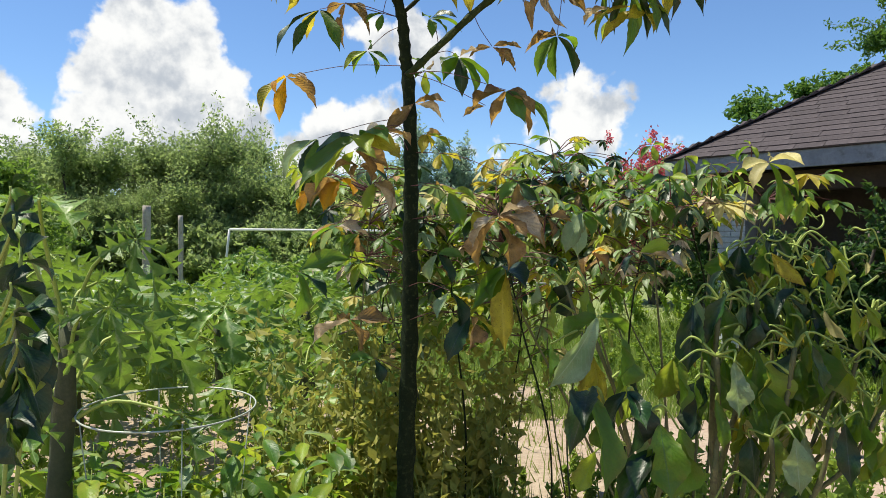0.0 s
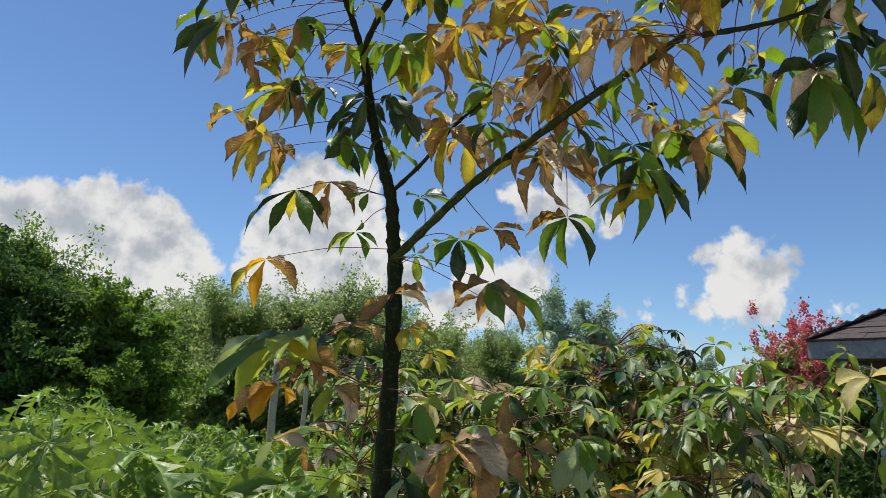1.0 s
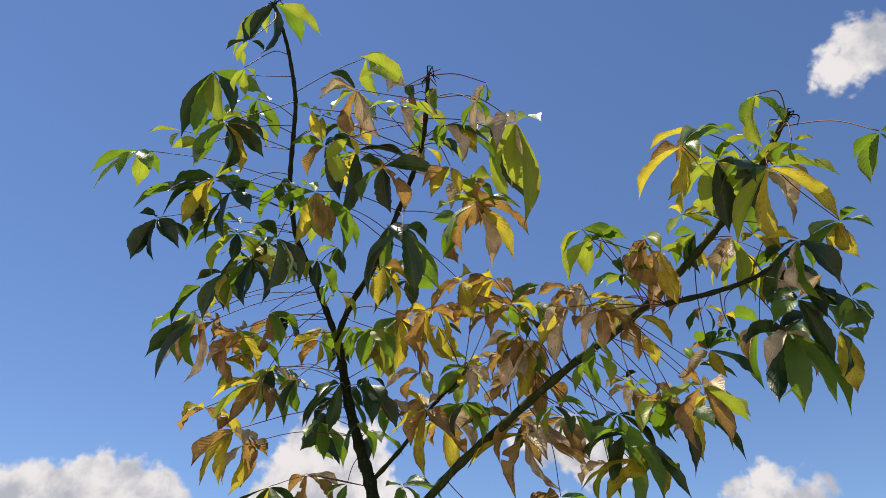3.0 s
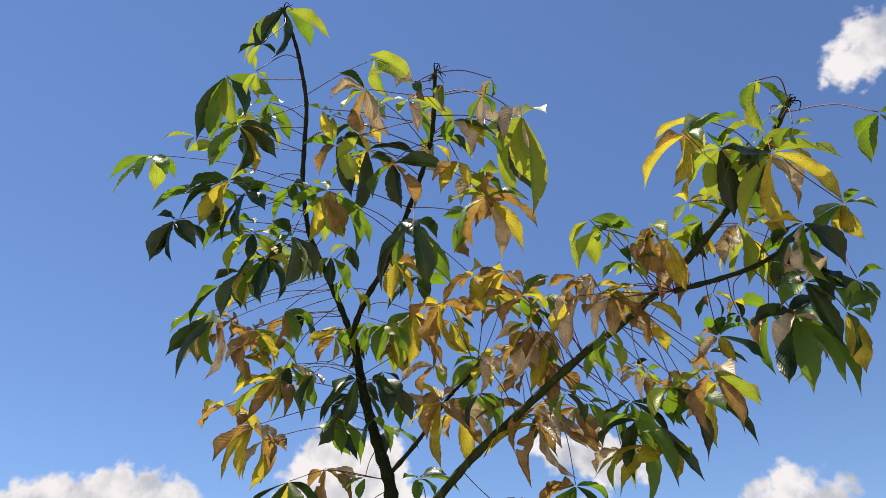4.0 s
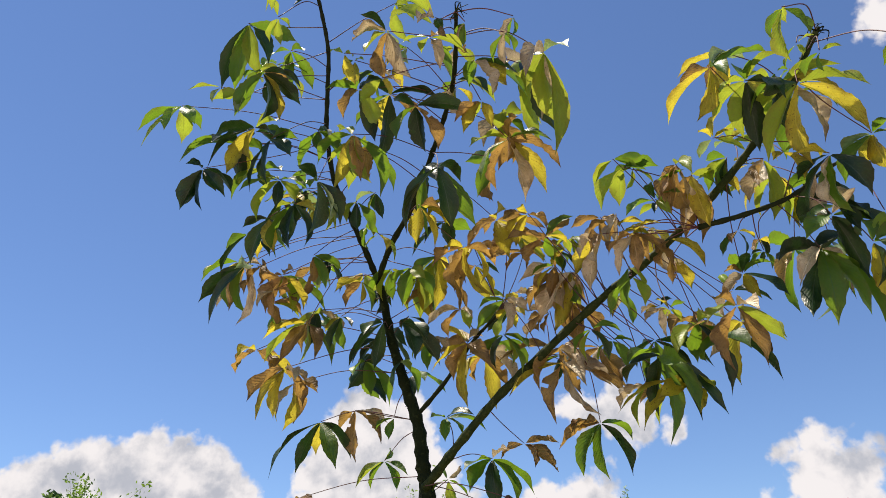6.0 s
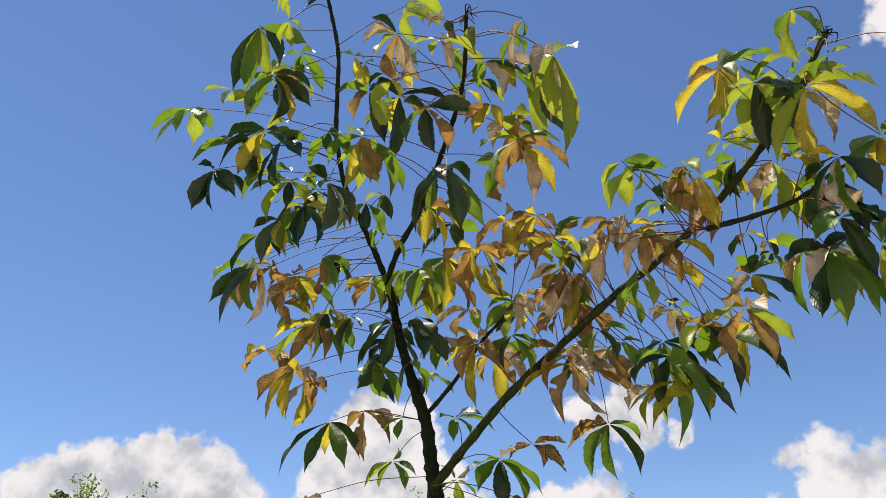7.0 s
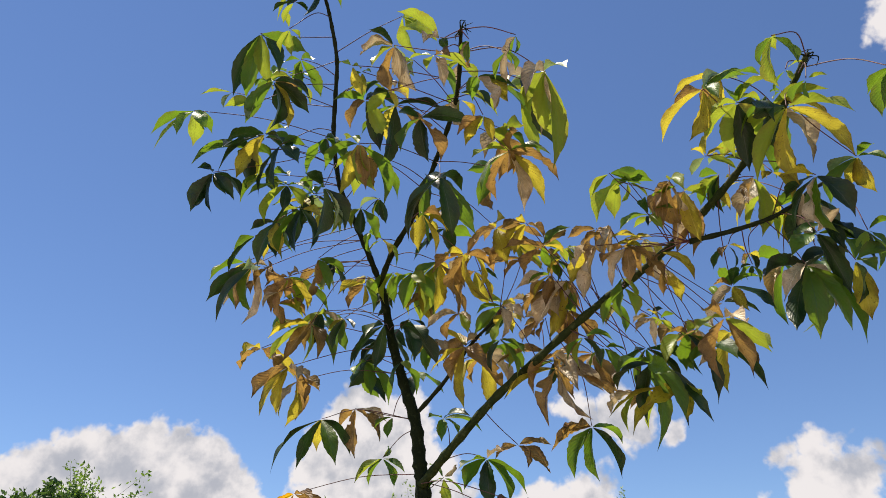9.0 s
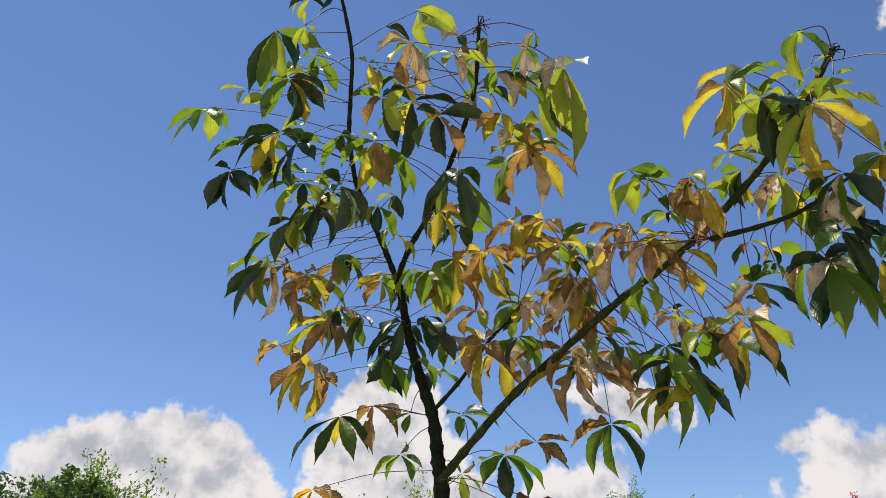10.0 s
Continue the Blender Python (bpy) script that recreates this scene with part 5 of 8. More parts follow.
leaf((0.133, 2.516, 2.137), (0.059, 2.385, 2.211), "brown", -8.10, 4.46, -3.01, "brown", 3.23, -3.56, -7.95, "brown", 8.89, 3.23, -8.32, "brown", 10.43, -2.16, -1.24)
leaf((0.018, 2.595, 2.120), (-0.176, 2.480, 2.250), "green", -6.12, -5.69, -10.48, "dark", 1.12, 0.41, -15.02, "green", 5.93, 3.94, -13.72, "green", 11.51, 4.46, -10.98, "green", -7.10, -8.59, -4.83, "tan", 6.82, -7.94, 0.06)
leaf((-0.088, 2.464, 2.221), (-0.195, 2.494, 2.200), "green", -2.59, -7.72, -1.91, "green", 0.79, -4.03, -8.39, "green", 5.86, -3.16, -6.50, "dark", 9.46, -3.09, -0.92, "green", 11.54, 4.18, -4.26)
leaf((-0.106, 2.536, 2.057), (-0.184, 2.514, 2.067), "green", -5.73, 1.40, 4.57, "green", -3.60, -4.65, -4.29, "lime", 0.80, 1.96, -9.40, "green", 6.14, 0.54, -5.95, "tan", 2.87, 4.31, 4.81)
leaf((-0.313, 2.547, 2.131), (-0.195, 2.494, 2.200), "lime", -8.70, -1.76, -7.91, "green", -5.72, 3.19, -7.72, "green", 2.09, 5.44, -8.78, "green", 8.01, -0.61, -5.34, "green", -0.76, 5.54, 4.94)
leaf((-0.459, 2.383, 2.224), (-0.200, 2.490, 2.232), "dark", -14.20, -3.05, -16.77, "dark", -10.66, 6.26, -13.65, "yellow", -6.52, 11.48, -7.24, "green", 7.25, -2.90, -15.36, "dark", 4.35, 14.22, -8.81)
leaf((-0.384, 2.464, 2.274), (-0.248, 2.400, 2.476), "brown", -0.67, 4.03, -15.28, "brown", -8.04, 6.28, -4.57, "brown", 8.28, 2.11, -10.96, "tan", 7.60, 10.03, -2.51)
leaf((-0.499, 2.210, 2.340), (-0.243, 2.410, 2.449), "brown", -7.74, -5.93, -11.08, "yellow", -8.25, 0.55, -14.73, "yellow", -2.14, -0.09, -15.00, "brown", 1.15, 10.57, -8.98, "tan", 1.22, 11.35, -1.78, "tan", 6.41, -5.22, -6.35)
leaf((-0.454, 2.239, 2.489), (-0.272, 2.233, 2.705), "lime", -12.56, -1.64, -12.12, "brown", -6.90, -3.12, -13.49, "lime", -0.57, -2.15, -13.95, "brown", 3.76, -1.11, -12.97, "green", 6.83, 4.46, -13.31, "yellow", -9.78, -8.53, -7.59, "lime", 0.76, 9.11, 6.01)
leaf((-0.296, 2.140, 2.445), (-0.253, 2.340, 2.589), "dark", 4.29, -1.77, -4.84, "green", -0.32, 3.90, -8.87, "dark", -4.08, 2.09, -8.79, "yellow", -6.38, 3.12, -2.80)
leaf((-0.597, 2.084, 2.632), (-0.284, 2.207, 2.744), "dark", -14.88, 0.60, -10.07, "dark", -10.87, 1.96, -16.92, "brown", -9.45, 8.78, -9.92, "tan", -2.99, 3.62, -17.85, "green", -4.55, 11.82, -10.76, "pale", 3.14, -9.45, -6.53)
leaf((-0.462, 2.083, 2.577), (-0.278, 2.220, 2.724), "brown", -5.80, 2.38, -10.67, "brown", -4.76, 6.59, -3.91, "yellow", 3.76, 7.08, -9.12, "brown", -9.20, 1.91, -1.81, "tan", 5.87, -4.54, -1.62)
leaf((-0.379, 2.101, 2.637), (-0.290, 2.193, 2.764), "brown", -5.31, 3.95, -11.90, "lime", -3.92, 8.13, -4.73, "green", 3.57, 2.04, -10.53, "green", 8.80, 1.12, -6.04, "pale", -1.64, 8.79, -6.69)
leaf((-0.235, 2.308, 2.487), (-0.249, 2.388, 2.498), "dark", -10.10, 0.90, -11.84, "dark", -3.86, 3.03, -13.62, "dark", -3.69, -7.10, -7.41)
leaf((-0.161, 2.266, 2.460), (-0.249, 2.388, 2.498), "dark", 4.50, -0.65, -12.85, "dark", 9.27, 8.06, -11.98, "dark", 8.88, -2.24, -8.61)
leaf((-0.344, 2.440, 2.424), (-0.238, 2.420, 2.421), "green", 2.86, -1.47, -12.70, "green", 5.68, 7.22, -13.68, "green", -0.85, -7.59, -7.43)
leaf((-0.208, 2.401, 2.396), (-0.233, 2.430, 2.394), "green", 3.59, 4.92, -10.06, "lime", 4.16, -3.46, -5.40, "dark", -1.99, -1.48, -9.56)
leaf((0.025, 2.311, 2.388), (0.044, 2.380, 2.435), "yellow", -9.07, -6.43, -10.23, "yellow", -1.86, 5.87, -17.69, "brown", -7.04, 9.60, -7.78, "brown", 7.96, -3.95, -10.13, "brown", 10.12, 6.85, -12.44, "yellow", -8.50, 5.53, 6.98, "brown", -11.14, 6.78, 0.33, "tan", 2.67, 9.87, 5.25)
leaf((0.165, 2.189, 2.449), (0.084, 2.360, 2.460), "green", -8.66, 1.55, -7.48, "tan", -0.60, 0.69, -9.94, "tan", 6.74, -1.52, -5.71, "green", -6.61, -4.55, -4.29, "yellow", 2.59, 6.41, 2.20)
leaf((0.142, 2.261, 2.379), (0.104, 2.350, 2.473), "dark", -3.70, 5.80, -8.16, "lime", 0.56, 7.34, -6.84, "green", 7.34, -1.63, -6.09, "green", -6.42, 5.68, -4.17, "green", 3.65, 4.78, -10.72)
leaf((0.389, 2.107, 2.299), (0.342, 2.271, 2.388), "dark", 3.17, 3.05, -7.55, "lime", -1.79, 2.82, -7.71, "green", -4.50, 0.58, -6.51, "green", 7.21, 2.67, -0.98)
leaf((-0.096, 2.165, 2.583), (-0.210, 2.251, 2.671), "green", -6.42, -2.61, -9.72, "lime", 0.99, 6.72, -12.44, "green", 6.05, 1.84, -10.09, "green", -5.09, 6.96, -8.79, "lime", 5.61, -3.31, -6.66)
leaf((-0.273, 2.219, 2.593), (-0.257, 2.287, 2.645), "brown", -6.26, 2.75, -6.85, "yellow", -0.52, -0.20, -8.74, "green", 1.05, 5.21, -9.25, "yellow", -7.02, -3.94, -4.78)
leaf((0.506, 2.047, 2.395), (0.510, 2.207, 2.480), "lime", 1.82, -0.74, -8.93, "green", -6.48, 3.80, -8.58)
leaf((-0.183, 2.124, 2.686), (-0.160, 2.199, 2.712), "lime", -2.92, -3.06, -5.57, "yellow", 2.56, -0.28, -6.49, "lime", 2.79, 5.44, -7.21, "green", -1.16, -6.53, 0.40)
leaf((0.315, 2.151, 2.510), (0.412, 2.245, 2.430), "green", -6.00, -3.74, -4.50, "yellow", -5.26, -0.06, -7.96, "brown", -2.97, 5.97, -6.96, "tan", -10.41, 0.39, -3.50)
leaf((0.003, 2.325, 2.506), (0.044, 2.380, 2.435), "tan", -10.14, -0.79, -4.67, "brown", -3.71, 0.14, -9.20, "lime", 3.15, -0.94, -7.93, "tan", 4.60, -2.88, -5.23)
leaf((-0.094, 2.361, 2.443), (-0.081, 2.440, 2.323), "yellow", -6.99, 2.31, -5.68, "green", -2.66, 3.02, -9.59, "tan", 5.71, -0.81, -5.62)
leaf((0.278, 2.250, 2.423), (0.377, 2.258, 2.409), "brown", -6.19, 1.50, -5.46, "brown", -2.05, -0.32, -6.75, "tan", -5.87, -3.62, -0.81)
leaf((-0.251, 2.459, 2.237), (-0.218, 2.458, 2.317), "green", -5.93, -1.04, -4.20, "green", -2.02, 1.14, -6.55)
leaf((-0.214, 1.513, 3.061), (-0.282, 1.713, 3.423), "lime", -3.76, 2.20, -4.64, "dark", -5.93, -0.20, -2.42, "dark", 1.38, 4.93, 0.93, "green", 3.17, -4.20, 4.49)
leaf((-0.280, 1.700, 3.441), (-0.284, 1.700, 3.434), "dark", -8.46, 0.63, -14.51, "lime", -8.10, 11.32, 1.59, "green", 1.71, 16.30, -1.45, "lime", 12.32, 7.12, -9.46, "lime", -15.18, 6.57, -12.31, "dark", -4.95, 4.47, -15.51)
leaf((-0.602, 2.520, 2.030), (-0.184, 2.514, 2.067), "yellow", -8.30, -3.17, -14.65, "orange", -2.67, 0.65, -16.48, "brown", 10.26, 3.96, -10.96, "orange", -1.55, -9.09, -8.39, "brown", 9.29, -4.32, -4.45)
leaf((-0.145, 2.450, 1.921), (-0.178, 2.520, 1.885), "brown", -10.22, -3.15, -11.15, "tan", 10.77, 6.89, -5.68, "brown", 11.28, -3.14, -0.06)
leaf((0.162, 2.300, 1.936), (-0.178, 2.500, 2.035), "brown", -10.91, 8.82, -5.37, "brown", -4.30, 10.54, -10.62, "green", 5.56, -7.94, -12.41, "green", 15.13, 4.51, -15.06, "brown", 8.59, 9.30, -13.60, "brown", 8.66, -7.85, -9.96)
leaf((-0.290, 2.050, 1.753), (-0.177, 2.520, 1.823), "green", -15.83, -10.82, -16.74, "lime", -13.03, 0.95, -16.44, "yellow", 12.84, -7.96, -7.10, "lime", 4.33, -13.48, -7.31, "dark", -14.24, 5.05, -9.80, "green", 9.91, -10.72, -4.20)
leaf((-0.321, 2.200, 1.729), (-0.177, 2.520, 1.823), "brown", 5.42, -1.62, -9.73, "lime", -2.63, 5.44, -7.53, "brown", 10.93, 2.53, -6.18, "lime", 7.49, -4.27, -3.54)
leaf((-0.368, 2.200, 1.635), (-0.176, 2.520, 1.699), "orange", -4.34, -4.79, -10.35, "brown", -8.50, -4.35, -9.38, "orange", 4.78, -5.35, -5.68, "brown", -8.74, 1.84, -5.02)
leaf((-0.313, 2.250, 1.687), (-0.176, 2.520, 1.699), "brown", -8.55, -3.65, -3.55, "brown", 8.37, 2.20, -3.12, "brown", 4.08, -2.55, -6.22, "brown", -1.37, -5.26, -5.09)
leaf((-0.495, 2.200, 1.349), (-0.183, 2.520, 1.334), "green", -2.37, -3.25, -16.09, "dark", 9.66, -4.48, -8.71, "green", 15.56, 4.56, 3.69)
leaf((-0.335, 2.200, 1.197), (-0.184, 2.520, 1.151), "tan", -11.47, -4.61, -7.54, "brown", 2.54, 2.94, -11.36, "brown", 13.32, 2.20, -2.03, "brown", -3.14, -8.71, 0.81)
leaf((-0.235, 2.350, 1.811), (-0.178, 2.520, 1.947), "tan", -7.61, 2.41, -0.60, "brown", -4.32, -4.74, -4.02, "brown", 8.49, 1.75, -4.97)
leaf((0.126, 2.250, 1.513), (-0.180, 2.520, 1.517), "brown", -5.47, -0.48, -16.42, "brown", 3.22, -1.29, -17.52, "brown", 15.81, -1.26, -9.86, "brown", 11.98, 6.97, -3.55, "yellow", -7.91, 9.07, -3.82)
leaf((-0.062, 2.400, 1.401), (-0.182, 2.520, 1.395), "pale", -2.56, 1.44, -10.28, "dark", 5.33, -0.75, -10.87, "green", 8.97, -3.97, -1.29)
leaf((0.161, 2.350, 1.358), (-0.184, 2.520, 1.212), "green", -5.30, -15.89, -9.93, "dark", 5.41, -16.41, -6.46, "yellow", -0.03, -4.77, -28.23, "green", -11.80, -13.69, -13.46)
leaf((0.046, 2.300, 1.201), (-0.184, 2.520, 1.151), "dark", -7.71, -3.67, -15.06, "brown", -1.22, -8.82, -10.98, "yellow", 7.97, 3.36, -11.44)
leaf((0.109, 2.500, 1.924), (-0.182, 2.516, 2.048), "brown", -8.20, -0.84, -4.27)
leaf((-0.274, 2.350, 1.639), (-0.177, 2.520, 1.638), "lime", -3.46, -3.27, -10.31, "tan", 4.38, 0.84, -11.86, "brown", 6.99, 4.90, -6.61)
leaf((-0.026, 2.350, 1.607), (-0.177, 2.520, 1.638), "green", -3.48, 3.05, -10.07, "green", 5.18, 0.17, -11.74, "lime", 8.80, -4.34, -3.40)
leaf((-0.320, 2.300, 1.471), (-0.182, 2.520, 1.395), "green", -5.84, 0.92, -6.62, "brown", 2.66, 3.91, -6.71, "green", -2.81, -1.30, -9.75)
leaf((-0.217, 2.300, 1.309), (-0.183, 2.520, 1.273), "dark", -7.76, -2.05, -4.67, "green", -2.72, -2.50, -7.74, "dark", -6.09, -3.54, 3.59)
leaf((-0.020, 2.300, 1.280), (-0.183, 2.520, 1.273), "pale", -4.40, -5.41, -8.84, "dark", 3.47, -1.92, -12.34, "green", 8.51, -5.18, -2.35)
leaf((0.213, 2.400, 1.644), (-0.177, 2.520, 1.761), "green", -7.03, -3.02, -7.07, "brown", 0.01, 0.10, -12.04, "dark", 6.68, -3.78, -6.96)
leaf((-0.259, 2.200, 1.077), (-0.187, 2.520, 0.976), "green", -5.80, -1.16, -5.78, "dark", 2.09, -1.92, -8.41, "green", -8.81, -2.18, -1.13)
leaf((-0.236, 2.350, 1.777), (-0.177, 2.520, 1.823), "green", -2.79, -6.98, -3.97, "lime", -3.94, 3.15, -7.65, "yellow", 5.06, -2.88, -6.59, "dark", -8.57, -3.98, -6.61)
leaf((-0.104, 2.500, 1.825), (-0.178, 2.520, 1.885), "brown", 6.03, 6.59, 0.50, "yellow", 1.48, 6.09, -5.69, "lime", 9.12, 3.35, -5.92, "yellow", -1.30, -4.46, -7.99)
leaf((-0.050, 2.600, 1.768), (-0.177, 2.520, 1.823), "yellow", -2.12, -3.24, -6.44, "lime", 3.33, 1.20, -7.77, "yellow", 7.90, 2.40, -3.00)
leaf((-0.435, 2.200, 1.765), (-0.178, 2.520, 1.885), "pale", -10.17, -2.23, -13.43, "green", 0.93, 1.24, -16.42, "dark", -3.13, -4.70, -13.76)
leaf((-0.459, 2.200, 1.608), (-0.176, 2.520, 1.699), "orange", -3.74, -1.13, -8.25, "orange", 3.57, -3.51, -4.03, "orange", -2.71, 3.23, -5.48)
leaf((-0.392, 2.250, 1.489), (-0.181, 2.520, 1.456), "pale", -4.38, 2.21, -8.89, "yellow", 1.25, 6.98, -2.66, "tan", 11.37, 2.37, -3.54)
leaf((-0.438, 1.870, 3.204), (-0.302, 1.953, 3.157), "green", -11.54, 4.24, -5.59, "dark", -4.83, 9.00, -11.67, "lime", 2.91, 12.32, -5.67, "green", 10.25, 1.89, -5.66, "green", -0.82, -6.55, -7.10)
leaf((-0.661, 1.910, 3.208), (-0.312, 1.980, 3.117), "lime", -8.86, -4.37, -2.77, "pale", -1.31, -0.95, -7.37)
leaf((-0.548, 1.907, 2.943), (-0.331, 2.073, 2.951), "dark", -2.56, -10.41, -6.39, "green", -15.79, -6.09, -7.00, "yellow", -6.78, 10.84, -4.04, "lime", -3.60, 12.10, -1.67, "green", 8.96, -1.69, -7.60)
leaf((-0.484, 1.880, 2.958), (-0.331, 2.060, 2.979), "dark", -9.12, 2.32, -9.84, "dark", -6.25, 1.70, -10.58, "green", 9.44, 0.02, -3.45, "dark", 0.64, 9.15, 1.55)
leaf((-0.489, 1.947, 2.866), (-0.329, 2.100, 2.894), "lime", -4.83, -4.38, -7.89, "green", -9.57, 0.43, -8.75, "lime", 3.30, -0.91, -8.03, "green", 7.75, -1.81, -3.49, "dark", -3.43, 7.89, -0.73)
leaf((-0.599, 2.079, 2.740), (-0.308, 2.153, 2.821), "dark", -8.74, 1.69, -11.99, "yellow", -2.05, 10.09, -3.35, "dark", 7.55, 1.90, -8.47, "green", -2.61, -5.95, -8.48)
leaf((-0.481, 2.060, 2.835), (-0.319, 2.127, 2.857), "green", -1.43, 8.67, -13.74, "dark", 0.87, 4.55, -13.62, "dark", -6.26, 8.83, -8.42, "lime", -0.75, -7.98, -6.44, "yellow", 9.48, -1.90, -5.35)
leaf((-0.396, 2.053, 2.846), (-0.319, 2.127, 2.857), "green", 2.32, -9.60, -0.23, "dark", -5.21, 6.69, 2.87, "pale", -3.47, 9.94, -5.09, "dark", 7.50, 9.98, -8.55, "dark", -7.20, 7.43, -7.45)
leaf((-0.215, 2.163, 2.866), (-0.297, 2.180, 2.783), "lime", -1.98, 1.05, -7.16, "dark", -2.19, 5.66, -3.27, "dark", 0.68, 5.14, -6.99, "pale", -7.32, 0.90, -2.12)
leaf((-0.165, 1.954, 2.886), (-0.022, 2.064, 2.826), "lime", -8.11, 7.47, -9.30, "lime", -12.77, 2.69, -1.59, "lime", 0.01, -7.27, -6.25, "brown", 1.03, 1.32, -12.37, "green", 5.02, 10.59, -11.00)
leaf((0.047, 1.775, 2.827), (0.130, 1.838, 2.929), "green", -5.02, 0.20, -10.28, "dark", -0.43, 9.89, -7.64, "brown", 3.19, 8.91, -9.34, "dark", 13.13, 4.74, -1.17, "dark", -3.07, -7.91, -3.73)
leaf((0.009, 1.817, 3.083), (0.119, 1.859, 2.926), "tan", -8.40, 4.34, -0.01, "green", -4.23, -3.68, -6.55, "pale", 0.90, -1.20, -7.83, "yellow", -8.05, 4.85, -0.29, "yellow", -3.73, 7.65, -8.90)
leaf((-0.121, 1.892, 3.103), (-0.307, 1.967, 3.137), "dark", -4.00, -1.17, -5.44, "green", -6.56, 2.19, -5.10, "brown", 0.73, 5.55, 1.24, "tan", 4.80, 0.22, -4.04)
leaf((-0.116, 1.747, 3.006), (0.119, 1.859, 2.926), "lime", 3.23, -1.08, -2.11, "green", -2.48, -2.05, -3.13, "yellow", -0.75, 4.16, -4.35)
leaf((-0.190, 2.080, 2.934), (-0.319, 2.127, 2.857), "green", -5.03, -1.13, -3.67, "green", 1.87, 4.63, -4.96, "brown", 4.47, 2.09, -3.60)
leaf((0.157, 1.767, 2.987), (0.155, 1.774, 2.937), "lime", -4.51, -2.56, -3.87, "lime", -2.03, -1.99, -4.85, "brown", 3.67, -1.13, -4.19, "lime", 4.43, 3.04, -5.14, "tan", -1.46, 5.71, -6.12)
leaf((0.136, 1.857, 2.964), (0.119, 1.859, 2.926), "tan", 0.47, 3.80, -10.12, "lime", 9.24, 6.92, -5.40, "dark", 8.61, 1.92, -6.14, "lime", 7.46, 0.78, -6.65, "green", -4.30, 7.04, 1.14)
leaf((0.334, 1.645, 2.916), (0.207, 1.600, 2.924), "green", -1.91, 4.89, -4.94, "tan", -3.10, 2.40, -5.04, "green", -0.76, 0.96, -5.31)
leaf((0.322, 1.933, 3.060), (0.140, 1.817, 2.933), "dark", 6.06, -8.78, -10.58, "tan", -4.37, -9.02, -11.44, "lime", -9.14, 11.27, 6.28, "lime", -0.11, 16.29, -18.96, "lime", 0.40, 18.52, -9.77)
leaf((0.167, 2.099, 2.870), (0.015, 2.024, 2.866), "green", -8.85, 5.57, 3.98, "green", -4.53, 1.09, -12.90, "brown", -0.37, 3.21, -13.71, "brown", -2.80, 11.03, -8.44, "brown", 14.72, 5.81, -4.93)
leaf((0.132, 1.879, 2.958), (0.108, 1.880, 2.922), "yellow", -1.61, 4.52, -5.46, "yellow", -2.66, -1.29, -4.39, "yellow", 2.63, 4.60, -4.38, "brown", -4.91, 1.02, -4.31)
leaf((-0.007, 2.022, 2.822), (-0.022, 2.064, 2.826), "green", -2.63, 11.21, -17.62, "dark", -6.25, 13.16, -9.41, "dark", 6.87, 14.74, -6.11, "dark", 6.08, -4.24, -11.29)
leaf((-0.123, 2.189, 2.791), (-0.139, 2.180, 2.725), "yellow", 1.80, 6.34, -9.01, "yellow", 2.67, 3.82, -9.45, "yellow", 8.90, 6.01, -4.84, "brown", 3.55, 7.66, 0.47)
leaf((0.180, 2.227, 2.682), (0.125, 2.340, 2.485), "brown", -4.46, -3.15, -9.68, "lime", 3.90, -1.41, -10.25, "brown", 12.43, 2.88, -5.30, "lime", 9.97, 6.52, -9.05, "yellow", 2.25, -5.14, -7.21)
leaf((0.068, 2.263, 2.675), (0.125, 2.340, 2.485), "tan", -8.30, -0.31, -7.20, "brown", -3.87, 4.54, -10.02, "brown", 8.14, -1.06, -4.85, "yellow", 0.08, 5.76, -10.57, "yellow", -0.60, -4.62, -5.80)
leaf((-0.113, 2.320, 2.646), (-0.253, 2.332, 2.597), "brown", -3.12, 11.65, -0.98, "yellow", -0.15, 11.57, -11.88, "brown", 11.78, 9.37, -11.93, "lime", -4.20, 10.76, -11.49, "lime", -10.25, 8.09, -0.69)
leaf((0.209, 2.333, 2.668), (0.125, 2.340, 2.485), "brown", -11.25, -1.13, -1.65, "brown", 5.96, -1.79, -5.87, "yellow", 7.03, 5.25, 1.50, "brown", -5.50, -2.22, -6.93, "green", 6.26, 2.39, 6.06)
leaf((0.319, 2.253, 2.541), (0.377, 2.258, 2.409), "brown", -10.16, 3.23, -9.34, "tan", -0.04, -0.24, -12.27, "brown", -7.36, 4.87, -12.17, "tan", 2.36, -3.95, -9.02, "green", 3.45, -1.42, -10.99)
leaf((0.494, 2.037, 2.558), (0.543, 2.195, 2.496), "tan", -2.10, -3.91, -5.52, "brown", -8.38, 4.42, -1.59, "tan", 0.39, 5.44, -9.89, "brown", 0.32, 7.62, -3.35, "tan", -3.04, -0.96, -8.04)
leaf((0.579, 2.238, 2.629), (0.575, 2.182, 2.513), "yellow", -0.22, -1.04, -11.48, "brown", -5.15, 8.51, 0.68, "yellow", 3.06, -2.50, -10.23, "tan", 3.90, 6.47, -12.93, "brown", 0.84, 9.95, -4.81)
leaf((0.566, 2.013, 2.483), (0.681, 2.060, 2.505), "yellow", -7.35, -0.24, 0.75, "lime", -4.27, 2.80, 1.94)
leaf((0.609, 2.099, 2.456), (0.681, 2.060, 2.505), "yellow", 3.45, 3.59, -8.11, "yellow", 2.90, -1.27, -6.71, "brown", -1.06, -0.12, -7.65)
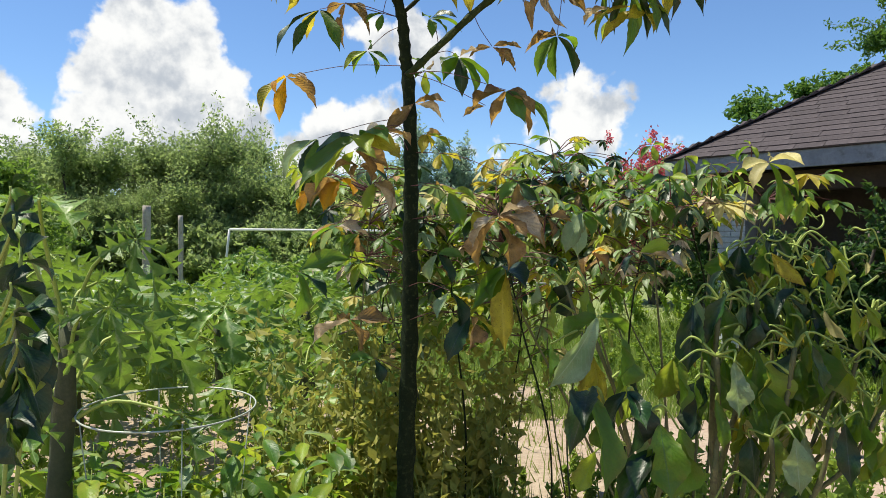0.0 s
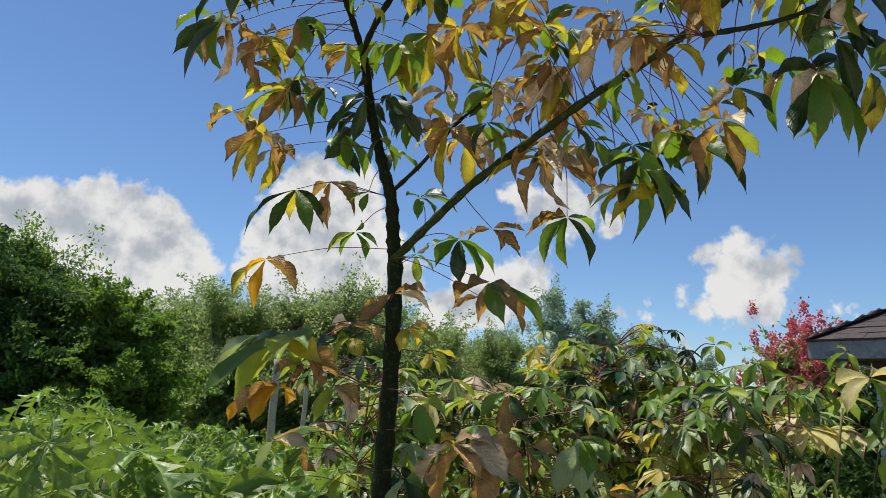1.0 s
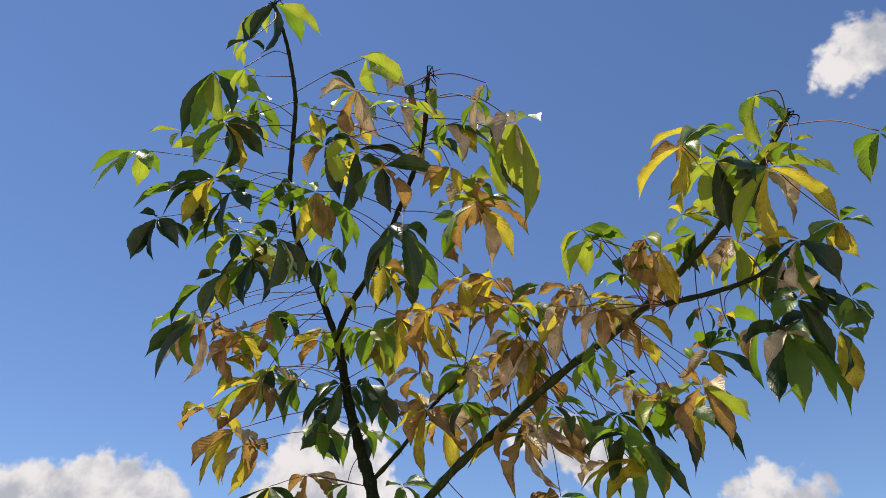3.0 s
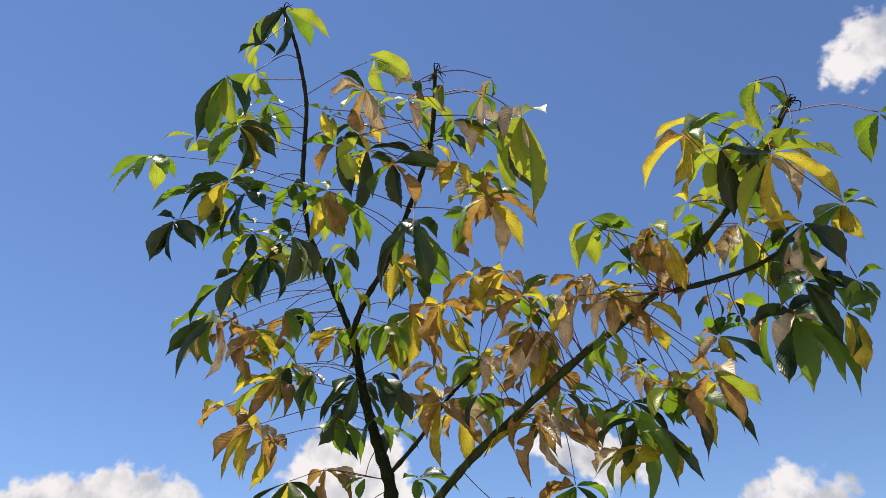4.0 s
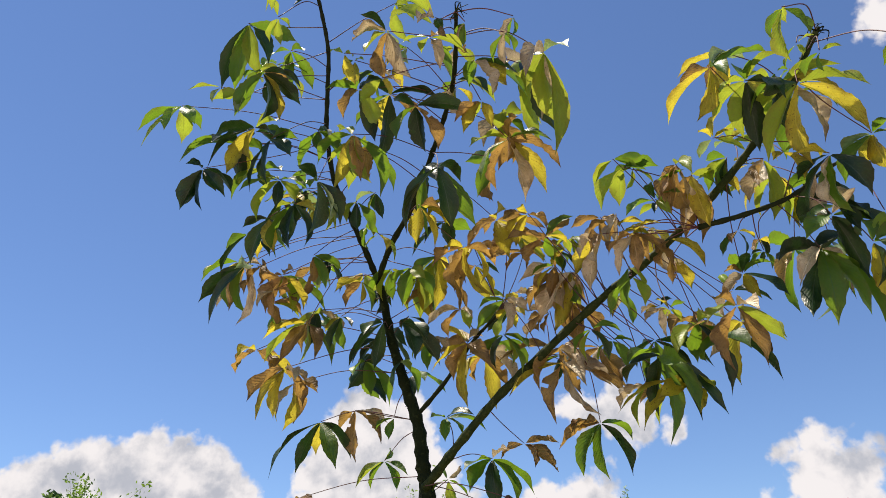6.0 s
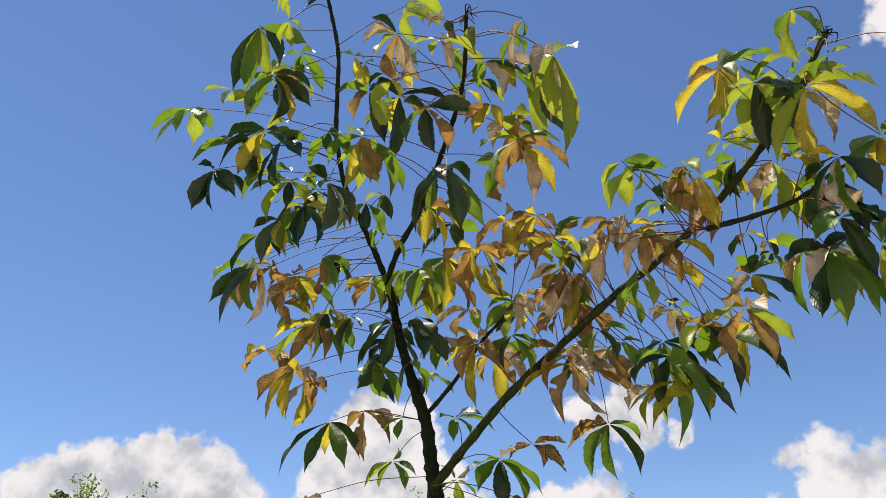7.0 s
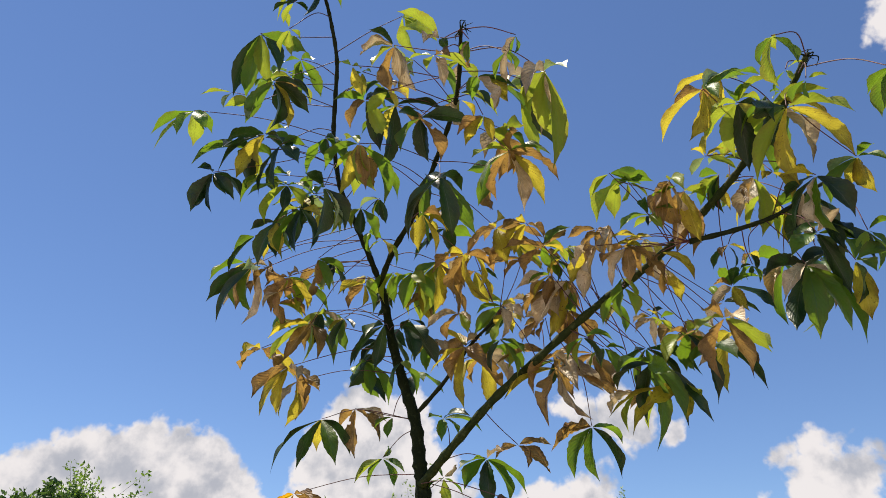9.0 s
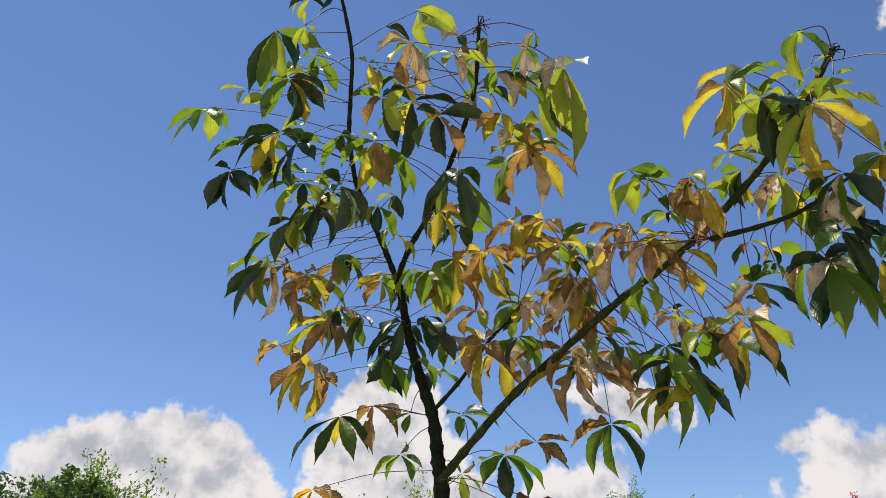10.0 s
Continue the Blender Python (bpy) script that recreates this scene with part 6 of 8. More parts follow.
leaf((0.651, 1.968, 2.640), (0.681, 2.060, 2.505), "brown", 1.12, 0.63, -13.17, "tan", -0.77, 8.61, -14.03, "brown", -3.04, 1.43, -13.09, "brown", -5.43, -1.22, -11.02, "lime", 2.53, -6.16, -7.69)
leaf((0.508, 2.013, 2.720), (0.641, 2.144, 2.548), "lime", -5.91, 3.50, -5.22, "green", 8.90, 1.14, -2.13, "lime", -5.87, 3.92, -5.86, "green", 5.66, -1.36, -4.51)
leaf((0.604, 2.131, 2.638), (0.641, 2.144, 2.548), "lime", -5.26, 4.04, -0.92, "lime", 2.99, 4.82, -0.80, "green", 6.13, -3.27, -0.28, "dark", -1.50, -2.24, -4.55, "green", 7.61, -2.02, 2.18)
leaf((0.812, 1.885, 2.880), (0.932, 1.915, 2.753), "yellow", -11.93, 3.73, -1.85, "yellow", -2.72, 8.42, -9.58, "brown", -4.84, 9.06, -2.41, "pale", 5.50, 5.99, 2.21, "green", 10.40, 3.13, -0.31)
leaf((0.880, 1.849, 2.743), (0.932, 1.915, 2.753), "lime", -7.03, -4.99, -2.55, "green", -6.07, 1.42, -8.53, "green", 1.29, 7.01, 3.18, "green", 0.90, -1.28, -9.33, "dark", 2.22, 7.42, -10.80)
leaf((0.815, 2.128, 2.789), (0.792, 2.055, 2.647), "lime", 0.63, -6.18, 1.41, "yellow", -3.35, -3.98, -1.83, "yellow", 4.89, 1.93, 3.21, "lime", 8.07, 0.58, -3.40, "pale", -3.22, 4.83, 1.55)
leaf((0.810, 2.176, 2.669), (0.750, 2.080, 2.617), "yellow", 6.58, 0.65, -3.34, "lime", -2.29, -2.84, -2.67, "pale", -4.73, 2.70, 2.26)
leaf((0.912, 1.910, 2.774), (0.912, 1.940, 2.734), "yellow", -11.09, -3.79, -5.97, "lime", -2.49, 10.99, -14.46, "tan", 7.62, 7.76, -13.97, "lime", 10.66, -8.79, -5.12, "yellow", 10.76, -3.61, -10.36)
leaf((0.913, 1.722, 2.721), (0.982, 1.813, 2.807), "lime", 4.03, 0.61, 1.74, "lime", 0.32, -0.33, -4.22, "green", -2.30, 3.92, -3.81)
leaf((0.975, 2.086, 2.620), (0.947, 2.108, 2.599), "dark", -4.04, 9.22, -7.74, "dark", -2.82, 7.50, -11.97, "tan", 0.84, 4.96, -12.33, "dark", 5.95, 4.92, -11.97, "green", -5.82, 8.63, 1.16)
leaf((0.896, 2.203, 2.747), (0.964, 2.112, 2.611), "tan", -4.42, 9.39, -4.96, "yellow", -5.75, 7.40, -10.32, "tan", -0.86, -2.75, -8.95)
leaf((0.929, 1.950, 2.616), (0.894, 2.096, 2.566), "yellow", 3.40, 1.49, -3.88, "yellow", 2.85, -1.19, -3.11, "yellow", -1.43, 3.15, 0.94)
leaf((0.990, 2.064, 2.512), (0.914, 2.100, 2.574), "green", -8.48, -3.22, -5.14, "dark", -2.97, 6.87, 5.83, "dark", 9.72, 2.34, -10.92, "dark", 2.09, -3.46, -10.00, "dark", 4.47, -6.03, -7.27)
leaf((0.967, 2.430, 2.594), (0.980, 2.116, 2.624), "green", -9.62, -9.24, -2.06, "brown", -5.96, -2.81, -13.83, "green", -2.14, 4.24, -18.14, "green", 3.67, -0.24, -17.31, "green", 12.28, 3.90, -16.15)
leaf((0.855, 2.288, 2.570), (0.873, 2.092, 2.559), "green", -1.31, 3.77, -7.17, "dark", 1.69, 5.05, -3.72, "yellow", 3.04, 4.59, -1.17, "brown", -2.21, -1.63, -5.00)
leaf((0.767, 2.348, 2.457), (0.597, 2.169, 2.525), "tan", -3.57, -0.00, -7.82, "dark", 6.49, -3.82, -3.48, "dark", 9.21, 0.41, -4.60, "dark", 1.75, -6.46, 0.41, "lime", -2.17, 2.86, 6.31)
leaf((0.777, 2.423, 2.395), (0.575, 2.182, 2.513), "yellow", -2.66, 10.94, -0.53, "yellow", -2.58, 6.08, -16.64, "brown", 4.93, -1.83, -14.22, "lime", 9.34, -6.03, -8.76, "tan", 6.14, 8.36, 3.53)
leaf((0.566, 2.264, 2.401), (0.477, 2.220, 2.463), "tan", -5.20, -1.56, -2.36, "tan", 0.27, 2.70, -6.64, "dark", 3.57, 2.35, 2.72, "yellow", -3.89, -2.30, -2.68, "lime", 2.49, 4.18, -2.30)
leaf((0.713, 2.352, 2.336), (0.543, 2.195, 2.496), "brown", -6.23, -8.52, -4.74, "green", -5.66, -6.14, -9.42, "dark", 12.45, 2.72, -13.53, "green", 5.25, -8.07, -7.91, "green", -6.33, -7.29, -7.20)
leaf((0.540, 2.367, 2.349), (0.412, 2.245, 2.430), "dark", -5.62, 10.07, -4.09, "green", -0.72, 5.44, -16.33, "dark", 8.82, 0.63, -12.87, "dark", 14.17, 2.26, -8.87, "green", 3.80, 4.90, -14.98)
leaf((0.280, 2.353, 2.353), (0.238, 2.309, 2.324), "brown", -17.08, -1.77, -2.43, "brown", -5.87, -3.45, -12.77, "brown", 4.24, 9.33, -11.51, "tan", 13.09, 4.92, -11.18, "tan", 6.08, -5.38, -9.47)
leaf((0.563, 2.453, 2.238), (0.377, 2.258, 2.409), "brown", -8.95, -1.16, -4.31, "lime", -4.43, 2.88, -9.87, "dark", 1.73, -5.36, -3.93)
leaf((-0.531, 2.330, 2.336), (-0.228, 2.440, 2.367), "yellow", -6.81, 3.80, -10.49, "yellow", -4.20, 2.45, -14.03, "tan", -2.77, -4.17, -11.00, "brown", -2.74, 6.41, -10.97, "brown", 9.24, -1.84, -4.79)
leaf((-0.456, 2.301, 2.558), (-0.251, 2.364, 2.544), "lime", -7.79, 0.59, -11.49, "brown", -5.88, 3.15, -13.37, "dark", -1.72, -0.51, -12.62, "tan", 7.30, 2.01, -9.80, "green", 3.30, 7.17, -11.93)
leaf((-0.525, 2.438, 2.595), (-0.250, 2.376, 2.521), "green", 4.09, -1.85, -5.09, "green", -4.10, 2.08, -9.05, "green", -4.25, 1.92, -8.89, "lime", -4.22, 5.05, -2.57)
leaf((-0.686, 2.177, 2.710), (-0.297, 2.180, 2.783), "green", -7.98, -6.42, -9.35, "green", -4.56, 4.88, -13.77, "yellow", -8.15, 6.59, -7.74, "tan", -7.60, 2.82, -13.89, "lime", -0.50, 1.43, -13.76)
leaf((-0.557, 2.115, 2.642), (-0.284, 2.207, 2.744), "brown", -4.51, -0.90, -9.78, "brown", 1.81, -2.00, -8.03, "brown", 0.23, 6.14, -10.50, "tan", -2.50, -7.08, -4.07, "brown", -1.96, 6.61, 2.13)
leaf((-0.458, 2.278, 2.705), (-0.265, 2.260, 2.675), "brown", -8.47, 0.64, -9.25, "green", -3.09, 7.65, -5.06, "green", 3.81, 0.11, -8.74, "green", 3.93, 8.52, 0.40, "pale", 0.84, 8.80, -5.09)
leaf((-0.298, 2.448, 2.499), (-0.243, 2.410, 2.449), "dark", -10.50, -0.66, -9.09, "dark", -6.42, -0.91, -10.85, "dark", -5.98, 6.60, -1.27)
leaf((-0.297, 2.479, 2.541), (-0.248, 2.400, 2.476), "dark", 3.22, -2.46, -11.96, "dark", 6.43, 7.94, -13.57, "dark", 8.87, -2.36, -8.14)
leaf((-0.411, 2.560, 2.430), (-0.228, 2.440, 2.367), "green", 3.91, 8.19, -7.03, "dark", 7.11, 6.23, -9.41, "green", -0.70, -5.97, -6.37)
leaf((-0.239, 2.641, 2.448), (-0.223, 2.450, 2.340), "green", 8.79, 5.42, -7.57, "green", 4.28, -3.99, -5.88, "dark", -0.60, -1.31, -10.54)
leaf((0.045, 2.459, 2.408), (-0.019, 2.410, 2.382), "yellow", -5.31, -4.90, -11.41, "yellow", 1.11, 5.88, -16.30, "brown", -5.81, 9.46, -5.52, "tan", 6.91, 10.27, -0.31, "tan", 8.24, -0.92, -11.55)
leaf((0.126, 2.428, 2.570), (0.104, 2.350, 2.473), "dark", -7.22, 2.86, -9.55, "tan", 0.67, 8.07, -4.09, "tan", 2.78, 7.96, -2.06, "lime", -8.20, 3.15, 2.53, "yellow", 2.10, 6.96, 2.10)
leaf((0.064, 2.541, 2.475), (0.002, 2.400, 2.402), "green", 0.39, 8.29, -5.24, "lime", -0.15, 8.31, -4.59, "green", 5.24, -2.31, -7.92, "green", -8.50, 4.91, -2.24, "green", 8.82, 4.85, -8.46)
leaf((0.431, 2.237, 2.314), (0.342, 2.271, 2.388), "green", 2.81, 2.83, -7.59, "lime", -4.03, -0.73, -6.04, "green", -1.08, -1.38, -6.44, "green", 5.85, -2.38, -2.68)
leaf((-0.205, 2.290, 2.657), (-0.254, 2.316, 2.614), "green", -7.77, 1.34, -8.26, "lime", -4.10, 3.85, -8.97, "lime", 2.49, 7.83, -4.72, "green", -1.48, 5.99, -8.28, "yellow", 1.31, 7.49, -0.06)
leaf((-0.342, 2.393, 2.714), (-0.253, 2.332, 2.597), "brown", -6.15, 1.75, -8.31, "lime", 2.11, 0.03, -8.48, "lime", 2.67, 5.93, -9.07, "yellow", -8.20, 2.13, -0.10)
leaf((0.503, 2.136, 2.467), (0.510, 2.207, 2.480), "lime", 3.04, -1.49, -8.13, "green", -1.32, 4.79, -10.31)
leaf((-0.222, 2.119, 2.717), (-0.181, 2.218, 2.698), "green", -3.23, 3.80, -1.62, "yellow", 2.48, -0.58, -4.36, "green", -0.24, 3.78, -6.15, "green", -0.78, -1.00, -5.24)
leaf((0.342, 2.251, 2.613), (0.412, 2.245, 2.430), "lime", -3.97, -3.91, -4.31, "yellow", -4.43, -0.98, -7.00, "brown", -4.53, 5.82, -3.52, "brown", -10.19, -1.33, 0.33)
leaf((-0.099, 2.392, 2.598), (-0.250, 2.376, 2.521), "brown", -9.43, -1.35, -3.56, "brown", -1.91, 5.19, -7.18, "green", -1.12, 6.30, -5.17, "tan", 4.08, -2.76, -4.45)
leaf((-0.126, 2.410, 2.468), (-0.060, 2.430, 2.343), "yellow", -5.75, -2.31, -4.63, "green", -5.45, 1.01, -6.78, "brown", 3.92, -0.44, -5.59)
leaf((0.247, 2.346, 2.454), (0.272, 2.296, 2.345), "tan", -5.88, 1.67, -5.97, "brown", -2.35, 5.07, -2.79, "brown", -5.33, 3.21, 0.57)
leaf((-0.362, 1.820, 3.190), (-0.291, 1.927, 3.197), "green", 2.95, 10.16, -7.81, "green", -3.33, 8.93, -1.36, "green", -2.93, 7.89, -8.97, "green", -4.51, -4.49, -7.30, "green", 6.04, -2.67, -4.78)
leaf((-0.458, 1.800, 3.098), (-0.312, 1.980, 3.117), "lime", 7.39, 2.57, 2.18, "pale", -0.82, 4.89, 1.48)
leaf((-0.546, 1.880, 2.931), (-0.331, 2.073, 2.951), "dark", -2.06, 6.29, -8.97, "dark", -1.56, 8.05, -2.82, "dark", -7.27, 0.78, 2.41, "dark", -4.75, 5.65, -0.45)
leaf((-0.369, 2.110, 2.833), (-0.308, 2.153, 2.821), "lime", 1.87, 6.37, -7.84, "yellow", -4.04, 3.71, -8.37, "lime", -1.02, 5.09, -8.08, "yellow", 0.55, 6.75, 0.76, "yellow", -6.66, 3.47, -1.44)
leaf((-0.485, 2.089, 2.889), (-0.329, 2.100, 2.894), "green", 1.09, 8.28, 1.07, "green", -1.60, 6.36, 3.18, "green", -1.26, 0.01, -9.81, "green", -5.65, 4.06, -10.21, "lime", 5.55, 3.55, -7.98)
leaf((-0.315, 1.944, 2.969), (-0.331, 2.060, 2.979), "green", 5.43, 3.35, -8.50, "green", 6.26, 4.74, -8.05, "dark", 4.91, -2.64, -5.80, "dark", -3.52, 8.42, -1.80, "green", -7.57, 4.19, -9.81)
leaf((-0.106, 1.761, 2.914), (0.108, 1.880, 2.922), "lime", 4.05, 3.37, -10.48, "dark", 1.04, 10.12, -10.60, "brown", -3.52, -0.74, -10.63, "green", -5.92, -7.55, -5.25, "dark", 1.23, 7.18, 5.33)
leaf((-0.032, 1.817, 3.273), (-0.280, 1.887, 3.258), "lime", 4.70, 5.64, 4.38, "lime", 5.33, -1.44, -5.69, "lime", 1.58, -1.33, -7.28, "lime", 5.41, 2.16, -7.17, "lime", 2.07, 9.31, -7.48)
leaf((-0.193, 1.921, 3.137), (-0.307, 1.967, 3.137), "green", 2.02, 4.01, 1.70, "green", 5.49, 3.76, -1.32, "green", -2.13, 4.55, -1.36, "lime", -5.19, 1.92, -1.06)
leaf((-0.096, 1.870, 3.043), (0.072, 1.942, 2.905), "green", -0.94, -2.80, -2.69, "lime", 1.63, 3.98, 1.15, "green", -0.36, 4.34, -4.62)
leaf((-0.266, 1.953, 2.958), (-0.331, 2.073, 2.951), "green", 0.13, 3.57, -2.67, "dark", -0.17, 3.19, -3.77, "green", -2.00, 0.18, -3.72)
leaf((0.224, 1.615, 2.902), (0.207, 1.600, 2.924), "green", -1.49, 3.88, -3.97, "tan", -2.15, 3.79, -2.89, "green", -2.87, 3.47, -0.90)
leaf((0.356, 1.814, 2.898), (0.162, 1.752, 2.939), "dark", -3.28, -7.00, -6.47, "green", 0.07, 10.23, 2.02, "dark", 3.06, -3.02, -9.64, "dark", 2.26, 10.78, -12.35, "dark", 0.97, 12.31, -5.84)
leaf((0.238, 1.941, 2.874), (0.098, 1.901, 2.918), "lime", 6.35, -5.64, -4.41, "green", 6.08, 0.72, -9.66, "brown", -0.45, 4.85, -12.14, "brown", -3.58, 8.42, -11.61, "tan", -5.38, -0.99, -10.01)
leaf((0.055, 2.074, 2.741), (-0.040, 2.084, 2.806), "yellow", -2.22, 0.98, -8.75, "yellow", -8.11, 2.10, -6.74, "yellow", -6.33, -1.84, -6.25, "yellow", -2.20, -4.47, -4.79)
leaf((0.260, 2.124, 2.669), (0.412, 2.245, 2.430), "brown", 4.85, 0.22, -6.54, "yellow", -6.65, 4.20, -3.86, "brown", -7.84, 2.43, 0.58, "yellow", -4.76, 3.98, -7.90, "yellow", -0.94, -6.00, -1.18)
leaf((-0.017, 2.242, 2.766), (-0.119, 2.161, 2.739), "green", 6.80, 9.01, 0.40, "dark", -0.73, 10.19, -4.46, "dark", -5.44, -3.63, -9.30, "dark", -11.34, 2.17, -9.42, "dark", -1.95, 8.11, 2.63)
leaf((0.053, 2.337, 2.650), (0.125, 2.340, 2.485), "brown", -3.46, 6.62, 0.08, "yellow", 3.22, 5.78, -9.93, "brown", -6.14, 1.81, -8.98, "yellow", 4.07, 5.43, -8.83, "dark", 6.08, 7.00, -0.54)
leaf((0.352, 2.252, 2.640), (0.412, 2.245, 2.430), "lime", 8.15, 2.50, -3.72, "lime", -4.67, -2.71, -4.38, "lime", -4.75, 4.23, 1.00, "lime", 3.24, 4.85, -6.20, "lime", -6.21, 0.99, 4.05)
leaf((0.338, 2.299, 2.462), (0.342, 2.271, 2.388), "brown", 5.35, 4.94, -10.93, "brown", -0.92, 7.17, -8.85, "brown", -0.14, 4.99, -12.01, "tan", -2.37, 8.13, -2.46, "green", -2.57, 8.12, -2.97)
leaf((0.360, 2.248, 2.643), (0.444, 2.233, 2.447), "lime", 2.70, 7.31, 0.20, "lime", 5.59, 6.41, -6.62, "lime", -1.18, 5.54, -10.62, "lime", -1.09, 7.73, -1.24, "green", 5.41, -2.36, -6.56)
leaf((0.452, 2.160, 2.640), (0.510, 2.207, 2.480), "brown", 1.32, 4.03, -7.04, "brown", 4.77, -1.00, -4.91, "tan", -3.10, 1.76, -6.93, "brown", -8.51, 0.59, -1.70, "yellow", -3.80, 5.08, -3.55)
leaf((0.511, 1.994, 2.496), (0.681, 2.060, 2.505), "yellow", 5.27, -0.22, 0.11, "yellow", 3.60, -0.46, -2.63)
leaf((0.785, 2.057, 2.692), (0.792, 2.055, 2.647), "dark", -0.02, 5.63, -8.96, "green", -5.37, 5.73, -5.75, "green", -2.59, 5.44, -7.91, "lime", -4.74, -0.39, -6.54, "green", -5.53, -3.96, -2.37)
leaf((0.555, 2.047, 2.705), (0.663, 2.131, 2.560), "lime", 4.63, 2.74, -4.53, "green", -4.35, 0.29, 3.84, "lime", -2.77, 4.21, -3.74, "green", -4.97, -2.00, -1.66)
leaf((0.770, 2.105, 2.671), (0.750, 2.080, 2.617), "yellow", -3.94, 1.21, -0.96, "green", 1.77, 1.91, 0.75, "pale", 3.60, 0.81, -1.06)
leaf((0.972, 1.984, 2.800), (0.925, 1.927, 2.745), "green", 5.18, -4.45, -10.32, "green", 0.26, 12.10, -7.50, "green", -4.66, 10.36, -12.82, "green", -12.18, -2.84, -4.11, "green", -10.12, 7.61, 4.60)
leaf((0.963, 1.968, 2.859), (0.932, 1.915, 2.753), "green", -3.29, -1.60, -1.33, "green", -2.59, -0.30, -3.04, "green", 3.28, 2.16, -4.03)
leaf((1.003, 2.199, 2.661), (0.997, 2.120, 2.636), "yellow", -2.79, 6.55, -10.42, "yellow", -4.94, 6.70, -9.63, "lime", -3.10, -0.03, -9.37, "lime", -7.15, 6.48, -8.16, "yellow", 3.08, -2.97, -8.39)
leaf((0.900, 2.131, 2.666), (0.931, 2.104, 2.587), "yellow", 3.37, 7.23, -4.88, "lime", -4.59, 6.21, -8.85, "yellow", -2.29, -3.07, -6.44)
leaf((0.844, 2.115, 2.699), (0.792, 2.055, 2.647), "yellow", -5.33, 3.00, -3.11, "yellow", -4.21, -2.74, -0.30, "yellow", 1.05, -2.51, -3.40)
leaf((1.040, 2.213, 2.512), (0.947, 2.108, 2.599), "dark", 5.28, 6.20, 1.10, "dark", 4.49, 6.95, 0.00, "dark", -8.77, 6.19, -7.83, "green", -2.63, -3.14, -7.96, "dark", -9.41, -0.82, -4.85)
leaf((1.037, 2.332, 2.540), (0.980, 2.116, 2.624), "dark", 6.15, 11.07, 0.61, "green", -2.83, -6.61, -11.28, "green", 1.17, 13.40, -6.47, "dark", -2.94, 13.77, -4.02, "green", -7.25, 9.31, -17.13)
leaf((0.838, 2.194, 2.486), (0.812, 2.080, 2.535), "green", 1.06, 2.10, -4.83, "green", -3.25, 2.28, -3.47, "dark", -3.46, -1.23, -1.61, "dark", -0.01, 3.56, -1.61)
leaf((0.697, 2.444, 2.422), (0.543, 2.195, 2.496), "lime", 3.50, -7.66, -3.95, "tan", -2.05, -0.65, -12.25, "brown", -9.91, 4.55, -10.19, "green", -5.08, 8.92, -4.87, "brown", -3.80, 8.09, 2.57)
leaf((0.655, 2.343, 2.355), (0.510, 2.207, 2.480), "brown", 3.05, 1.36, -4.40, "tan", -1.69, 1.98, -4.95, "lime", -2.36, -3.07, 1.21, "yellow", 2.35, 2.36, 1.49, "lime", -1.71, 3.39, -0.93)
leaf((0.599, 2.260, 2.194), (0.444, 2.233, 2.447), "lime", 5.31, -9.41, -5.86, "yellow", 1.00, -7.12, -10.84, "yellow", -8.02, -7.92, -6.55, "yellow", -18.01, 2.05, -6.36, "yellow", -12.38, 6.23, -10.47)
leaf((0.386, 2.494, 2.394), (0.307, 2.284, 2.367), "brown", 6.79, 0.03, -13.55, "brown", 5.06, -2.85, -12.35, "brown", -11.83, -1.01, -10.17, "brown", -17.19, -0.90, -1.94, "tan", -3.78, 10.16, -1.25)
leaf((0.527, 2.277, 2.241), (0.377, 2.258, 2.409), "dark", 2.65, 3.84, -3.38, "dark", -0.35, 2.19, -6.86, "dark", -2.68, -2.64, -3.25)
leaf((-0.639, 2.270, 2.436), (-0.248, 2.400, 2.476), "brown", 4.68, 10.48, -3.78, "yellow", 8.62, 8.52, -8.38, "brown", 6.12, -0.83, -8.94, "brown", -9.12, 4.01, -5.32, "yellow", -1.39, -8.13, -5.36)
leaf((-0.530, 2.153, 2.529), (-0.257, 2.287, 2.645), "lime", 6.48, 5.67, -3.82, "brown", 7.14, 5.77, -3.29, "green", 3.04, 5.34, -7.08, "brown", 1.72, 1.22, -7.99, "green", -2.35, 3.03, -8.85)
leaf((-0.485, 2.465, 2.623), (-0.250, 2.376, 2.521), "green", -0.28, -3.43, -3.80, "green", -1.30, 2.85, -7.33, "dark", 1.20, 3.81, -6.82, "green", 3.03, 0.41, -5.55)
leaf((-0.519, 2.173, 2.630), (-0.268, 2.247, 2.690), "green", 7.49, 1.07, -11.35, "green", 10.38, 10.71, -9.43, "lime", 4.42, 0.57, -13.11, "lime", 8.32, 1.67, -10.99, "lime", 6.60, 1.48, -12.21)
leaf((-0.487, 2.080, 2.529), (-0.265, 2.260, 2.675), "brown", -0.85, 3.43, -7.46, "brown", -2.91, 4.44, -1.37, "tan", -3.51, -1.92, -5.92, "brown", 5.81, 0.05, -2.27, "brown", -3.27, 1.84, 3.54)
leaf((-0.375, 2.196, 2.672), (-0.268, 2.247, 2.690), "dark", 1.38, 5.98, -9.39, "dark", -0.44, -1.30, -8.47, "dark", -1.47, -1.06, -8.79, "dark", -3.40, -4.54, -6.08, "dark", 0.01, -1.48, -8.24)
leaf((-0.334, 2.460, 2.456), (-0.233, 2.430, 2.394), "dark", -4.81, 7.26, -3.63, "dark", -8.14, 0.77, -11.06, "dark", -6.24, 6.41, -3.79)
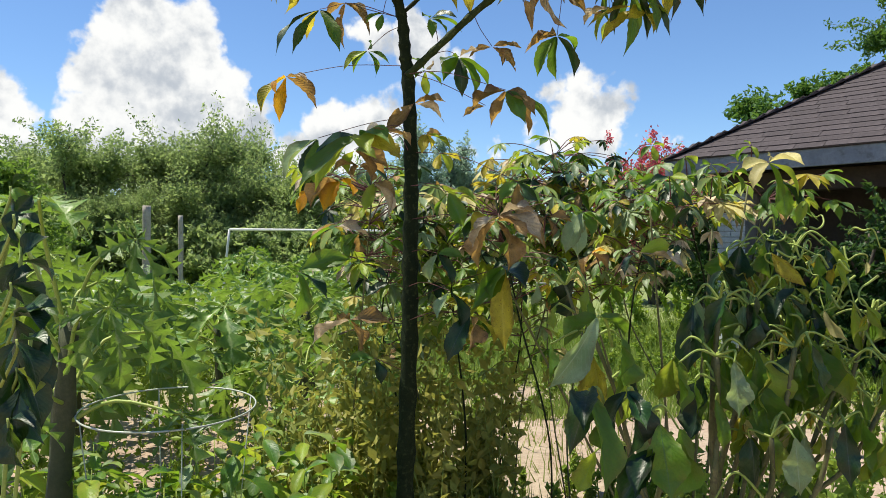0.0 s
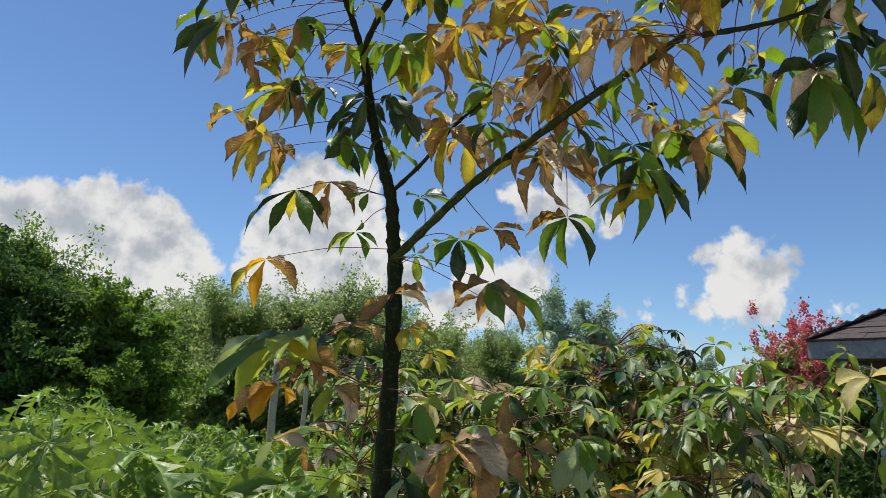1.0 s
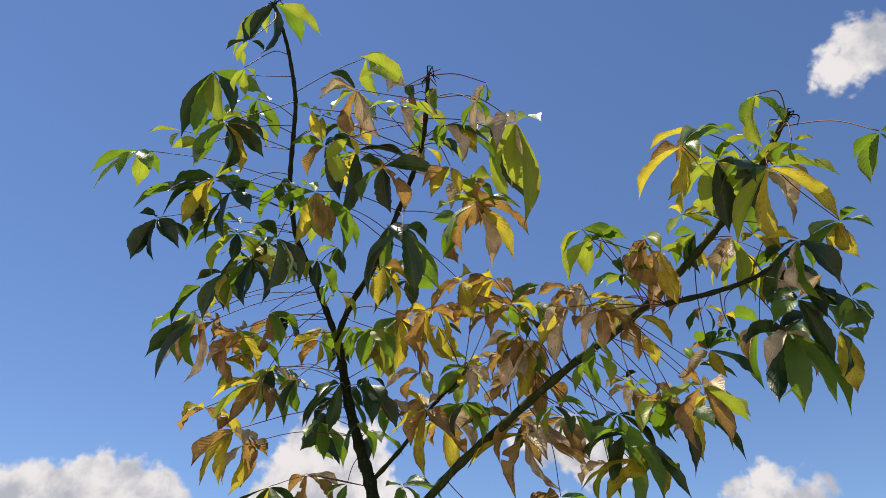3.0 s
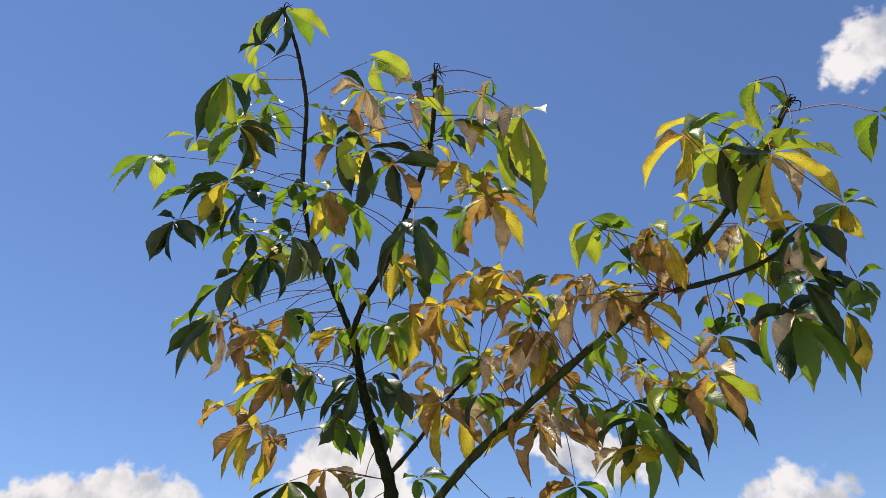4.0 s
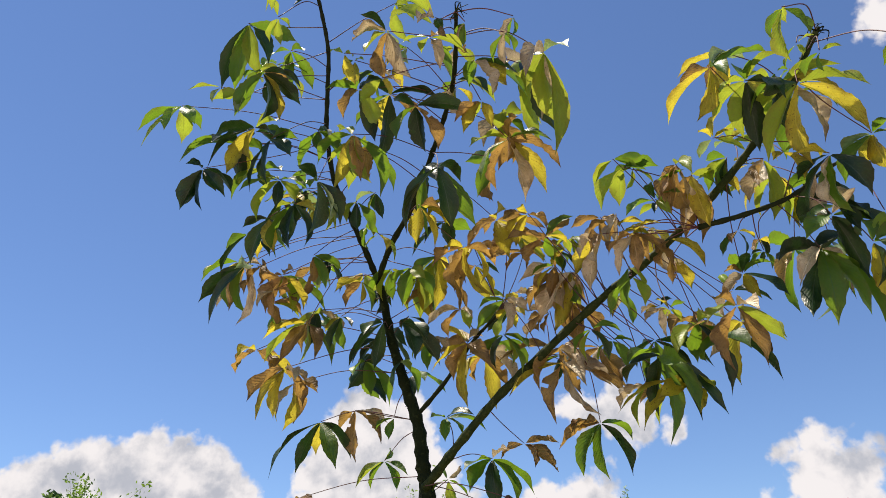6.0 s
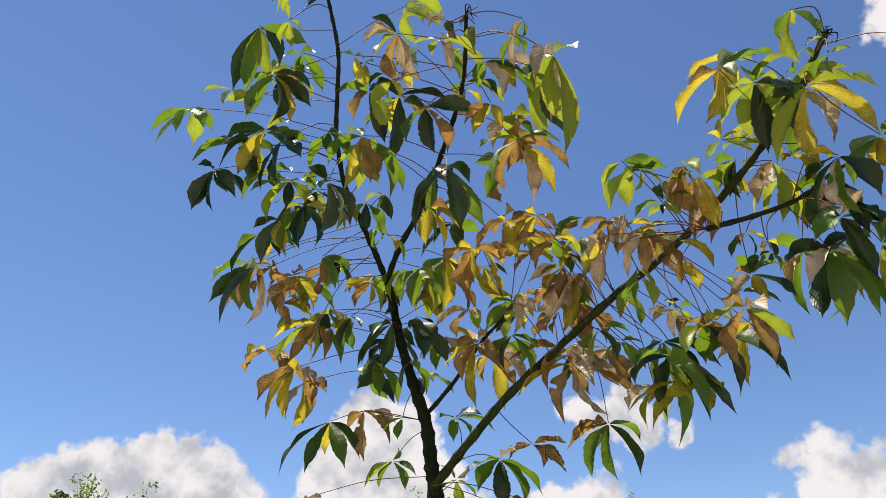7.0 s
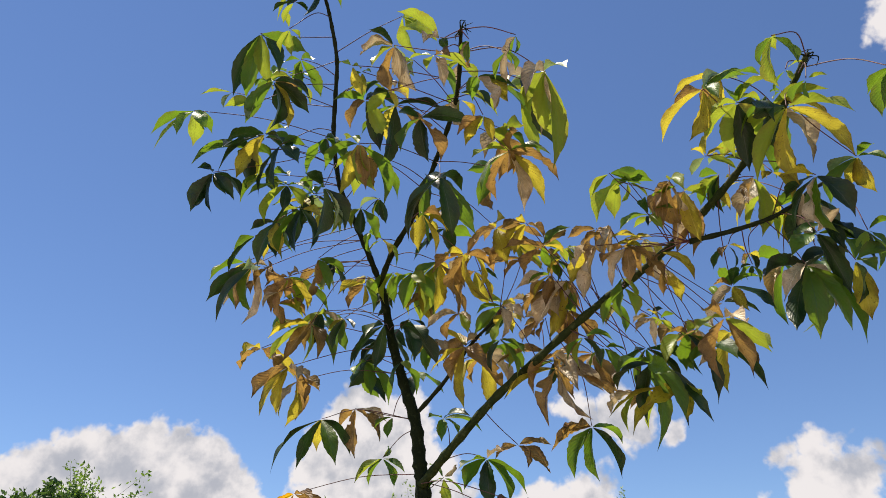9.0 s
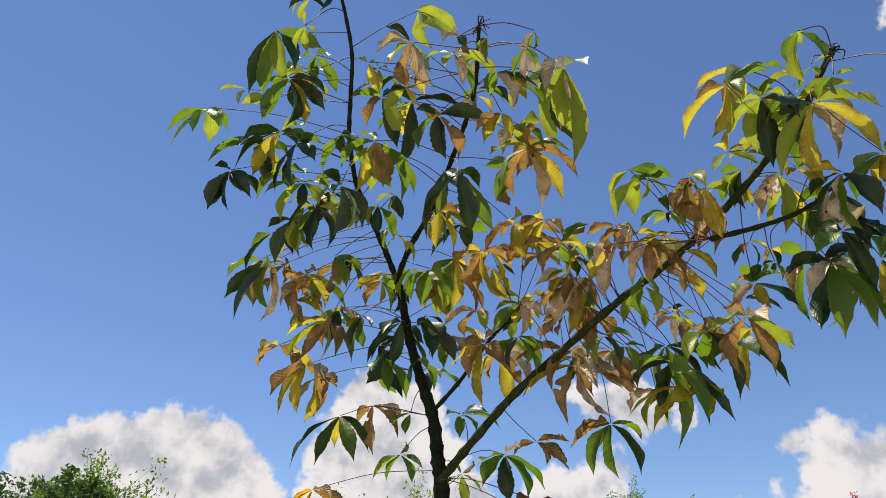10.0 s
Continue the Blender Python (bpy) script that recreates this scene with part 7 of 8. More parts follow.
leaf((0.212, 2.391, 2.551), (0.125, 2.340, 2.485), "green", 6.57, 3.28, -5.30, "tan", -2.96, 1.11, -7.54, "tan", -5.47, 2.86, 2.05, "dark", 5.82, 4.49, -0.45, "yellow", -2.57, 3.78, 3.05)
leaf((0.162, 2.281, 2.466), (0.125, 2.340, 2.485), "yellow", 0.23, 6.86, -4.00, "yellow", -1.02, -2.46, -7.22, "yellow", -4.12, 5.82, -2.12, "yellow", 4.86, -2.95, -4.60, "lime", -5.17, 2.83, -8.83)
leaf((0.276, 2.426, 2.359), (0.208, 2.322, 2.306), "green", -6.79, 0.65, -4.16, "dark", -3.10, 2.26, -7.46, "dark", 4.06, -1.26, -5.09, "dark", -7.21, 1.06, -2.39)
leaf((-0.145, 2.366, 2.651), (-0.252, 2.352, 2.566), "green", 3.00, 0.69, -8.92, "lime", -4.28, 3.65, -10.09, "green", -3.82, -3.88, -6.68, "green", 3.22, 7.03, -6.87, "lime", -3.75, 6.24, -0.31)
leaf((-0.283, 2.367, 2.634), (-0.252, 2.352, 2.566), "dark", 3.06, 5.47, -4.23, "dark", -0.16, -1.39, -6.19, "dark", -1.65, 3.21, -7.71, "dark", 5.06, 4.80, 0.95)
leaf((0.481, 2.370, 2.502), (0.444, 2.233, 2.447), "yellow", -4.31, 0.32, -7.13, "green", 0.91, 3.77, -8.73)
leaf((0.310, 2.288, 2.628), (0.377, 2.258, 2.409), "green", 2.47, 5.19, -1.65, "green", 1.17, -0.06, -6.35, "dark", 0.67, 1.84, -6.99, "dark", 5.29, 3.21, -5.23)
leaf((-0.179, 2.383, 2.532), (-0.248, 2.400, 2.476), "dark", 5.28, 3.80, -4.53, "dark", -1.03, -0.43, -6.52, "dark", -3.85, 3.74, -2.62)

leaf((0.157, 1.580, 2.880), (0.207, 1.600, 2.924), "lime", -11.6, 1.0, 6.4)


# dried leaf remnants and buds at the shoot tips
def dried_tuft(at):
    pile = Pile()
    for _ in range(7):
        a = np.array((tree_rng.gauss(0, 1), tree_rng.gauss(0, 1), tree_rng.gauss(-0.5, 1)))
        a *= tree_rng.uniform(0.015, 0.04) / np.linalg.norm(a)
        bend = a * 0.5 + np.array((tree_rng.gauss(0, 0.008), tree_rng.gauss(0, 0.008), 0.012))
        pile.add(*tube(smooth_line([(0, 0, 0), bend, a], 4), 0.0022, 0.0007, 5, 0.1, tree_rng))
    under("dried_shoot", pile.mesh("dried_shoot", [BARK]), the_tree, tuple(Vector(at) - TREE_FOOT), "shrivelled dark shoot tip")


dried_tuft((-0.284, 1.700, 3.434))
dried_tuft((0.207, 1.600, 2.924))
dried_tuft((0.987, 1.800, 2.813))


# ---- wilting shrub beside the tree ----
wilt_rng = random.Random(17)
WILT_FOOT = Vector((0.74, 2.05, 0.0))
wilted_shrub = thing("wilting_shrub", WILT_FOOT, "wilting shrub with limp hanging dark leaves on yellow-green stems", "shrub")
WILT_TONES = ("green", "green", "dark", "pale", "green", "dark", "lime", "green", "pale", "green", "lime", "yellow", "green", "dark")


def limp_leaf(owner, root, way, hang, tone):
    """A bent yellow-green stalk with one limp blade that hangs from its end."""
    root, way = np.array(root), np.array(way)
    bow = root + way * wilt_rng.uniform(0.35, 0.8) + (0, 0, wilt_rng.uniform(0.05, 0.5) * np.linalg.norm(way))
    end = root + way + (wilt_rng.gauss(0, 0.012), wilt_rng.gauss(0, 0.012), -0.12 * hang)
    stalk = stem_mesh("stalk", [root - end, bow - end, (0, 0, 0)], 0.0042, 0.0024, PETIOLE_GREEN, 6, 7, 0.06, wilt_rng)
    piece = under("limp_leaf", stalk, owner, tuple(end))
    tip = np.array((wilt_rng.gauss(0, 0.16), wilt_rng.gauss(0, 0.14), -1.0)) * hang
    face = (wilt_rng.gauss(0, 0.8), -1.0 + wilt_rng.gauss(0, 0.5), 0.25)
    v, f, uv = blade((0, 0, 0), tip, hang * wilt_rng.uniform(0.28, 0.62), face, wilt_rng.uniform(-0.16, 0.20), wilt_rng.uniform(0.3, 1.3), wilt_rng, 18, 0.0, ripple=0.24, crumple=0.028)
    under("blade", flat("blade", v, f, LEAF[tone], uv, smooth=True), piece, label="limp " + LEAF_WORDS[tone] + " blade")


def shrub_stem(top, stalks, size, r):
    """One kinked stem from the foot to a drooping crown of stalks."""
    top = np.array(top) - np.array(WILT_FOOT)
    pts = [np.array((top[0] * 0.12, top[1] * 0.12, -0.05))]
    for s in (0.3, 0.5, 0.68, 0.84):
        pts.append(top * (s ** 1.15, s ** 1.15, s) + np.array((wilt_rng.gauss(0, 0.022), wilt_rng.gauss(0, 0.022), 0)))
    pts.append(top)
    line = smooth_line(pts, 5)
    under("stem", stem_mesh("stem", pts, r, r * 0.62, SHRUB_STEM, 9, 5, 0.07, wilt_rng, nodes=4), wilted_shrub)
    for k in range(stalks):
        a = k * 2.4 + wilt_rng.uniform(-0.4, 0.4)
        at = line[-1] if k < stalks * 0.6 else line[-1 - wilt_rng.randrange(2, 9)]
        reach = wilt_rng.uniform(0.05, 0.13)
        limp_leaf(wilted_shrub, at, (math.cos(a) * reach, math.sin(a) * reach * 0.8, wilt_rng.uniform(-0.02, 0.05)), size * wilt_rng.uniform(0.55, 1.05), wilt_rng.choice(WILT_TONES))


for top, stalks, size, r in (((0.33, 2.15, 1.31), 8, 0.13, 0.007), ((0.43, 1.68, 1.02), 6, 0.19, 0.010), ((0.34, 1.80, 1.20), 5, 0.17, 0.008), ((0.72, 1.94, 1.28), 9, 0.19, 0.011),
                             ((0.93, 2.10, 1.43), 11, 0.13, 0.010), ((1.05, 2.20, 1.40), 9, 0.14, 0.008), ((1.18, 2.00, 1.24), 10, 0.15, 0.008), ((0.68, 1.86, 1.14), 10, 0.19, 0.011),
                             ((0.90, 1.88, 1.16), 10, 0.18, 0.010), ((1.08, 1.95, 1.10), 6, 0.17, 0.009), ((0.80, 1.80, 0.94), 6, 0.17, 0.009), ((0.97, 1.82, 0.96), 5, 0.19, 0.010),
                             ((1.16, 1.92, 0.98), 4, 0.17, 0.009), ((0.84, 2.02, 1.26), 9, 0.17, 0.009), ((1.02, 2.06, 1.26), 8, 0.16, 0.009)):
    shrub_stem(top, stalks, size, r)


def wilted_leaf(hub, *tones):
    rel = np.array(hub) - np.array(WILT_FOOT)
    root = rel * (0.86, 0.9, 0.93) + (0.0, 0.05, 0.0)
    mid = (root - rel) * 0.5 + np.array((0, 0, 0.03))
    pile = Pile()
    pile.add(*tube(smooth_line([root - rel, mid, (0, 0, 0)], 5), 0.0045, 0.003, 7, 0.05, wilt_rng))
    owner = under("limp_leaf", pile.mesh("petiole", [PETIOLE_GREEN]), wilted_shrub, tuple(rel))
    leaflets(owner, tones, hub, wilt_rng, 0.36, 17, 0.8, 0.4)


wilted_leaf((0.339, 1.750, 1.259), "pale", -12.75, -0.65, -18.23, "green", -6.82, 10.53, -9.70, "green", 9.01, 9.02, -6.61)
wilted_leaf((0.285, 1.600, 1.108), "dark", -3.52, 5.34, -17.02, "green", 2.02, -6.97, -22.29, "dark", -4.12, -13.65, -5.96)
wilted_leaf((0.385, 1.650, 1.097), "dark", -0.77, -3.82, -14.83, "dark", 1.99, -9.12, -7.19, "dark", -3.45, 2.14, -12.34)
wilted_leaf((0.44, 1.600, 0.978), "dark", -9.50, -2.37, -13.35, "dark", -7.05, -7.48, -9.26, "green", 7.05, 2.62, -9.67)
# curled yellow-green shoots in the shrub's top
for k in range(84):
    a = np.array((wilt_rng.uniform(0.06, 0.46), wilt_rng.uniform(-0.14, 0.12), wilt_rng.uniform(0.98, 1.50)))
    pts = [a]
    turn = wilt_rng.uniform(0, 6.28)
    for _ in range(5):
        turn += wilt_rng.uniform(0.3, 0.9)
        pts.append(pts[-1] + np.array((math.cos(turn) * 0.026, math.sin(turn) * 0.02, wilt_rng.gauss(-0.012, 0.022))))
    under("shoot", stem_mesh("shoot", pts, 0.0036, 0.0016, PETIOLE_GREEN, 6, 4, 0.1, wilt_rng), wilted_shrub)
    for _ in range(2):
        d = np.array((wilt_rng.gauss(0, 0.4), wilt_rng.gauss(0, 0.4), -1.0)) * wilt_rng.uniform(0.04, 0.09)
        v, f, uv = blade(pts[-1], pts[-1] + d, np.linalg.norm(d) * 0.34, (wilt_rng.gauss(0, 1), -1, 0.4), 0.12, 0.9, wilt_rng, 8, ripple=0.2)
        under("shrivelled_leaf", flat("shrivelled_leaf", v, f, LEAF[wilt_rng.choice(("lime", "cream", "lime", "yellow", "green", "dark"))], uv, smooth=True), wilted_shrub)

# ---- single leaves of the hedge that stand out ----
hedge_rng = random.Random(27)
HEDGE_FOOT = Vector((0.95, 2.85, 0.0))
hedge_front = thing("sapling", HEDGE_FOOT, "young tree fronting the hedge, broad palmate leaves with yellow rims", "sapling", "hedge of young trees")
for top in ((1.18, 2.80, 1.66), (0.80, 2.85, 1.60), (0.45, 2.6, 1.42), (1.0, 2.7, 1.50), (0.15, 2.4, 1.34)):
    top = Vector(top) - HEDGE_FOOT
    under("stem", stem_mesh("stem", [(top.x * 0.1, top.y * 0.1, -0.05), (top.x * 0.55, top.y * 0.5, top.z * 0.5), tuple(top)], 0.006, 0.0035, SHRUB_STEM, 8, 7, 0.06, hedge_rng, nodes=3), hedge_front)


def hedge_leaf(hub, *tones):
    rel = np.array(hub) - np.array(HEDGE_FOOT)
    root = np.array((rel[0] - 0.10 * hedge_rng.uniform(-1, 1), rel[1] + 0.10, rel[2] - 0.08))
    pile = Pile()
    pile.add(*tube(smooth_line([root - rel, (root - rel) * 0.4 + (0, 0, 0.03), (0, 0, 0)], 5), 0.0024, 0.0016, 6, 0.04, hedge_rng))
    owner = under("palmate_leaf", pile.mesh("petiole", [PETIOLE]), hedge_front, tuple(rel))
    leaflets(owner, tones, hub, hedge_rng, 0.40)


hedge_leaf((0.404, 2.400, 1.543), "pale", 1.12, -0.89, -15.52, "green", -3.57, 1.83, -13.65, "green", 8.70, 4.81, -6.73)
hedge_leaf((0.484, 2.500, 1.400), "brown", -1.92, -0.51, -8.77, "brown", 5.78, -1.65, -6.79, "orange", 7.30, 1.70, -0.04)
hedge_leaf((0.571, 2.200, 1.409), "dark", -6.18, -6.38, -7.15, "dark", 6.29, 3.21, -9.91, "lime", 6.96, -8.73, 2.32, "tan", 13.66, -4.28, -5.38)
hedge_leaf((1.253, 2.780, 1.755), "cream", -6.97, 11.49, -5.14, "cream", -8.13, -4.05, -11.48, "green", 2.01, -0.21, -18.55, "lime", 9.79, -3.99, -14.57, "cream", 8.29, -11.95, -2.78, "cream", 3.70, 9.67, 3.74)
hedge_leaf((0.860, 2.900, 1.698), "green", -6.17, 1.02, -12.93, "dark", 2.99, -5.84, -9.70, "green", -10.43, -3.94, -2.46, "lime", 9.15, 4.12, -4.76)
hedge_leaf((1.006, 2.800, 1.704), "dark", -4.25, 0.02, -5.37, "green", 3.53, -0.82, -6.55, "green", 3.96, 2.70, 1.95)
hedge_leaf((0.878, 2.600, 1.570), "dark", -6.01, 0.80, -8.11, "dark", -1.69, 1.66, -9.31, "pale", 2.35, -1.09, -10.33, "dark", 5.05, 3.73, -4.37)
hedge_leaf((0.604, 2.600, 1.591), "tan", -1.59, -0.14, -7.19, "yellow", 4.36, -3.35, -1.99, "green", -4.84, -1.34, -4.24)
hedge_leaf((0.413, 2.300, 1.539), "pale", -5.94, -1.36, -13.84, "green", 1.53, -7.17, -8.97, "green", 6.26, -7.28, -5.93)
# Tan among the brown paints the sunlit tops of these dry leaflets.
hedge_leaf((0.119, 2.100, 1.523), "tan", -7.32, 3.85, -10.66, "brown", 8.22, -6.91, -7.14, "tan", 14.01, 0.99, -9.60, "tan", 11.69, -5.71, -0.76)
hedge_leaf((0.281, 2.200, 1.522), "brown", -6.47, -1.09, -5.61, "brown", 1.54, 0.59, -7.70, "brown", 8.09, 0.29, -2.06)
hedge_leaf((1.002, 2.700, 1.690), "pale", -4.34, 1.81, -7.77, "lime", 1.57, -0.29, -8.72, "green", 3.71, -5.18, -3.12)
hedge_leaf((0.830, 2.700, 1.689), "pale", -2.80, 4.17, -8.63, "green", 4.26, -0.99, -10.66, "dark", -8.43, -2.08, -3.11, "lime", 5.63, -6.60, -2.21)
hedge_leaf((1.234, 2.900, 1.838), "green", -4.38, 2.46, -7.24, "lime", 1.59, -3.05, -6.63, "lime", -4.49, -3.33, 0.71)
hedge_leaf((1.386, 2.950, 1.694), "dark", 6.35, -2.81, -14.77, "green", 2.15, -0.76, -16.93, "dark", -2.83, 3.96, -14.83)
hedge_leaf((1.032, 2.800, 1.748), "pale", -6.26, -2.35, -7.30, "lime", 1.85, -0.23, -11.76, "green", 5.31, -6.36, -4.16, "green", -5.46, -5.14, -1.32)
hedge_leaf((1.142, 2.850, 1.721), "pale", -2.23, 4.32, -6.10, "green", 2.54, -0.64, -9.24, "green", 3.77, -5.58, -2.46)
hedge_leaf((0.978, 2.950, 1.797), "green", -4.38, 1.37, -9.42, "green", 2.23, -0.05, -10.90, "lime", 6.75, 3.58, -3.15)
hedge_leaf((1.233, 3.000, 1.774), "green", -5.37, -1.12, 3.42, "green", 4.14, 1.67, 3.94, "green", -1.82, 0.87, -7.42)
hedge_leaf((0.855, 3.000, 1.851), "green", -4.53, 1.17, -5.92, "lime", 2.58, 0.07, -7.55, "lime", 5.79, 2.12, -1.51, "lime", -3.38, -3.77, 1.51)
# ---- dark plant at the garden's near left, its shade put into the leaf tone ----
edge_rng = random.Random(37)
EDGE_FOOT = Vector((-0.86, 1.2, 0.0))
edge_plant = thing("garden_plant", EDGE_FOOT, "tall garden plant with broad leaves, shade in their dark colour", "plant")
for top in ((-0.76, 1.2, 1.48), (-0.72, 1.15, 1.30)):
    top = Vector(top) - EDGE_FOOT
    under("stem", stem_mesh("stem", [(0, 0, -0.05), (top.x * 0.4, top.y * 0.4, top.z * 0.5), tuple(top)], 0.005, 0.003, PETIOLE_GREEN, 8, 6, 0.06, edge_rng), edge_plant)


def edge_leaf(hub, *tones):
    rel = np.array(hub) - np.array(EDGE_FOOT)
    pile = Pile()
    pile.add(*tube(smooth_line([(rel[0] * -0.3, rel[1] * -0.3, -0.08), (0, 0, -0.02), (0, 0, 0)], 4), 0.003, 0.002, 6, 0.0, edge_rng))
    owner = under("broad_leaf", pile.mesh("petiole", [PETIOLE_GREEN]), edge_plant, tuple(rel))
    leaflets(owner, tones, hub, edge_rng, 0.5)


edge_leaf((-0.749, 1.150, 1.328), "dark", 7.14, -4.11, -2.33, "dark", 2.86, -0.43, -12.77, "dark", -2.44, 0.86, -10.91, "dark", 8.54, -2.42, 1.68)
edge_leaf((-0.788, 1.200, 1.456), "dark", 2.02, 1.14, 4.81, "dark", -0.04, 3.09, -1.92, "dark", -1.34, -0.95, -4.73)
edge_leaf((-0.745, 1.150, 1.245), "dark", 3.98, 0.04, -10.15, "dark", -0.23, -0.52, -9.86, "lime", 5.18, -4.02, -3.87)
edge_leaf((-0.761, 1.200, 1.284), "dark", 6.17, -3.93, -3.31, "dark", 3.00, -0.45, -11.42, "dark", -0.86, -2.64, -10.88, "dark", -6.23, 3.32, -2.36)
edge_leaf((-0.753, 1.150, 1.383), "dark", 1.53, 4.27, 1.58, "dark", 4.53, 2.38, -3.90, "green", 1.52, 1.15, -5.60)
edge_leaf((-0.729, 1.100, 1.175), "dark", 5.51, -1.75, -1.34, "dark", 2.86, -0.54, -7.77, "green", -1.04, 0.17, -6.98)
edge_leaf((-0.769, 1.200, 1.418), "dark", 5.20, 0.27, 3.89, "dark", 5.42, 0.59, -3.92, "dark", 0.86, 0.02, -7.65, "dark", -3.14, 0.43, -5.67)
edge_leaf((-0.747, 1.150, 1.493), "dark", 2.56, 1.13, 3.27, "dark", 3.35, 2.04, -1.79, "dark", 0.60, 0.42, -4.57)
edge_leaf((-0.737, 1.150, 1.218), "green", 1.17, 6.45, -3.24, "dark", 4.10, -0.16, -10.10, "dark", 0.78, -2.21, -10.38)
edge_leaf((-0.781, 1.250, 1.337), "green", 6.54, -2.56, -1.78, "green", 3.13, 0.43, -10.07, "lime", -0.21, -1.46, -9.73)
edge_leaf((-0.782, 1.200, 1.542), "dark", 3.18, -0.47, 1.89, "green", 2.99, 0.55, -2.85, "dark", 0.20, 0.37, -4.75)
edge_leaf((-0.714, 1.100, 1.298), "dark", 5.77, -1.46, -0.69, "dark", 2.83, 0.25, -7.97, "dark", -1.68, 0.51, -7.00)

# ---- weeds, vines and grass ----
def weed_patch(name, label, spots, height, mat, seed, leaf_size, per_stem, stem_mat, category="weeds"):
    """Upright weed stems with many small leaves, in one mesh."""
    rng, nrng = random.Random(seed), np.random.default_rng(seed)
    stems, leaves = Pile(), []
    for x, y, s in spots:
        h = height * s * rng.uniform(0.6, 1.1)
        lean = np.array((rng.gauss(0, 0.16), rng.gauss(0, 0.16), 1.0)) * h
        line = smooth_line([(x, y, -0.03), (x + lean[0] * 0.3 + rng.gauss(0, 0.02), y + lean[1] * 0.3, h * 0.5), (x + lean[0], y + lean[1], h)], 4)
        stems.add(*tube(line, 0.004, 0.0012, 4, 0.0, rng))
        line = np.array(line)
        t = nrng.uniform(0.1, 1, per_stem) * (len(line) - 1)
        i = np.minimum(t.astype(int), len(line) - 2)
        c = line[i] + (line[i + 1] - line[i]) * (t - i)[:, None]
        leaves.append(c + nrng.normal(size=c.shape) * (0.05, 0.05, 0.03) * np.array(min(1.0, h)))
    v, f = rhombs(np.concatenate(leaves), leaf_size, nrng, 2.0, 0.4)
    k = len(stems.v)
    stems.v.extend(v)
    stems.f.extend([tuple(a + k for a in q) for q in f])
    stems.slot.extend([1] * len(f))
    ob = new(name, flat(name, stems.v, stems.f, [stem_mat, mat], None, stems.slot))
    tagged(ob, label, category, kind="stuff")


field = random.Random(47)


def scatter(n, x0, x1, y0, y1, lo=0.6, hi=1.1):
    return [(field.uniform(x0, x1), field.uniform(y0, y1), field.uniform(lo, hi)) for _ in range(n)]


weed_patch("vine_weeds", "tall yellowing vines and weeds climbing round the tree", scatter(110, -0.75, 0.08, 2.70, 3.5, 0.5, 1.15) + scatter(20, 0.05, 0.26, 3.2, 3.6, 0.7, 1.1), 1.0, WEED_DRY, 1, 0.032, 62, PETIOLE_GREEN)
weed_patch("green_weeds", "tall green weeds among the papaya plants", scatter(210, -4.6, -0.3, 3.2, 9.5), 0.62, WEED, 2, 0.026, 80, PETIOLE_GREEN)
weed_patch("near_weeds", "low leafy green weeds in front of the garden bed", scatter(200, -1.9, -0.25, 2.2, 3.4, 0.4, 1.0), 0.50, WEED, 3, 0.025, 80, PETIOLE_GREEN)
weed_patch("house_weeds", "green weeds between the hedge and the house", scatter(170, 2.0, 5.5, 4.2, 8.0), 0.36, WEED, 4, 0.028, 70, PETIOLE_GREEN)
weed_patch("right_weeds", "weeds growing under the wilting shrub", scatter(120, 0.9, 2.6, 2.2, 3.6), 0.55, WEED, 5, 0.026, 70, PETIOLE_GREEN)
weed_patch("hedge_weeds", "low green weeds at the foot of the hedge", scatter(80, -0.4, 2.3, 2.9, 4.1), 0.30, WEED, 7, 0.026, 60, PETIOLE_GREEN)
weed_patch("lawn_weeds", "scattered low weeds in the lawn", scatter(420, 0.0, 4.5, 5.6, 10.5, 0.5, 1.2), 0.24, WEED, 8, 0.030, 34, PETIOLE_GREEN)
weed_patch("far_weeds", "rough weeds along the garden's far end", scatter(420, -14, 8, 10.5, 21, 0.5, 1.2), 0.55, WEED, 6, 0.085, 34, PETIOLE_GREEN)


def make_grass():
    nrng = np.random.default_rng(9)
    n = 26000
    x, y = nrng.uniform(-7, 7, n), nrng.uniform(2.0, 14.0, n)
    keep = np.array([noise.noise((a * 0.7, b * 0.7, 5)) > (0.10 if b < 6.8 else -0.5) for a, b in zip(x, y)])
    x, y = x[keep], y[keep]
    n = len(x)
    h = nrng.uniform(0.06, 0.22, n)
    a = nrng.uniform(0, 6.28, n)
    w = nrng.uniform(0.004, 0.010, n)
    v = np.zeros((n, 3, 3))
    v[:, 0] = np.stack([x - np.cos(a) * w, y - np.sin(a) * w, np.full(n, -0.04)], 1)
    v[:, 1] = np.stack([x + np.cos(a) * w, y + np.sin(a) * w, np.full(n, -0.04)], 1)
    v[:, 2] = np.stack([x + nrng.normal(0, 0.05, n), y + nrng.normal(0, 0.05, n), h], 1)
    f = (np.arange(n)[:, None] * 3 + [0, 1, 2]).tolist()
    ob = new("grass", flat("grass", v.reshape(-1, 3).tolist(), f, GRASS))
    tagged(ob, "rough green and straw-coloured grass over the ground", "grass", kind="stuff")


make_grass()


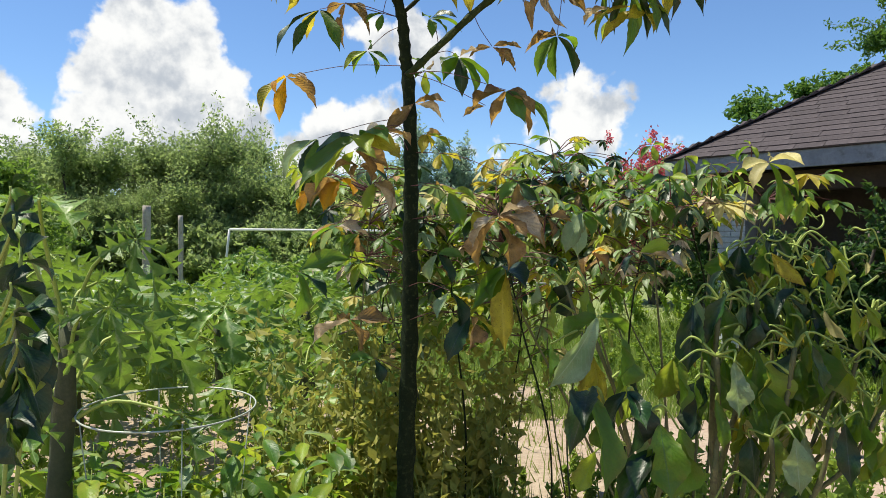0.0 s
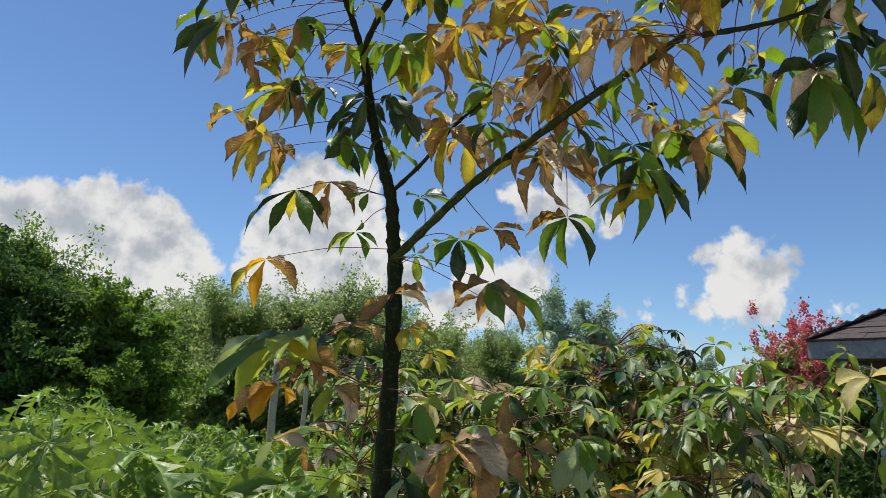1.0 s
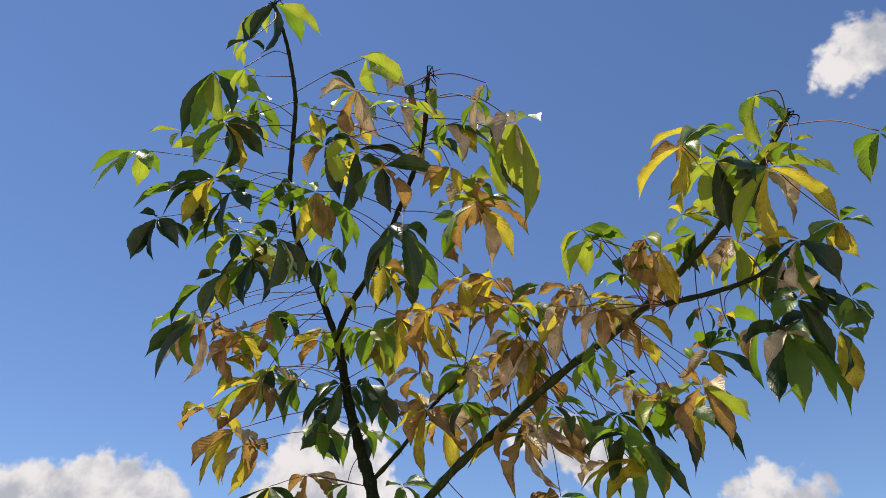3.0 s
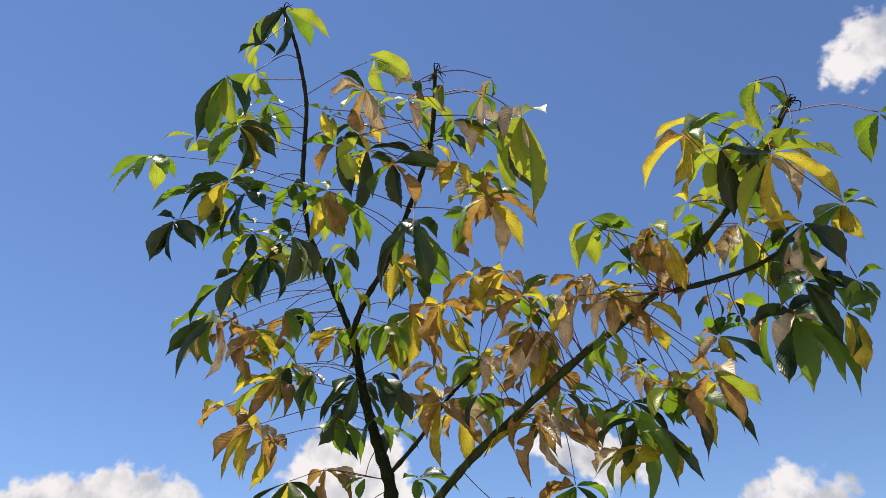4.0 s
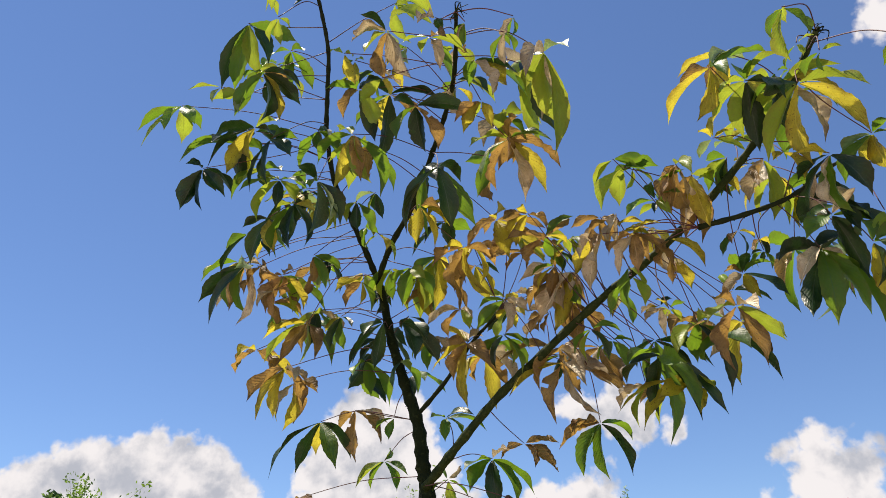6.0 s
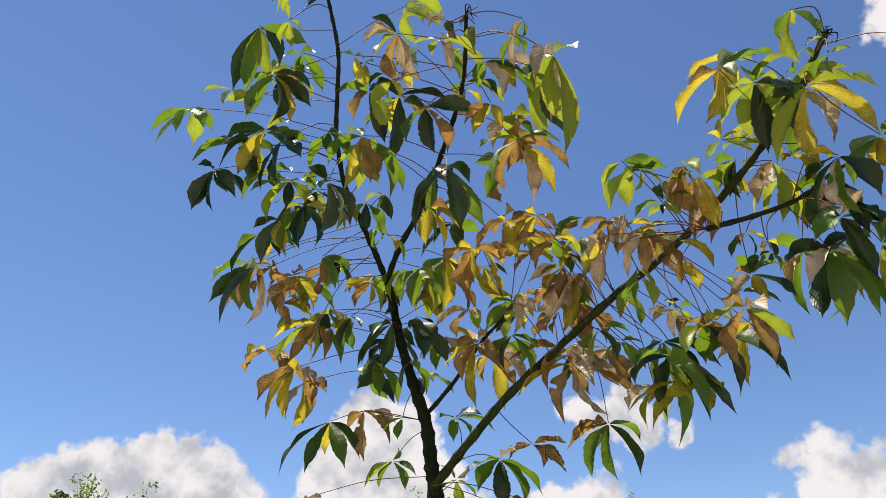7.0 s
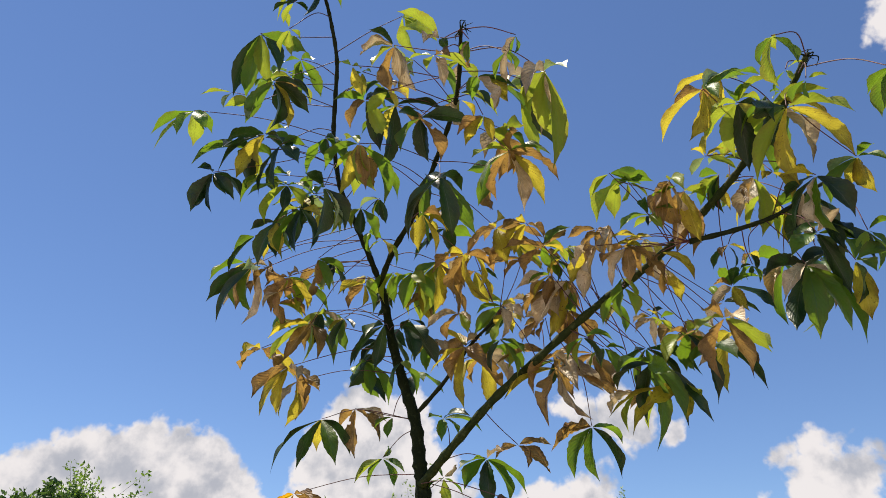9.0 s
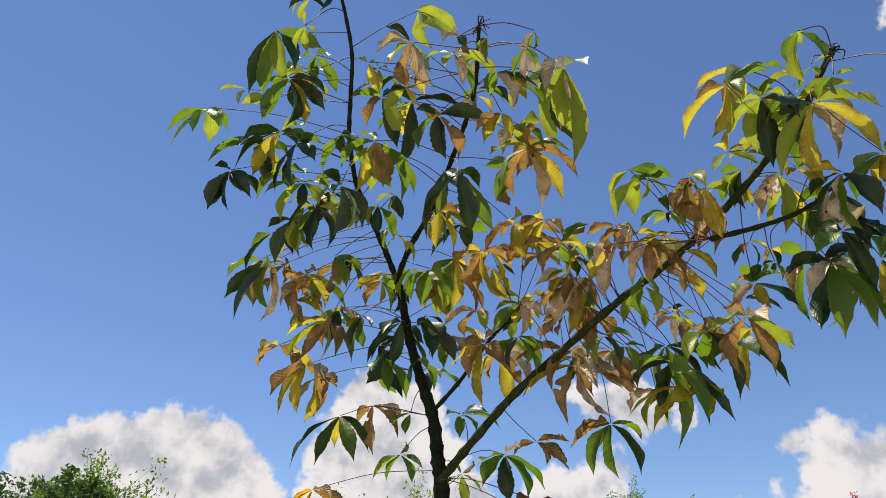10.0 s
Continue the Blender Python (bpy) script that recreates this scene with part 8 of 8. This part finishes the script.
def make_lawn():
    nrng = np.random.default_rng(19)
    n = 42000
    x, y = nrng.uniform(-0.6, 5.5, n), 5.6 + 6.0 * nrng.random(n) ** 1.3
    keep = np.array([noise.noise((a * 0.8, b * 0.8, 9)) + 0.35 * (b - 6.4) > -0.10 for a, b in zip(x, y)])
    x, y = x[keep], y[keep]
    n = len(x)
    h, a, w = nrng.uniform(0.05, 0.16, n), nrng.uniform(0, 6.28, n), nrng.uniform(0.004, 0.009, n)
    v = np.zeros((n, 3, 3))
    v[:, 0] = np.stack([x - np.cos(a) * w, y - np.sin(a) * w, np.full(n, -0.04)], 1)
    v[:, 1] = np.stack([x + np.cos(a) * w, y + np.sin(a) * w, np.full(n, -0.04)], 1)
    v[:, 2] = np.stack([x + nrng.normal(0, 0.04, n), y + nrng.normal(0, 0.04, n), h], 1)
    ob = new("lawn", flat("lawn", v.reshape(-1, 3).tolist(), (np.arange(n)[:, None] * 3 + [0, 1, 2]).tolist(), LAWN))
    tagged(ob, "soft green lawn grass between the hedge and the house", "grass", kind="stuff")


make_lawn()


def make_leafy_weeds():
    """Low weeds with drooping pointed leaves in the near bed."""
    rng = random.Random(67)
    for k in range(56):
        x, y = rng.uniform(-1.60, -0.35), rng.uniform(1.65, 2.75)
        h = rng.uniform(0.50, 0.80)
        plant = thing("leafy_weed", (x, y, 0), "low weed with drooping pointed yellow-green leaves", "weed", "leafy weeds in the near bed")
        top = (rng.gauss(0, 0.05), rng.gauss(0, 0.05), h)
        under("stem", stem_mesh("stem", [(0, 0, -0.04), (top[0] * 0.3, top[1] * 0.3, h * 0.5), top], 0.0035, 0.0018, PETIOLE_GREEN, 6, 4, 0.05, rng), plant)
        for j in range(12):
            a, s = j * 2.4 + rng.uniform(-0.4, 0.4), 0.55 + 0.45 * (j + 1) / 12
            root = np.array((top[0] * s * s, top[1] * s * s, h * s))
            d = np.array((math.cos(a), math.sin(a), rng.uniform(-0.9, 0.1))) * rng.uniform(0.07, 0.15)
            v, f, uv = blade(root, root + d, np.linalg.norm(d) * 0.40, (0, 0, 1), 0.2, 0.4, rng, 7)
            under("leaf", flat("leaf", v, f, LEAF[rng.choice(("green", "lime", "green", "pale", "green", "lime"))], uv, smooth=True), plant)


make_leafy_weeds()
